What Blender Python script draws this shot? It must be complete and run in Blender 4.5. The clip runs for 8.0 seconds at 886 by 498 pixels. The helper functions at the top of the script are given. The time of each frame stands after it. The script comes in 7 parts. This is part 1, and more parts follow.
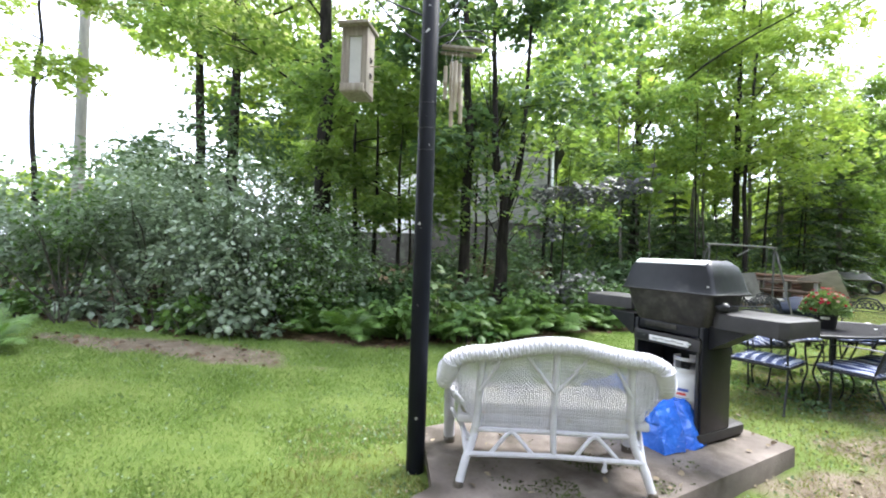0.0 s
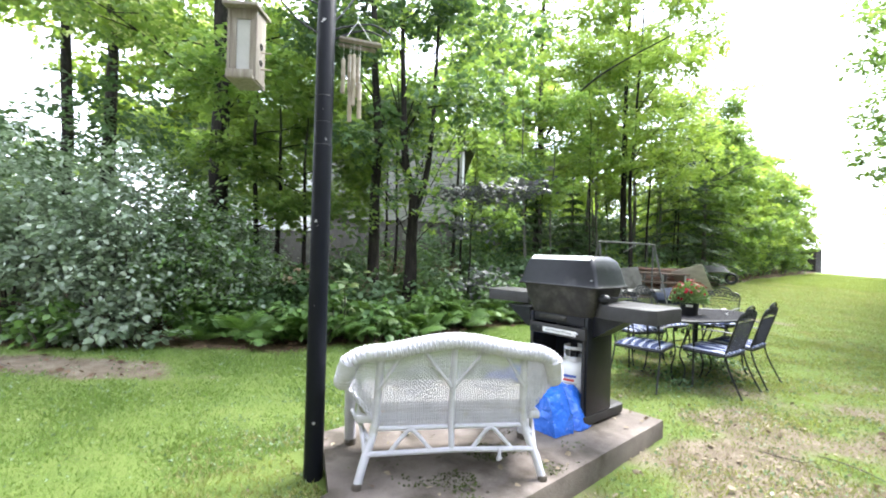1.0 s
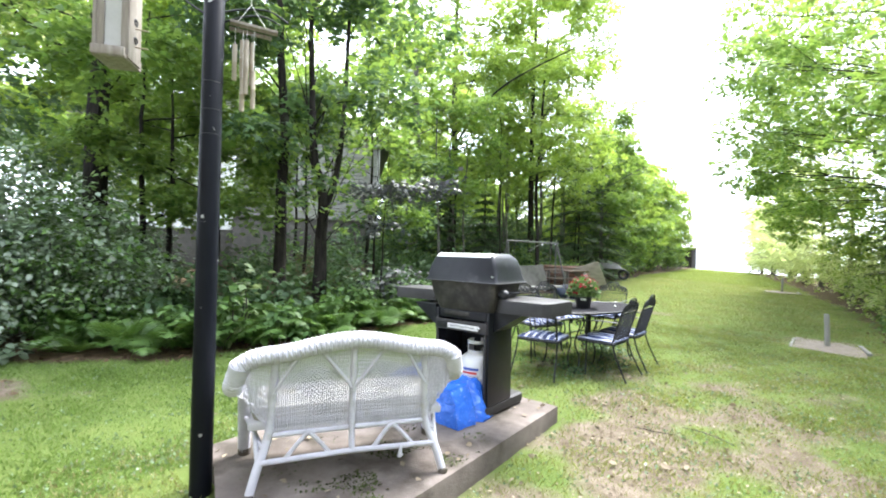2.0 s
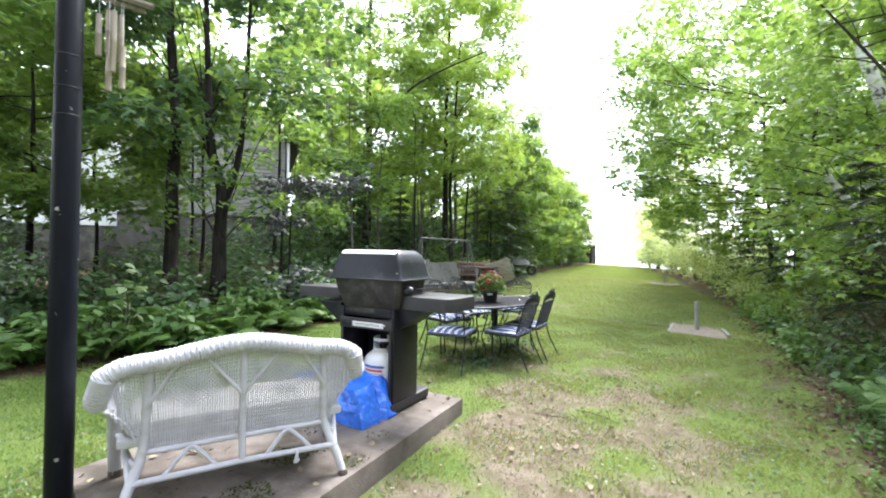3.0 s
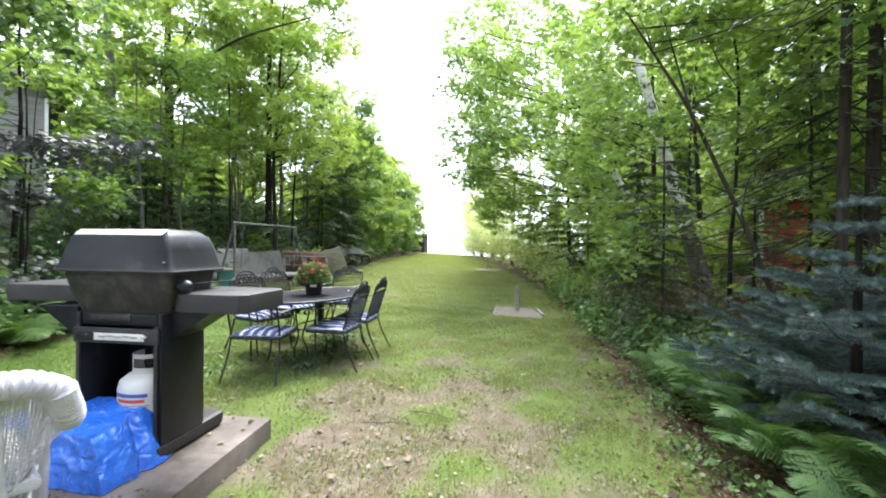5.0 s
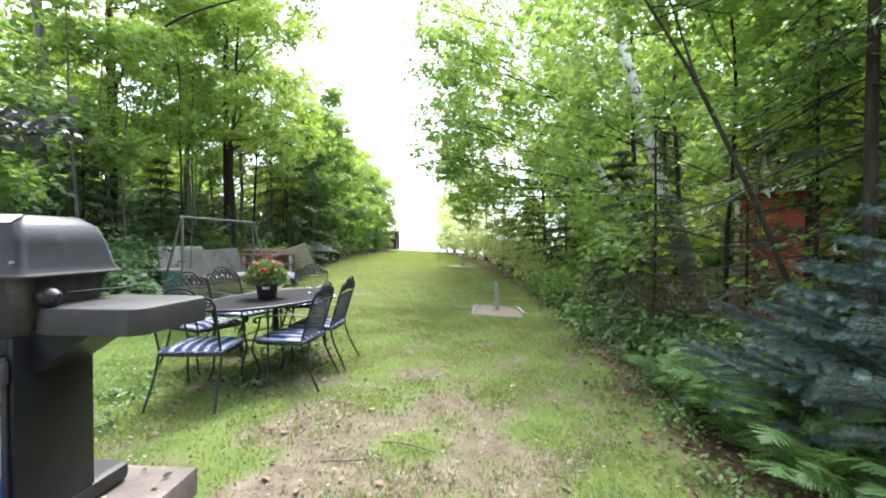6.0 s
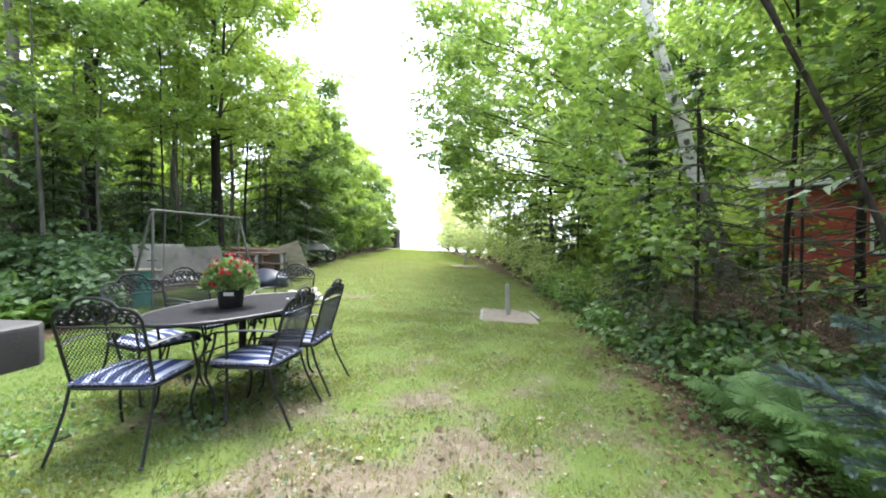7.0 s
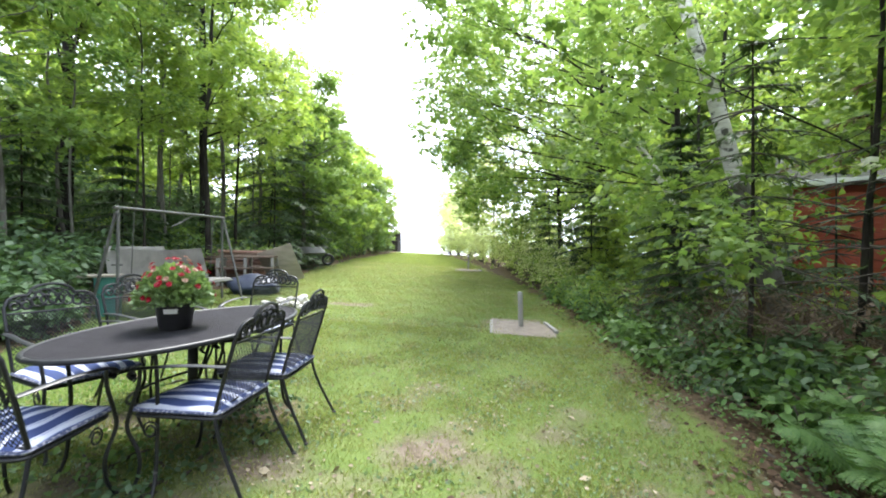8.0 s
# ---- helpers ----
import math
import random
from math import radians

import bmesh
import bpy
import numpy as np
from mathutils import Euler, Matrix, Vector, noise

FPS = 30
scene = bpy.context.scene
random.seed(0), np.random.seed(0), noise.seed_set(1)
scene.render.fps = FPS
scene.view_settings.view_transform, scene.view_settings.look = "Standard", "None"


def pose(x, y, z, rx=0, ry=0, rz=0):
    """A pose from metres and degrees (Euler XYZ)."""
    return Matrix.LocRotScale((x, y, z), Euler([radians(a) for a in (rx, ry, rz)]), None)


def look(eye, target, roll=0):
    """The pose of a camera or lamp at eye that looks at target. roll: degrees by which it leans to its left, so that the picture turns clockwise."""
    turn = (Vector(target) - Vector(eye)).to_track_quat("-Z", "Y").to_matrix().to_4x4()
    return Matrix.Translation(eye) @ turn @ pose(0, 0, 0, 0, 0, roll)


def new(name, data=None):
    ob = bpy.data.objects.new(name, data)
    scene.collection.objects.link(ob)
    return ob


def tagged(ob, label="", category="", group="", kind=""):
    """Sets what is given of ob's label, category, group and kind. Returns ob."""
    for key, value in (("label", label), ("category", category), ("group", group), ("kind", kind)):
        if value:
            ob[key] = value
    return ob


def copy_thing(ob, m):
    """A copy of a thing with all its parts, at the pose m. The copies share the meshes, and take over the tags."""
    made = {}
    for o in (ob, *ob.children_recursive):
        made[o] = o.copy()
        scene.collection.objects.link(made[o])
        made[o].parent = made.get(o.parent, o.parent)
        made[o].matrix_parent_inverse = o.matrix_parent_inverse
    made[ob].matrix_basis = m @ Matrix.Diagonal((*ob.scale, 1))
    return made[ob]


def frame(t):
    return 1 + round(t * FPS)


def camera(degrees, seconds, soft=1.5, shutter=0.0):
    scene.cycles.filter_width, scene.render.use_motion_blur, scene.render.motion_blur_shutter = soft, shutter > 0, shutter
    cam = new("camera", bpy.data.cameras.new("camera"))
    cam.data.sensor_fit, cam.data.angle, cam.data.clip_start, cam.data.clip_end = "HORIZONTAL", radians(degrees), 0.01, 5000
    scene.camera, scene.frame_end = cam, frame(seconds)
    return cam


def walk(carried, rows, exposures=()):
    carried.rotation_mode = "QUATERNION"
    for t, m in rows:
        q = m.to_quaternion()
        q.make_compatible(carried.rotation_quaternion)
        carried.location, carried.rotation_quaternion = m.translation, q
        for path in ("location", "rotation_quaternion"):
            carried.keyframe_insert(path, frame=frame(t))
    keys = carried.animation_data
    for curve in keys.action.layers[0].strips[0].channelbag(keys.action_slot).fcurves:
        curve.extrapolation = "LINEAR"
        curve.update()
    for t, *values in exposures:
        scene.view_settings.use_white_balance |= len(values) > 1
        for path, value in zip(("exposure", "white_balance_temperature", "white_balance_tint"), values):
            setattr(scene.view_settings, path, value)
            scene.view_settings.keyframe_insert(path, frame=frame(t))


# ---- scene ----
cam = camera(90.9, 8.0, 1.9, 0.2)
PATH = [
    (0, (-0.036, 0.666, 1.475), (-1.766, 1.668, 1.484), 2.0),
    (0.5, (-0.023, 0.712, 1.483), (-1.644, 1.882, 1.491), 1.8),
    (1, (0.006, 0.753, 1.476), (-1.498, 2.071, 1.489), 1.6),
    (1.5, (0.043, 0.789, 1.469), (-1.331, 2.242, 1.487), 1.5),
    (3, (0.161, 0.888, 1.459), (-0.756, 2.665, 1.477), 1.0),
    (3.5, (0.192, 0.942, 1.451), (-0.552, 2.798, 1.464), 0.9),
    (4, (0.18, 1.053, 1.439), (-0.376, 2.974, 1.446), 0.9),
    (4.5, (0.128, 1.254, 1.422), (-0.239, 3.22, 1.419), 0.8),
    (5, (0.062, 1.509, 1.403), (-0.145, 3.498, 1.387), 0.7),
    (5.2, (0.035, 1.608, 1.403), (-0.122, 3.602, 1.381), 0.9),
    (6.3, (-0.084, 2.448, 1.362), (-0.156, 4.446, 1.328), 0.1),
    (6.5, (-0.108, 2.633, 1.36), (-0.181, 4.632, 1.323), 0.2),
    (7, (-0.157, 3.083, 1.328), (-0.239, 5.081, 1.295), 0.2),
    (7.5, (-0.202, 3.528, 1.321), (-0.29, 5.526, 1.295), 0.3),
    (8, (-0.257, 3.916, 1.312), (-0.344, 5.914, 1.295), 0.3),
]
# the clip's camera darkens a little as it turns to the open lawn
EXPOSURES = [(0, 1.99), (0.5, 2.12), (1.0, 2.27), (1.5, 2.31), (3.0, 1.99), (4.0, 1.87), (5.0, 1.92), (6.5, 2.07), (8, 2.11)]
walk(cam, [(t, look(eye, target, roll)) for t, eye, target, roll in PATH], EXPOSURES)

# ---- world, sun, exposure ----
world = bpy.data.worlds.new("world")
scene.world = world
world.use_nodes = True
wn = world.node_tree
sky = wn.nodes.new("ShaderNodeTexSky")
sky.sky_type = "NISHITA"
sky.sun_disc = False
sky.sun_elevation = radians(60)
sky.sun_rotation = radians(2)
sky.air_density, sky.dust_density, sky.ozone_density = 1.0, 2.0, 0.5
cloud = wn.nodes.new("ShaderNodeMix")  # a bright veil of thin cloud over the blue
cloud.data_type = "RGBA"
cloud.inputs[0].default_value = 0.8
cloud.inputs[7].default_value = (8.05, 8.75, 10.3, 1)
wn.links.new(sky.outputs[0], cloud.inputs[6])
wn.links.new(cloud.outputs[2], wn.nodes["Background"].inputs[0])
wn.nodes["Background"].inputs[1].default_value = 0.15
sun = new("sun", bpy.data.lights.new("sun", "SUN"))
sun.data.energy, sun.data.angle, sun.data.color = 2.8, radians(24), (1.0, 0.985, 0.965)
SUN_DIR = Vector((math.sin(radians(2)) * math.cos(radians(60)), math.cos(radians(2)) * math.cos(radians(60)), math.sin(radians(60))))
sun.matrix_world = Matrix.Translation((0, 0, 30)) @ SUN_DIR.to_track_quat("Z", "Y").to_matrix().to_4x4()


# ---- the lie of the land ----
LEFT_Y = (-12, -1.75, 0.66, 2.1, 3.2, 4.5, 6.4, 8.2, 9.6, 11.0, 15.4, 20, 27, 37, 60)
LEFT_X = (-14, -8.9, -6.7, -5.8, -5.2, -4.9, -4.9, -4.75, -5.3, -6.0, -4.9, -5.6, -6.1, -5.9, -6.3)
RIGHT_Y = (-5, 4.3, 6.4, 8.2, 10.5, 14, 18, 21, 30, 38, 46, 60)
RIGHT_X = (1.65, 1.53, 1.55, 1.8, 1.95, 1.85, 1.65, 1.3, 0.2, -1.0, -2.4, -3.0)


def ground_z(x, y):
    x, y = np.asarray(x, float), np.asarray(y, float)
    z = -0.05 * np.clip(x, -14, 6) + 0.012 * (np.clip(y, -20, 45) - 4.5) - 0.04
    return z - 0.06 * np.clip(y - 46, 0, 90)


def gz(x, y):
    return float(ground_z(x, y))


def wobble(x, y, s=1.0, seed=0.0):
    """Cheap smooth noise in -1..1 for arrays."""
    x, y = np.asarray(x, float) * s + seed, np.asarray(y, float) * s - seed
    return (np.sin(1.7 * x + 0.6 * y + 1.3) + np.sin(-0.9 * x + 1.9 * y + 4.1) + np.sin(2.9 * x - 1.7 * y + 0.7)
            + np.sin(1.1 * x + 3.3 * y + 2.2)) / 4


def woods(x, y):
    """1 in the undergrowth on both sides of the lawn, 0 on the lawn."""
    x, y = np.asarray(x, float), np.asarray(y, float)
    w = 0.22 * wobble(x, y, 1.6)
    left = (np.interp(y, LEFT_Y, LEFT_X) + w - x) / 0.45
    right = (x - np.interp(y, RIGHT_Y, RIGHT_X) + w) / 0.85
    return np.clip(0.5 + np.maximum(left, right), 0, 1)


def spot(x, y, cx, cy, rx, ry, turn=0.0):
    c, s = math.cos(radians(turn)), math.sin(radians(turn))
    dx, dy = np.asarray(x, float) - cx, np.asarray(y, float) - cy
    u, v = (c * dx + s * dy) / rx, (-s * dx + c * dy) / ry
    return np.clip(1.25 - np.sqrt(u * u + v * v), 0, 1)


def bare(x, y):
    """Worn patches of soil in the lawn, 0..1."""
    a = spot(x, y, -0.85, 4.35, 0.75, 1.1, 10)
    a = np.maximum(a, 0.75 * spot(x, y, -1.0, 5.4, 0.9, 0.9))
    a = np.maximum(a, 0.5 * spot(x, y, -1.9, 6.6, 1.1, 1.4))
    a = np.maximum(a, 0.6 * spot(x, y, -0.9, 3.0, 0.5, 1.0))
    a = np.maximum(a, 0.56 * spot(x, y, -0.3, 4.6, 2.2, 4.4))
    a = np.maximum(a, 1.1 * spot(x, y, -6.1, 0.5, 2.1, 0.38, 50))
    a = np.maximum(a, 0.7 * spot(x, y, -2.5, 12.2, 1.3, 0.35, 12))
    a = np.maximum(a, 0.5 * spot(x, y, 1.3, 7.4, 0.22, 2.8, -9))
    a = np.maximum(a, 1.1 * spot(x, y, 0.72, 11.0, 0.7, 0.85))
    a = np.maximum(a, 1.1 * spot(x, y, 0.1, 23.8, 0.8, 0.9))
    return np.clip(a + 0.35 * wobble(x, y, 3.1, 2.0) * (a > 0.02), 0, 1)


# ---- materials ----
def material(name, colours, rough=0.7, metal=0.0, scale=8.0, detail=6.0, bump=0.0, bump_scale=40.0, stretch=(1, 1, 1), coat=0.0, spots=None, spec=0.5, worldly=False):
    """A noisy two-scale surface: colours blended by coarse and fine noise, with fine relief."""
    m = bpy.data.materials.new(name)
    m.use_nodes = True
    t = m.node_tree
    p = t.nodes["Principled BSDF"]
    p.inputs["Roughness"].default_value, p.inputs["Metallic"].default_value = rough, metal
    p.inputs["Specular IOR Level"].default_value, p.inputs["Coat Weight"].default_value = spec, coat
    tc = t.nodes.new("ShaderNodeTexCoord")
    mp = t.nodes.new("ShaderNodeMapping")
    mp.inputs["Scale"].default_value = stretch
    t.links.new(tc.outputs["Object"], mp.inputs[0])
    ns = t.nodes.new("ShaderNodeTexNoise")
    ns.inputs["Scale"].default_value, ns.inputs["Detail"].default_value, ns.inputs["Roughness"].default_value = scale, detail, 0.65
    t.links.new(mp.outputs[0], ns.inputs["Vector"])
    rp = t.nodes.new("ShaderNodeValToRGB")
    els = rp.color_ramp.elements
    els[0].position, els[1].position = 0.3, 0.7
    els[0].color, els[1].color = (*colours[0], 1), (*colours[-1], 1)
    for i, c in enumerate(colours[1:-1]):
        els.new(0.3 + 0.4 * (i + 1) / (len(colours) - 1)).color = (*c, 1)
    t.links.new(ns.outputs["Fac"], rp.inputs[0])
    out = rp.outputs[0]
    fine = t.nodes.new("ShaderNodeTexNoise")
    fine.inputs["Scale"].default_value, fine.inputs["Detail"].default_value = bump_scale, 4
    t.links.new(mp.outputs[0], fine.inputs["Vector"])
    if spots:
        colour, lo, hi, sc = spots
        sn = t.nodes.new("ShaderNodeTexNoise")
        sn.inputs["Scale"].default_value, sn.inputs["Detail"].default_value = sc, 5
        t.links.new(tc.outputs["Object"], sn.inputs["Vector"])
        mr = t.nodes.new("ShaderNodeMapRange")
        mr.inputs["From Min"].default_value, mr.inputs["From Max"].default_value = lo, hi
        t.links.new(sn.outputs["Fac"], mr.inputs["Value"])
        mx = t.nodes.new("ShaderNodeMix")
        mx.data_type = "RGBA"
        t.links.new(mr.outputs[0], mx.inputs[0])
        t.links.new(out, mx.inputs[6])
        mx.inputs[7].default_value = (*colour, 1)
        out = mx.outputs[2]
    t.links.new(out, p.inputs["Base Color"])
    rr = t.nodes.new("ShaderNodeMapRange")
    rr.inputs["To Min"].default_value, rr.inputs["To Max"].default_value = max(0.02, rough - 0.12), min(1, rough + 0.12)
    t.links.new(fine.outputs["Fac"], rr.inputs["Value"])
    t.links.new(rr.outputs[0], p.inputs["Roughness"])
    if bump:
        b = t.nodes.new("ShaderNodeBump")
        b.inputs["Strength"].default_value, b.inputs["Distance"].default_value = bump, 0.01
        t.links.new(fine.outputs["Fac"], b.inputs["Height"])
        t.links.new(b.outputs[0], p.inputs["Normal"])
    return m


def leaf_material(name, dark, light, through_colour, gloss=0.25, thin=0.4, rough=0.45):
    """Leaves: each leaf its own shade, light shining through."""
    m = bpy.data.materials.new(name)
    m.use_nodes = True
    t = m.node_tree
    p = t.nodes["Principled BSDF"]
    p.inputs["Roughness"].default_value, p.inputs["Specular IOR Level"].default_value = rough, gloss
    g = t.nodes.new("ShaderNodeNewGeometry")
    rp = t.nodes.new("ShaderNodeValToRGB")
    rp.color_ramp.elements[0].color, rp.color_ramp.elements[1].color = (*dark, 1), (*light, 1)
    tc = t.nodes.new("ShaderNodeTexCoord")
    ns = t.nodes.new("ShaderNodeTexNoise")
    ns.inputs["Scale"].default_value, ns.inputs["Detail"].default_value = 0.9, 3
    t.links.new(tc.outputs["Object"], ns.inputs["Vector"])
    ad = t.nodes.new("ShaderNodeMath")
    ad.operation = "MULTIPLY_ADD"
    t.links.new(g.outputs["Random Per Island"], ad.inputs[0])
    ad.inputs[1].default_value = 0.7
    sb = t.nodes.new("ShaderNodeMapRange")
    sb.inputs["From Min"].default_value, sb.inputs["From Max"].default_value = 0.3, 0.7
    sb.inputs["To Min"].default_value, sb.inputs["To Max"].default_value = -0.1, 0.4
    t.links.new(ns.outputs["Fac"], sb.inputs["Value"])
    t.links.new(sb.outputs[0], ad.inputs[2])
    t.links.new(ad.outputs[0], rp.inputs[0])
    t.links.new(rp.outputs[0], p.inputs["Base Color"])
    tr = t.nodes.new("ShaderNodeBsdfTranslucent")
    mx = t.nodes.new("ShaderNodeMix")
    mx.data_type, mx.blend_type = "RGBA", "MULTIPLY"
    mx.inputs[0].default_value = 1.0
    t.links.new(rp.outputs[0], mx.inputs[6])
    mx.inputs[7].default_value = (*through_colour, 1)
    t.links.new(mx.outputs[2], tr.inputs[0])
    ms = t.nodes.new("ShaderNodeMixShader")
    ms.inputs[0].default_value = thin
    t.links.new(p.outputs[0], ms.inputs[1])
    t.links.new(tr.outputs[0], ms.inputs[2])
    t.links.new(ms.outputs[0], t.nodes["Material Output"].inputs[0])
    return m


# one maple leaf in plain, lit and shaded copies, light put into colour
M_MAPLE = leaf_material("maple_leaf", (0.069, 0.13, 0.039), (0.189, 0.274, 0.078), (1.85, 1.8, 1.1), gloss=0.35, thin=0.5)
M_MAPLE_LIT = leaf_material("lit_maple_leaf", (0.116, 0.195, 0.046), (0.250, 0.335, 0.094), (1.9, 1.78, 1.05), gloss=0.35, thin=0.55)
M_MAPLE_SHADED = leaf_material("shaded_maple_leaf", (0.042, 0.084, 0.041), (0.096, 0.158, 0.073), (1.75, 1.75, 1.1), gloss=0.3, thin=0.35)
M_SHRUB = leaf_material("shrub_leaf", (0.12, 0.172, 0.108), (0.285, 0.345, 0.25), (1.4, 1.5, 1.1), gloss=1.0, thin=0.3, rough=0.4)
M_WEED = leaf_material("weed_leaf", (0.065, 0.135, 0.036), (0.15, 0.25, 0.075), (1.6, 1.6, 0.9), gloss=0.4, thin=0.35)
M_FERN = leaf_material("fern_frond", (0.058, 0.125, 0.042), (0.14, 0.228, 0.08), (1.5, 1.6, 0.9), gloss=0.3, thin=0.35)
M_CONIFER = leaf_material("conifer_needle", (0.028, 0.055, 0.025), (0.07, 0.115, 0.046), (1.5, 1.5, 0.8), gloss=0.25, thin=0.25)
M_SPRUCE = leaf_material("blue_spruce_needle", (0.055, 0.094, 0.088), (0.145, 0.205, 0.198), (1.2, 1.4, 1.2), gloss=0.3, thin=0.15)
M_DEAD = leaf_material("dead_needle", (0.10, 0.07, 0.05), (0.22, 0.165, 0.12), (1.4, 1.2, 0.9), gloss=0.1, thin=0.2)
M_PURPLE = leaf_material("bronze_leaf", (0.03, 0.045, 0.04), (0.09, 0.09, 0.10), (1.2, 1.1, 1.1), gloss=0.5, thin=0.2)
M_GRASS = leaf_material("grass_blade", (0.112, 0.156, 0.042), (0.228, 0.256, 0.092), (1.5, 1.45, 0.95), gloss=0.25, thin=0.55)
M_GRASS_LUSH = leaf_material("lush_grass_blade", (0.098, 0.162, 0.043), (0.168, 0.236, 0.078), (1.42, 1.46, 0.95), gloss=0.25, thin=0.55)
M_STRAW = leaf_material("straw_blade", (0.20, 0.185, 0.085), (0.36, 0.32, 0.17), (1.1, 1.1, 0.9), gloss=0.2, thin=0.35)
M_CLOVER = leaf_material("clover_leaf", (0.13, 0.20, 0.105), (0.255, 0.325, 0.20), (1.2, 1.3, 1.0), gloss=0.5, thin=0.25)
# leaf colour paled to carry the haze and glare of the bright sky
M_GLARE_LEAF = leaf_material("glare_paled_leaf", (0.36, 0.41, 0.20), (0.52, 0.55, 0.31), (1.4, 1.4, 1.15), thin=0.68)
M_MOSS = leaf_material("slab_moss", (0.035, 0.045, 0.02), (0.10, 0.12, 0.05), (1.1, 1.1, 0.9), gloss=0.1, thin=0.1, rough=0.9)
M_LITTER = leaf_material("brown_leaf_litter", (0.045, 0.028, 0.02), (0.21, 0.14, 0.09), (1.1, 1.0, 0.9), gloss=0.1, thin=0.1, rough=0.85)
M_DRY = leaf_material("fallen_leaf", (0.08, 0.055, 0.038), (0.36, 0.31, 0.23), (1.2, 1.1, 0.9), gloss=0.1, thin=0.1, rough=0.8)
M_BARK = material("maple_bark", [(0.009, 0.008, 0.007), (0.021, 0.018, 0.016), (0.040, 0.035, 0.030)], 0.9, scale=5, bump=0.9, bump_scale=18, stretch=(3, 3, 0.5), spots=((0.05, 0.065, 0.035), 0.58, 0.75, 2.5), spec=0.12)
M_BARK_GREY = material("grey_bark", [(0.05, 0.045, 0.038), (0.10, 0.093, 0.08), (0.16, 0.152, 0.135)], 0.9, scale=5, bump=0.7, bump_scale=16, stretch=(3, 3, 0.5))
M_BIRCH = material("birch_bark", [(0.66, 0.65, 0.62), (0.52, 0.50, 0.47), (0.30, 0.28, 0.26)], 0.65, scale=3, bump=0.4, bump_scale=20, stretch=(0.7, 0.7, 5), spots=((0.05, 0.045, 0.04), 0.60, 0.66, 5.0))
M_TRUNK = material("dark_conifer_bark", [(0.016, 0.013, 0.011), (0.035, 0.029, 0.024), (0.058, 0.05, 0.042)], 0.9, scale=6, bump=0.9, bump_scale=20, stretch=(3, 3, 0.5), spec=0.15)
M_TWIG = material("twig_bark", [(0.04, 0.034, 0.028), (0.09, 0.077, 0.065)], 0.9, scale=20)


def ground_material():
    m = bpy.data.materials.new("lawn_soil_and_litter")
    m.use_nodes = True
    t = m.node_tree
    p = t.nodes["Principled BSDF"]
    p.inputs["Roughness"].default_value, p.inputs["Specular IOR Level"].default_value = 0.95, 0.15
    tc = t.nodes.new("ShaderNodeTexCoord")

    def noise_node(scale, detail=5.0, rough=0.6):
        n = t.nodes.new("ShaderNodeTexNoise")
        n.inputs["Scale"].default_value, n.inputs["Detail"].default_value, n.inputs["Roughness"].default_value = scale, detail, rough
        t.links.new(tc.outputs["Object"], n.inputs["Vector"])
        return n.outputs["Fac"]

    def ramp(fac, *stops):
        r = t.nodes.new("ShaderNodeValToRGB")
        e = r.color_ramp.elements
        e[0].position, e[0].color = stops[0][0], (*stops[0][1], 1)
        e[1].position, e[1].color = stops[-1][0], (*stops[-1][1], 1)
        for pos, c in stops[1:-1]:
            e.new(pos).color = (*c, 1)
        t.links.new(fac, r.inputs[0])
        return r.outputs[0]

    def mix(fac, a, b, kind="MIX"):
        x = t.nodes.new("ShaderNodeMix")
        x.data_type, x.blend_type = "RGBA", kind
        if isinstance(fac, float):
            x.inputs[0].default_value = fac
        else:
            t.links.new(fac, x.inputs[0])
        t.links.new(a, x.inputs[6])
        t.links.new(b, x.inputs[7])
        return x.outputs[2]

    def mask(attr, broken, lo=0.35, hi=0.62, weight=0.5):
        a = t.nodes.new("ShaderNodeAttribute")
        a.attribute_name = attr
        s = t.nodes.new("ShaderNodeMath")
        s.operation = "MULTIPLY_ADD"
        t.links.new(broken, s.inputs[0])
        s.inputs[1].default_value = weight
        t.links.new(a.outputs["Fac"], s.inputs[2])
        r = t.nodes.new("ShaderNodeMapRange")
        r.inputs["From Min"].default_value, r.inputs["From Max"].default_value = lo + weight * 0.5, hi + weight * 0.5
        t.links.new(s.outputs[0], r.inputs["Value"])
        return r.outputs[0]

    grass = ramp(noise_node(2.3, 8, 0.7), (0.3, (0.078, 0.125, 0.030)), (0.5, (0.118, 0.165, 0.044)), (0.72, (0.142, 0.178, 0.054)))
    grass = mix(0.6, grass, ramp(noise_node(160, 3, 0.7), (0.3, (0.48, 0.5, 0.42)), (0.7, (1.0, 1.0, 1.0))), "MULTIPLY")
    soil = ramp(noise_node(6, 9, 0.7), (0.3, (0.095, 0.074, 0.052)), (0.5, (0.165, 0.135, 0.10)), (0.7, (0.255, 0.215, 0.17)))
    soil = mix(0.5, soil, ramp(noise_node(120, 4), (0.35, (0.35, 0.32, 0.3)), (0.65, (1.0, 1.0, 1.0))), "MULTIPLY")
    litter = ramp(noise_node(9, 10, 0.75), (0.3, (0.035, 0.026, 0.017)), (0.5, (0.09, 0.062, 0.038)), (0.7, (0.18, 0.125, 0.08)))
    broken = noise_node(7, 8, 0.72)
    col = mix(mask("soil", broken), grass, soil)
    col = mix(mask("litter", noise_node(4, 8, 0.7), 0.35, 0.6, 0.35), col, litter)
    t.links.new(col, p.inputs["Base Color"])
    b = t.nodes.new("ShaderNodeBump")
    b.inputs["Strength"].default_value, b.inputs["Distance"].default_value = 0.6, 0.02
    t.links.new(noise_node(70, 6, 0.7), b.inputs["Height"])
    t.links.new(b.outputs[0], p.inputs["Normal"])
    return m


M_GROUND = ground_material()


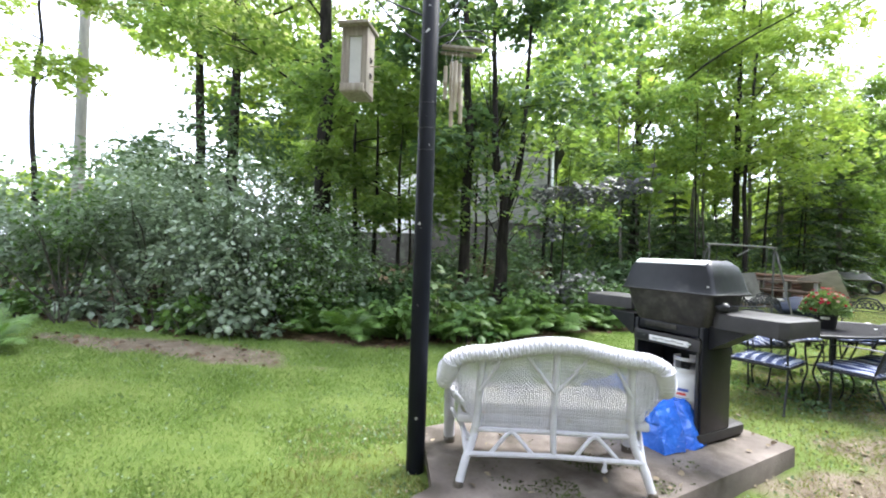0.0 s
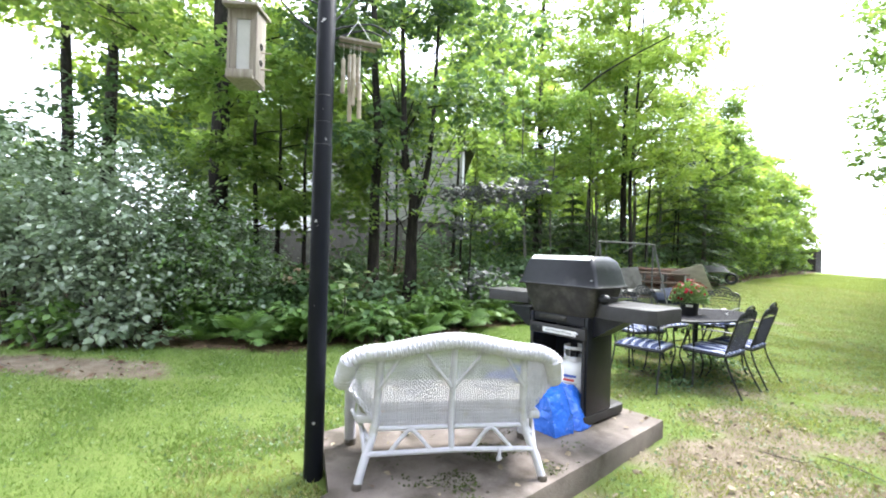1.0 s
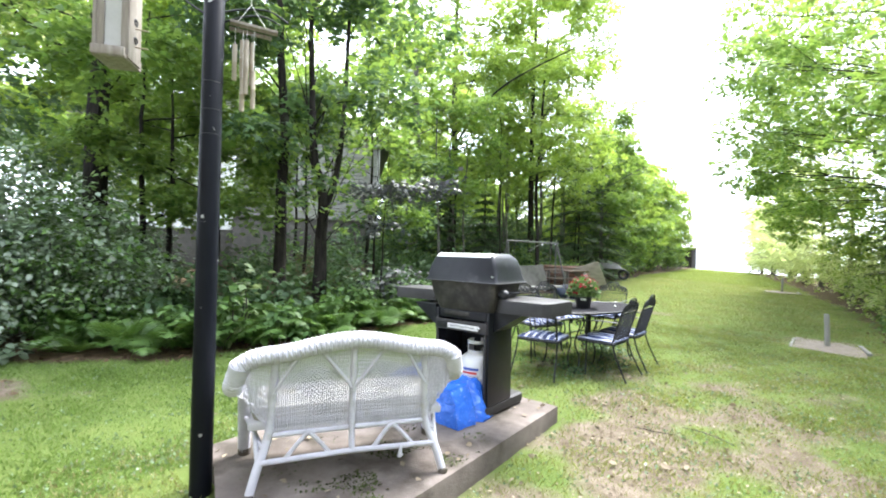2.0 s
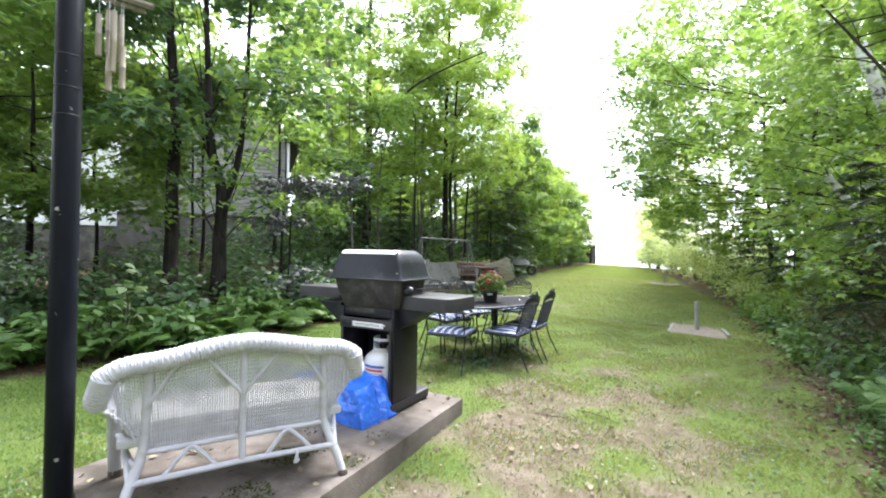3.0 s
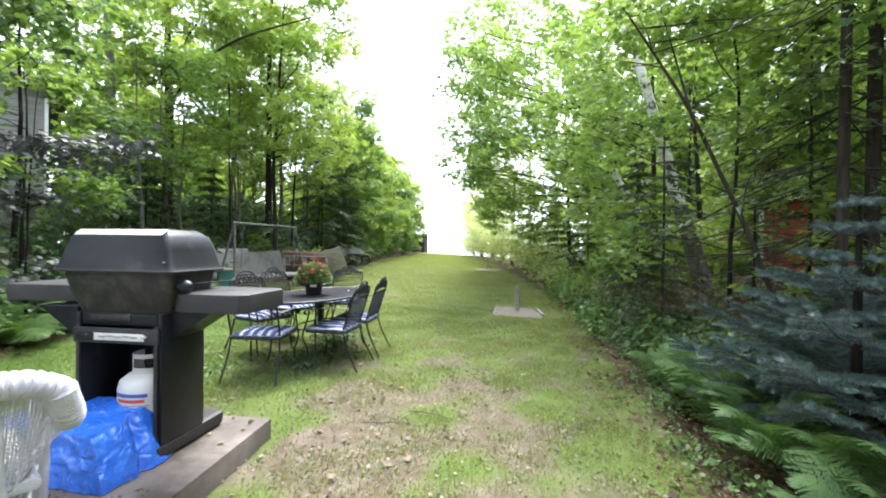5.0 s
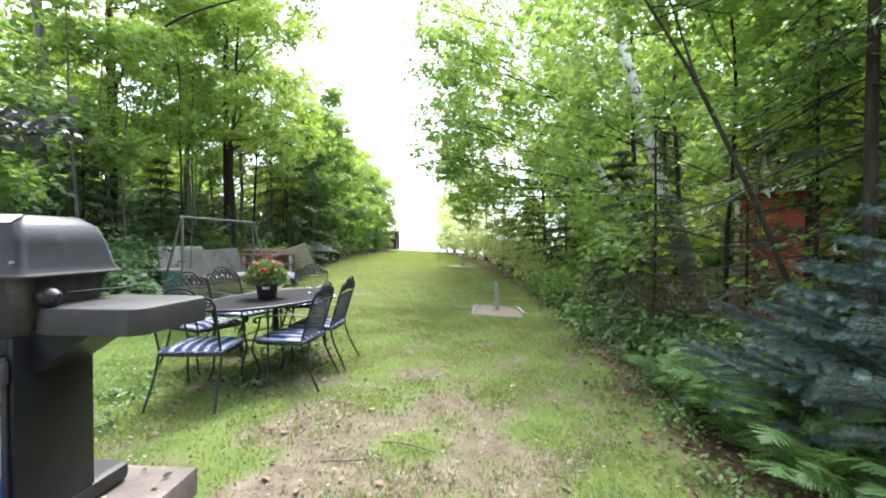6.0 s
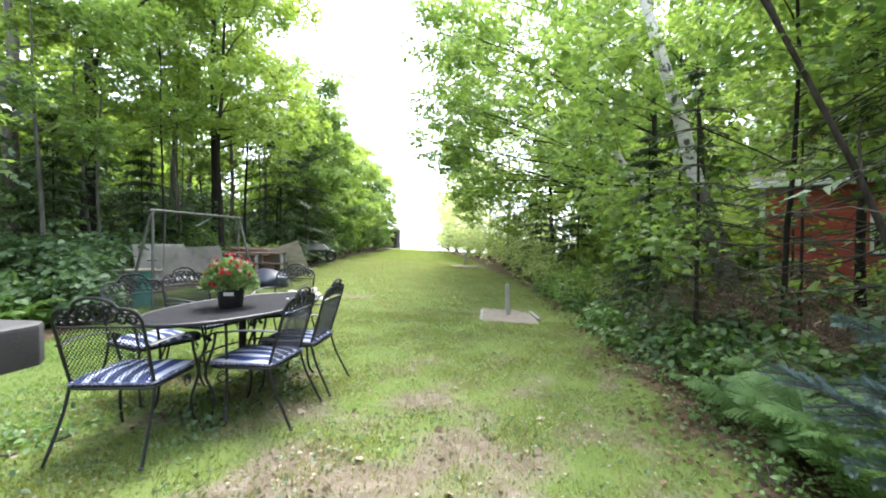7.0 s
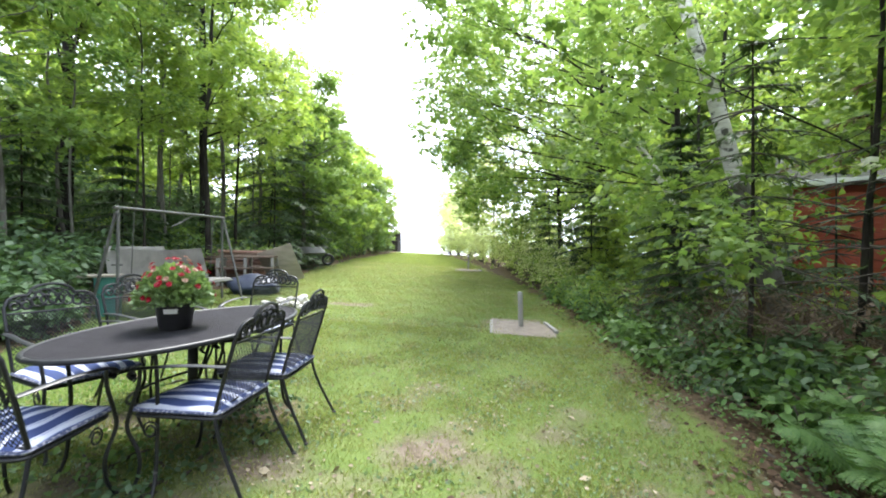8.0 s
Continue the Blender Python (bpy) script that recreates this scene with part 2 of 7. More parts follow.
# ---- building helpers ----
def thing(name, at, label, category, group="", yaw=0.0, kind=""):
    ob = new(name)
    ob.empty_display_size = 0.1
    ob.matrix_basis = pose(at[0], at[1], at[2], 0, 0, yaw)
    return tagged(ob, label, category, group, kind)


def part(name, bm, mat, parent=None, label="", smooth=True):
    """Links a bmesh (or a mesh) as one mesh object under a thing or a part."""
    if isinstance(bm, bmesh.types.BMesh):
        me = bpy.data.meshes.new(name)
        bmesh.ops.recalc_face_normals(bm, faces=bm.faces)
        bm.to_mesh(me)
        bm.free()
        if smooth:
            me.shade_smooth()
            me.set_sharp_from_angle(angle=radians(38))
    else:
        me = bm
    if mat is not None and not me.materials:
        me.materials.append(mat)
    ob = new(name, me)
    ob.parent = parent
    return tagged(ob, label)


def array_mesh(name, verts, faces, mat, smooth=False):
    """A mesh from numpy arrays; all faces have the same number of corners."""
    me = bpy.data.meshes.new(name)
    n, k = faces.shape
    me.vertices.add(len(verts))
    me.vertices.foreach_set("co", np.ascontiguousarray(verts, np.float32).ravel())
    me.loops.add(n * k)
    me.loops.foreach_set("vertex_index", np.ascontiguousarray(faces, np.int32).ravel())
    me.polygons.add(n)
    me.polygons.foreach_set("loop_start", np.arange(0, n * k, k, dtype=np.int32))
    me.update(calc_edges=True)
    if smooth:
        me.shade_smooth()
    if mat is not None:
        me.materials.append(mat)
    return me


def ring_frame(d):
    d = Vector(d).normalized()
    a = d.orthogonal().normalized() if abs(d.z) > 0.95 else d.cross(Vector((0, 0, 1))).normalized()
    return a, d.cross(a).normalized()


def tube(bm, pts, radii, seg=8, closed=False, flat=1.0):
    """A tube along points; radii is one number or one for each point. flat squeezes it."""
    pts = [Vector(p) for p in pts]
    n = len(pts)
    radii = [radii] * n if isinstance(radii, (int, float)) else radii
    rings, last = [], None
    for i, p in enumerate(pts):
        d = (pts[(i + 1) % n] - pts[i - 1]) if closed else (pts[min(i + 1, n - 1)] - pts[max(i - 1, 0)])
        if last is None:
            a, b = ring_frame(d)
        else:
            dn = d.normalized()
            a = last - dn * last.dot(dn)
            a = a.normalized() if a.length > 1e-5 else ring_frame(d)[0]
            b = dn.cross(a)
        last = a
        rings.append([bm.verts.new(p + (a * math.cos(2 * math.pi * k / seg) + b * math.sin(2 * math.pi * k / seg) * flat) * radii[i]) for k in range(seg)])
    for i in range(n if closed else n - 1):
        r, s = rings[i], rings[(i + 1) % n]
        for k in range(seg):
            bm.faces.new((r[k], r[(k + 1) % seg], s[(k + 1) % seg], s[k]))
    if not closed:
        bm.faces.new(rings[0][::-1])
        bm.faces.new(rings[-1])
    return bm


def box(bm, c, size, bevel=0.0, m=None, taper=None):
    """A box; taper (x, y) scales its top."""
    vs = bmesh.ops.create_cube(bm, size=1)["verts"]
    for v in vs:
        f = taper if taper and v.co.z > 0 else (1, 1)
        v.co = Vector((v.co.x * size[0] * f[0], v.co.y * size[1] * f[1], v.co.z * size[2]))
    if bevel:
        es = list({e for v in vs for e in v.link_edges})
        vs = [v for v in bmesh.ops.bevel(bm, geom=es, offset=bevel, segments=2, affect="EDGES", profile=0.5)["verts"]] + [v for v in vs if v.is_valid]
    mm = Matrix.Translation(c) @ (m if m is not None else Matrix())
    for v in set(vs):
        v.co = mm @ v.co
    return bm


def lathe(bm, profile, seg=24, at=(0, 0, 0)):
    """Turns (radius, height) pairs round a vertical axis."""
    rings = []
    for r, z in profile:
        rings.append([bm.verts.new((at[0] + r * math.cos(2 * math.pi * k / seg), at[1] + r * math.sin(2 * math.pi * k / seg), at[2] + z)) for k in range(seg)] if r > 1e-6
                     else [bm.verts.new((at[0], at[1], at[2] + z))])
    for a, b in zip(rings, rings[1:]):
        for k in range(seg):
            j = (k + 1) % seg
            if len(a) == 1 and len(b) == 1:
                continue
            bm.faces.new([v for v in ((a[0], b[j], b[k]) if len(a) == 1 else (a[k], a[j], b[0]) if len(b) == 1 else (a[k], a[j], b[j], b[k]))])
    if len(rings[0]) > 1:
        bm.faces.new(rings[0][::-1])
    if len(rings[-1]) > 1:
        bm.faces.new(rings[-1])
    return bm


def slab_mesh(bm, outline, z0, z1, bevel=0.0):
    """A plate with the given outline between two heights."""
    lo = [bm.verts.new((x, y, z0)) for x, y in outline]
    hi = [bm.verts.new((x, y, z1)) for x, y in outline]
    n = len(outline)
    bm.faces.new(lo[::-1])
    top = bm.faces.new(hi)
    for i in range(n):
        bm.faces.new((lo[i], lo[(i + 1) % n], hi[(i + 1) % n], hi[i]))
    if bevel:
        bmesh.ops.bevel(bm, geom=list(top.edges), offset=bevel, segments=2, affect="EDGES", profile=0.5)
    return bm


def smooth_path(pts, n=6):
    """Catmull-Rom through points."""
    pts = [Vector(p) for p in pts]
    out = []
    for i in range(len(pts) - 1):
        p0, p1, p2, p3 = pts[max(i - 1, 0)], pts[i], pts[i + 1], pts[min(i + 2, len(pts) - 1)]
        for k in range(n):
            t = k / n
            out.append(0.5 * (2 * p1 + (p2 - p0) * t + (2 * p0 - 5 * p1 + 4 * p2 - p3) * t * t + (3 * p1 - p0 - 3 * p2 + p3) * t ** 3))
    return out + [pts[-1]]


def prism(bm, sections):
    """Skin between rings of equal length."""
    rings = [[bm.verts.new(p) for p in r] for r in sections]
    n = len(rings[0])
    for a, b in zip(rings, rings[1:]):
        for k in range(n):
            bm.faces.new((a[k], a[(k + 1) % n], b[(k + 1) % n], b[k]))
    bm.faces.new(rings[0][::-1])
    bm.faces.new(rings[-1])
    return bm


def rounded(hx, hy, c, z, cx=0.0, cy=0.0, n=3):
    """A rectangle with rounded corners, as a ring of points."""
    out = []
    for qx, qy, a0 in ((1, 1, 0), (-1, 1, 90), (-1, -1, 180), (1, -1, 270)):
        for k in range(n + 1):
            a = radians(a0 + 90 * k / n)
            out.append((cx + qx * (hx - c) + c * math.cos(a), cy + qy * (hy - c) + c * math.sin(a), z))
    return out


# ---- leaves ----
def unit(a):
    return a / np.maximum(np.linalg.norm(a, axis=-1, keepdims=True), 1e-9)


DIAMOND = (np.array([(0, 0, 0), (0.36, 0.42, 0.07), (0, 1.0, -0.05), (-0.36, 0.42, 0.07)]), np.array([(0, 1, 2, 3)]))
BROAD = (np.array([(0, 0, 0), (0.30, 0.22, 0.05), (0.34, 0.55, 0.06), (0, 1.0, -0.08), (-0.34, 0.55, 0.06), (-0.30, 0.22, 0.05)]), np.array([(0, 1, 2, 3), (0, 3, 4, 5)]))
MAPLE = (np.array([(0, 0, 0), (0.62, 0.42, -0.05), (0.17, 0.52, 0.04), (0, 1.0, -0.08), (-0.17, 0.52, 0.04), (-0.62, 0.42, -0.05), (0.30, -0.02, 0.0), (-0.30, -0.02, 0.0)]),
         np.array([(0, 6, 1, 2), (0, 2, 3, 4), (0, 4, 5, 7)]))
TRI = (np.array([(0, 0, 0), (0.42, 0.78, 0.05), (-0.42, 0.78, -0.05)]), np.array([(0, 1, 2)]))
NEEDLE = (np.array([(-0.07, 0, 0), (0.07, 0, 0), (0.05, 1.0, 0), (-0.05, 1.0, 0)]), np.array([(0, 1, 2, 3)]))
SPRIG = (np.array([(-0.15, 0, 0), (0.15, 0.1, 0.0), (0, 1.0, -0.1)]), np.array([(0, 1, 2)]))


def leaf_mesh(name, shape, pos, axis, normal, size, mat):
    """Many leaves in one mesh: where each is attached, the way it points, the way it faces, its length."""
    sv, sf = shape
    y = unit(axis)
    x = unit(np.cross(y, normal))
    z = np.cross(x, y)
    v = pos[:, None, :] + size[:, None, None] * (sv[None, :, 0:1] * x[:, None, :] + sv[None, :, 1:2] * y[:, None, :] + sv[None, :, 2:3] * z[:, None, :])
    f = sf[None, :, :] + (np.arange(len(pos)) * len(sv))[:, None, None]
    return array_mesh(name, v.reshape(-1, 3), f.reshape(-1, sf.shape[1]), mat)


def sprays(rng, centre, radii, n, per=12, length=0.55, size=0.1, up=1.0, droop=0.15, shell=0.5):
    """n twigs in an ellipsoid, each with leaves on both sides in a loose flat spray. Returns pos, axis, normal, size."""
    u = unit(rng.normal(size=(n, 3)))
    r = shell + (1 - shell) * rng.random((n, 1)) ** 0.7
    o = np.asarray(centre) + u * r * np.asarray(radii)
    d = u * np.array((1, 1, 0.35)) + 0.45 * rng.normal(size=(n, 3)) * np.array((1, 1, 0.5))
    d[:, 2] -= droop
    d = unit(d)
    side = unit(np.cross(d, np.array((0, 0, 1.0)) + 0.25 * rng.normal(size=(n, 3))))
    s = rng.random((n, per, 1))
    L = length * (0.6 + 0.8 * rng.random((n, 1, 1)))
    sgn = np.where(rng.random((n, per, 1)) < 0.5, -1.0, 1.0)
    pos = o[:, None] + d[:, None] * (s - 0.5) * L + side[:, None] * sgn * L * 0.16 * rng.random((n, per, 1)) + 0.035 * rng.normal(size=(n, per, 3))
    pos[..., 2] -= droop * 0.35 * (s[..., 0] * L[..., 0]) ** 2
    ax = d[:, None] * (0.5 + 0.3 * s) + side[:, None] * sgn * (0.9 - 0.6 * s) + 0.25 * rng.normal(size=(n, per, 3))
    ax[..., 2] -= 0.25
    nm = np.array((0, 0, up)) + 0.38 * rng.normal(size=(n, per, 3))
    sz = size * (0.65 + 0.6 * rng.random((n, per)))
    return pos.reshape(-1, 3), ax.reshape(-1, 3), nm.reshape(-1, 3), sz.ravel()


def joined(lists):
    return [np.concatenate(c) for c in zip(*lists)]


def keep(parts_, ok):
    return [a[ok] for a in parts_]


def open_sky(p):
    """True where leaves may grow: the strip over the lawn stays open."""
    x, y, z = p[:, 0], p[:, 1], p[:, 2]
    w = 0.45 * wobble(y, z, 1.1, 3.0) + 0.25 * wobble(y, z, 3.3, 1.0)
    low = np.interp(y, LEFT_Y, LEFT_X) + 0.1
    over = np.interp(y, (6, 9, 12, 15, 18, 25, 40), (-5.2, -4.4, -3.6, -4.1, -5.0, -5.2, -5.4))
    left = np.where(z < 2.2, low, over)
    rlow = np.interp(y, RIGHT_Y, RIGHT_X) - 0.25
    rover = np.interp(y, (2, 5, 8, 11, 13.2, 16, 20, 26, 34, 40, 48), (2.1, 1.45, 0.5, -1.0, -1.3, -0.85, -0.85, -1.1, -1.9, -2.3, -3.2))
    k = np.clip((z - 1.2) / 2.2, 0, 1)
    right = rlow * (1 - k) + rover * k
    ok = (x < left + w) | (x > right + w)
    # a thin place in the leaves, through which the shed shows
    az = np.degrees(np.arctan2(x + 0.2, y - 3.4))
    dist = np.hypot(x + 0.2, y - 3.4)
    gap = (np.abs(az - 40.4) < 6.6) & (dist > 3) & (dist < 15) & (z > 1.0) & (z < 1.3 + 0.128 * dist)
    # and another in front of the leaning birch
    el = np.degrees(np.arctan2(z - 1.3, dist))
    gap |= (np.abs(az - (32 - 0.29 * el)) < 2.3) & (dist < 7.4) & (dist > 2.5) & (el > 13) & (x > 0)
    ok &= ~gap | (wobble(x + z, y - z, 2.7, 4.0) > 0.43)
    # the house next door shows between the lower boughs
    az2, d2 = np.degrees(np.arctan2(x - 0.1, y - 1.0)), np.hypot(x - 0.1, y - 1.0)
    el2 = np.degrees(np.arctan2(z - 1.45, d2))
    lower = (az2 > -58) & (az2 < -46) & (el2 > 3.4) & (el2 < 13.5) & (d2 > 5.2)
    upper = (az2 > -60) & (az2 < -46.5) & (el2 > 1.0) & (el2 < 17.5) & (d2 > 5.2)
    ok &= ~lower | (wobble(x + z, y - z, 3.1, 1.0) > 0.4)
    ok &= ~upper | (wobble(x - z, y + z, 2.3, 2.0) > -0.05)
    # nothing grows inside the house
    hx, hy = 0.766 * (x + 17.0) - 0.643 * (y - 9.2), 0.643 * (x + 17.0) + 0.766 * (y - 9.2)
    return ok & ~((hx > -7.5) & (hx < 0.5) & (hy > -6.5) & (hy < 6.2) & (z < 7.2))


def limb_path(rng, a, b, sag=0.0, n=7, wild=0.06):
    a, b = np.asarray(a, float), np.asarray(b, float)
    L = np.linalg.norm(b - a)
    t = np.linspace(0, 1, n)[:, None]
    p = a + (b - a) * t
    p += wild * L * np.cumsum(rng.normal(size=(n, 3)), axis=0) * 0.35 * (t * (1 - t) * 4)
    p[:, 2] += sag * L * (t * (1 - t))[:, 0]
    return [Vector(q) for q in p]


def resample(pts, n):
    """n even steps along a smooth path."""
    p = smooth_path(pts, 8)
    return [p[round(i * (len(p) - 1) / (n - 1))] for i in range(n)]


def tree(label, base, height, radius, clumps, mat, bark, seed, lean=(0, 0), leaf=0.1, shape=DIAMOND, per=12, length=0.55, density=1.0, name="maple_tree", limbs=True,
         category="tree", group="trees along the lawn", droop=0.15, mat2=None, clip=True, wild=0.014, bare_limbs=(), stem=None, limb=0.26):
    """A tree: tapered trunk, limbs to each clump of its crown, and the crown's leaves. clumps: (x, y, z, rx, ry, rz, sprays) relative to the base."""
    rng = np.random.default_rng(seed)
    bx, by = base
    bz = gz(bx, by) - 0.05
    ob = thing(name, (bx, by, bz), label, category, group)
    top = Vector((lean[0] * height, lean[1] * height, height))
    path = limb_path(rng, (0, 0, 0), top, 0, 12, wild)
    if stem:
        path = resample(stem, 12)
    radii = [radius * (1.35 if i == 0 else 1.08 if i == 1 else 1.0) * (1 - 0.86 * (i / 11) ** 1.1) for i in range(12)]
    part("trunk", tube(bmesh.new(), path, radii, 10), bark, ob)
    sets = []
    for cx, cy, cz, rx, ry, rz, n in clumps:
        n = max(4, int(n * density))
        sets.append(sprays(rng, (cx, cy, cz), (rx, ry, rz), n, per, length, leaf, droop=droop))
        if limbs:
            zs = max(0.25 * height, min(0.93 * height, cz - 0.35 * math.hypot(cx, cy)))
            k = zs / height * 11
            i = min(10, int(k))
            start = path[i].lerp(path[i + 1], k - i)
            end = Vector((cx, cy, cz))
            r0 = max(0.007, min(limb * radius, 0.008 + 0.009 * (end - start).length))
            lp = limb_path(rng, start, end, 0.06, 7, 0.035)
            lb = bmesh.new()
            tube(lb, lp, [r0 * (1 - 0.75 * j / 6) for j in range(7)], 6)
            for j in range(3):
                q = Vector((cx + rx * rng.uniform(-0.9, 0.9), cy + ry * rng.uniform(-0.9, 0.9), cz + rz * rng.uniform(-0.5, 0.9)))
                sp = limb_path(rng, lp[3 + j], q, 0.05, 5)
                tube(lb, sp, [r0 * 0.45 * (1 - 0.7 * jj / 4) for jj in range(5)], 5)
            part("limb", lb, bark, ob)
    for pts, r0 in bare_limbs:
        lp = smooth_path(pts, 5)
        part("limb", tube(bmesh.new(), lp, [r0 * (1 - 0.8 * j / (len(lp) - 1)) for j in range(len(lp))], 6), bark, ob)
    if sets:
        c = joined(sets)
        if clip:
            c = keep(c, open_sky(c[0] + np.array((bx, by, bz))))
        half = rng.random(len(c[0])) < (0.5 if mat2 else 2)
        tagged(part("crown", leaf_mesh("crown", shape, *keep(c, half), mat), None, ob), kind="stuff")
        if mat2:
            tagged(part("crown", leaf_mesh("crown", shape, *keep(c, ~half), mat2), None, ob, "brighter leaves"), kind="stuff")
    return ob


def crown(rng, R, z0, z1, n, sprays_each, flat=0.55, cx=0.0, cy=0.0, size=0.34):
    """Clumps for an ordinary crown between two heights."""
    out = []
    for i in range(n):
        f = (i + rng.uniform(0.1, 0.9)) / n
        z = z0 + (z1 - z0) * f
        w = R * (0.55 + 0.45 * math.sin(math.pi * min(1, 0.18 + 0.82 * f))) * (1.0 if f < 0.6 else 1.3 - 0.5 * f)
        a = i * 2.4 + rng.uniform(-0.5, 0.5)
        d = w * rng.uniform(0.45, 0.9)
        r = R * size * rng.uniform(0.8, 1.25)
        out.append((cx + d * math.cos(a), cy + d * math.sin(a), z, r * 1.1, r * 1.1, r * flat, sprays_each))
    return out

# ---- ground: one sheet to the horizon ----
def axis_steps(fine0, fine1, step, far):
    mid = list(np.arange(fine0, fine1 + 1e-6, step))
    out, d, v = [], step, fine1
    while v < far:
        d *= 1.22
        v += d
        out.append(v)
    out2, d, v = [], step, fine0
    while v > -far:
        d *= 1.22
        v -= d
        out2.append(v)
    return np.array(out2[::-1] + mid + out)


gxs, gys = axis_steps(-9, 4, 0.14, 2500), axis_steps(-2, 16, 0.14, 2500)
GX, GY = np.meshgrid(gxs, gys)
near = np.exp(-((GX + 1) / 9) ** 2 - ((GY - 6) / 12) ** 2)
GZ = ground_z(GX, GY) + near * (0.012 * wobble(GX, GY, 2.2) + 0.006 * wobble(GX, GY, 7.0)) + 0.05 * woods(GX, GY) * wobble(GX, GY, 1.9, 5) * near
GZ -= 0.012 * bare(GX, GY)
nx, ny = len(gxs), len(gys)
ii = (np.arange(ny - 1)[:, None] * nx + np.arange(nx - 1)[None, :]).ravel()
ground_me = array_mesh("ground", np.stack([GX.ravel(), GY.ravel(), GZ.ravel()], 1), np.stack([ii, ii + 1, ii + nx + 1, ii + nx], 1), M_GROUND, True)
for key, values in (("soil", bare(GX, GY)), ("litter", woods(GX, GY))):
    att = ground_me.attributes.new(key, "FLOAT", "POINT")
    att.data.foreach_set("value", np.ascontiguousarray(values, np.float32).ravel())
ground = tagged(new("ground", ground_me), "mown lawn with worn soil patches and dark woodland litter beside it", "ground", kind="structure")


# ---- the lake past the end of the lawn ----
M_WATER = bpy.data.materials.new("lake_water")
M_WATER.use_nodes = True
wp = M_WATER.node_tree.nodes["Principled BSDF"]
wp.inputs["Base Color"].default_value, wp.inputs["Roughness"].default_value = (0.10, 0.13, 0.14, 1), 0.12
wnz = M_WATER.node_tree.nodes.new("ShaderNodeTexNoise")
wnz.inputs["Scale"].default_value = 0.8
wbp = M_WATER.node_tree.nodes.new("ShaderNodeBump")
wbp.inputs["Strength"].default_value, wbp.inputs["Distance"].default_value = 0.3, 0.1
M_WATER.node_tree.links.new(wnz.outputs["Fac"], wbp.inputs["Height"])
M_WATER.node_tree.links.new(wbp.outputs[0], wp.inputs["Normal"])
lake = bmesh.new()
lake.faces.new([lake.verts.new(p) for p in ((-2400, 75, -3.2), (2400, 75, -3.2), (2400, 2400, -3.2), (-2400, 2400, -3.2))])
tagged(part("water", lake, M_WATER), "pale calm lake beyond the end of the lawn", "lake", kind="structure")


# ---- lawn blades and clover, uncounted ----
def lawn(seed, n, x0, x1, y0, y1, size, name="grass", shape=None, mat=None, label="short mown green grass blades on the lawn", spread=1.0, bald=0.7, patchy=False):
    rng = np.random.default_rng(seed)
    x, y = rng.uniform(x0, x1, n), rng.uniform(y0, y1, n)
    thin = np.clip(woods(x, y) * 1.3 + bald * bare(x, y) + (0.6 * (wobble(x, y, 5.3, 9) < 0.22) if patchy else 0), 0, 1)
    slab = (x > -2.9) & (x < -1.4) & (y > 1.95) & (y < 4.48)
    ok = (rng.random(n) > thin) & ~slab
    x, y = x[ok], y[ok]
    k = len(x)
    pos = np.stack([x, y, ground_z(x, y) - 0.008 - 0.012 * bare(x, y)], 1)
    ax = np.array((0, 0, 0.8)) + spread * rng.normal(size=(k, 3))
    ax[:, 2] = np.abs(ax[:, 2])
    sz = size * (0.5 + 0.8 * rng.random(k)) * (1.06 + 0.12 * wobble(x, y, 2.0, 7))
    blade = shape or (np.array([(-0.12, 0, 0), (0.12, 0, 0), (0.03, 1.0, 0.2)]), np.array([(0, 1, 2)]))
    tagged(new(name, leaf_mesh(name, blade, pos, ax, np.array((0, 0, 1.1)) + 0.6 * rng.normal(size=(k, 3)), sz, mat or M_GRASS)), label, name, kind="stuff")


lawn(1, 230000, -2.9, 2.2, 1.0, 10.5, 0.034)
lawn(7, 150000, -7.5, -2.9, 4.5, 10.5, 0.034, mat=M_GRASS_LUSH)
lawn(2, 300000, -9.0, -2.9, -2.5, 4.5, 0.034, mat=M_GRASS_LUSH, bald=1.1)
lawn(8, 140000, -2.9, 2.0, -2.5, 1.0, 0.034, mat=M_GRASS_LUSH)
lawn(3, 260000, -6.5, 2.5, 10.0, 27.0, 0.038, spread=1.6)
lawn(9, 90000, -7.0, 1.5, 26.0, 40.0, 0.06, spread=1.6)
lawn(5, 150000, -3.4, 1.9, 1.2, 11.0, 0.034, "dry_grass", None, M_STRAW, "dry straw-coloured blades among the grass", 0.9, 0.1, True)
lawn(6, 120000, -5.5, 1.9, 10.5, 26.0, 0.045, "dry_grass", None, M_STRAW, "dry straw-coloured blades among the grass", 1.6, 0.1, True)
lawn(10, 16000, -8.0, -2.9, -2.2, 4.5, 0.026, "clover", DIAMOND, M_CLOVER, "small pale clover leaves scattered in the grass", 0.9, 0.4, True)
lawn(4, 52000, -4.0, 1.9, 1.6, 11.0, 0.028, "clover", DIAMOND, M_CLOVER, "small pale clover leaves scattered in the grass", 0.9, 0.2, True)


# ---- house next door, behind the trees ----
M_SIDING = material("weathered_siding", [(0.18, 0.178, 0.16), (0.225, 0.222, 0.20), (0.27, 0.265, 0.24)], 0.6, scale=3, bump=0.15, stretch=(0.4, 0.4, 3), spots=((0.22, 0.25, 0.19), 0.55, 0.8, 1.5))
M_WHITE = material("white_paint", [(0.76, 0.77, 0.77), (0.84, 0.84, 0.83)], 0.5, scale=5, bump=0.05)
M_CONCRETE = material("grey_concrete", [(0.05, 0.047, 0.04), (0.075, 0.07, 0.062), (0.105, 0.10, 0.09)], 0.9, scale=4, bump=0.4, bump_scale=60, spots=((0.15, 0.16, 0.12), 0.56, 0.75, 2.0))
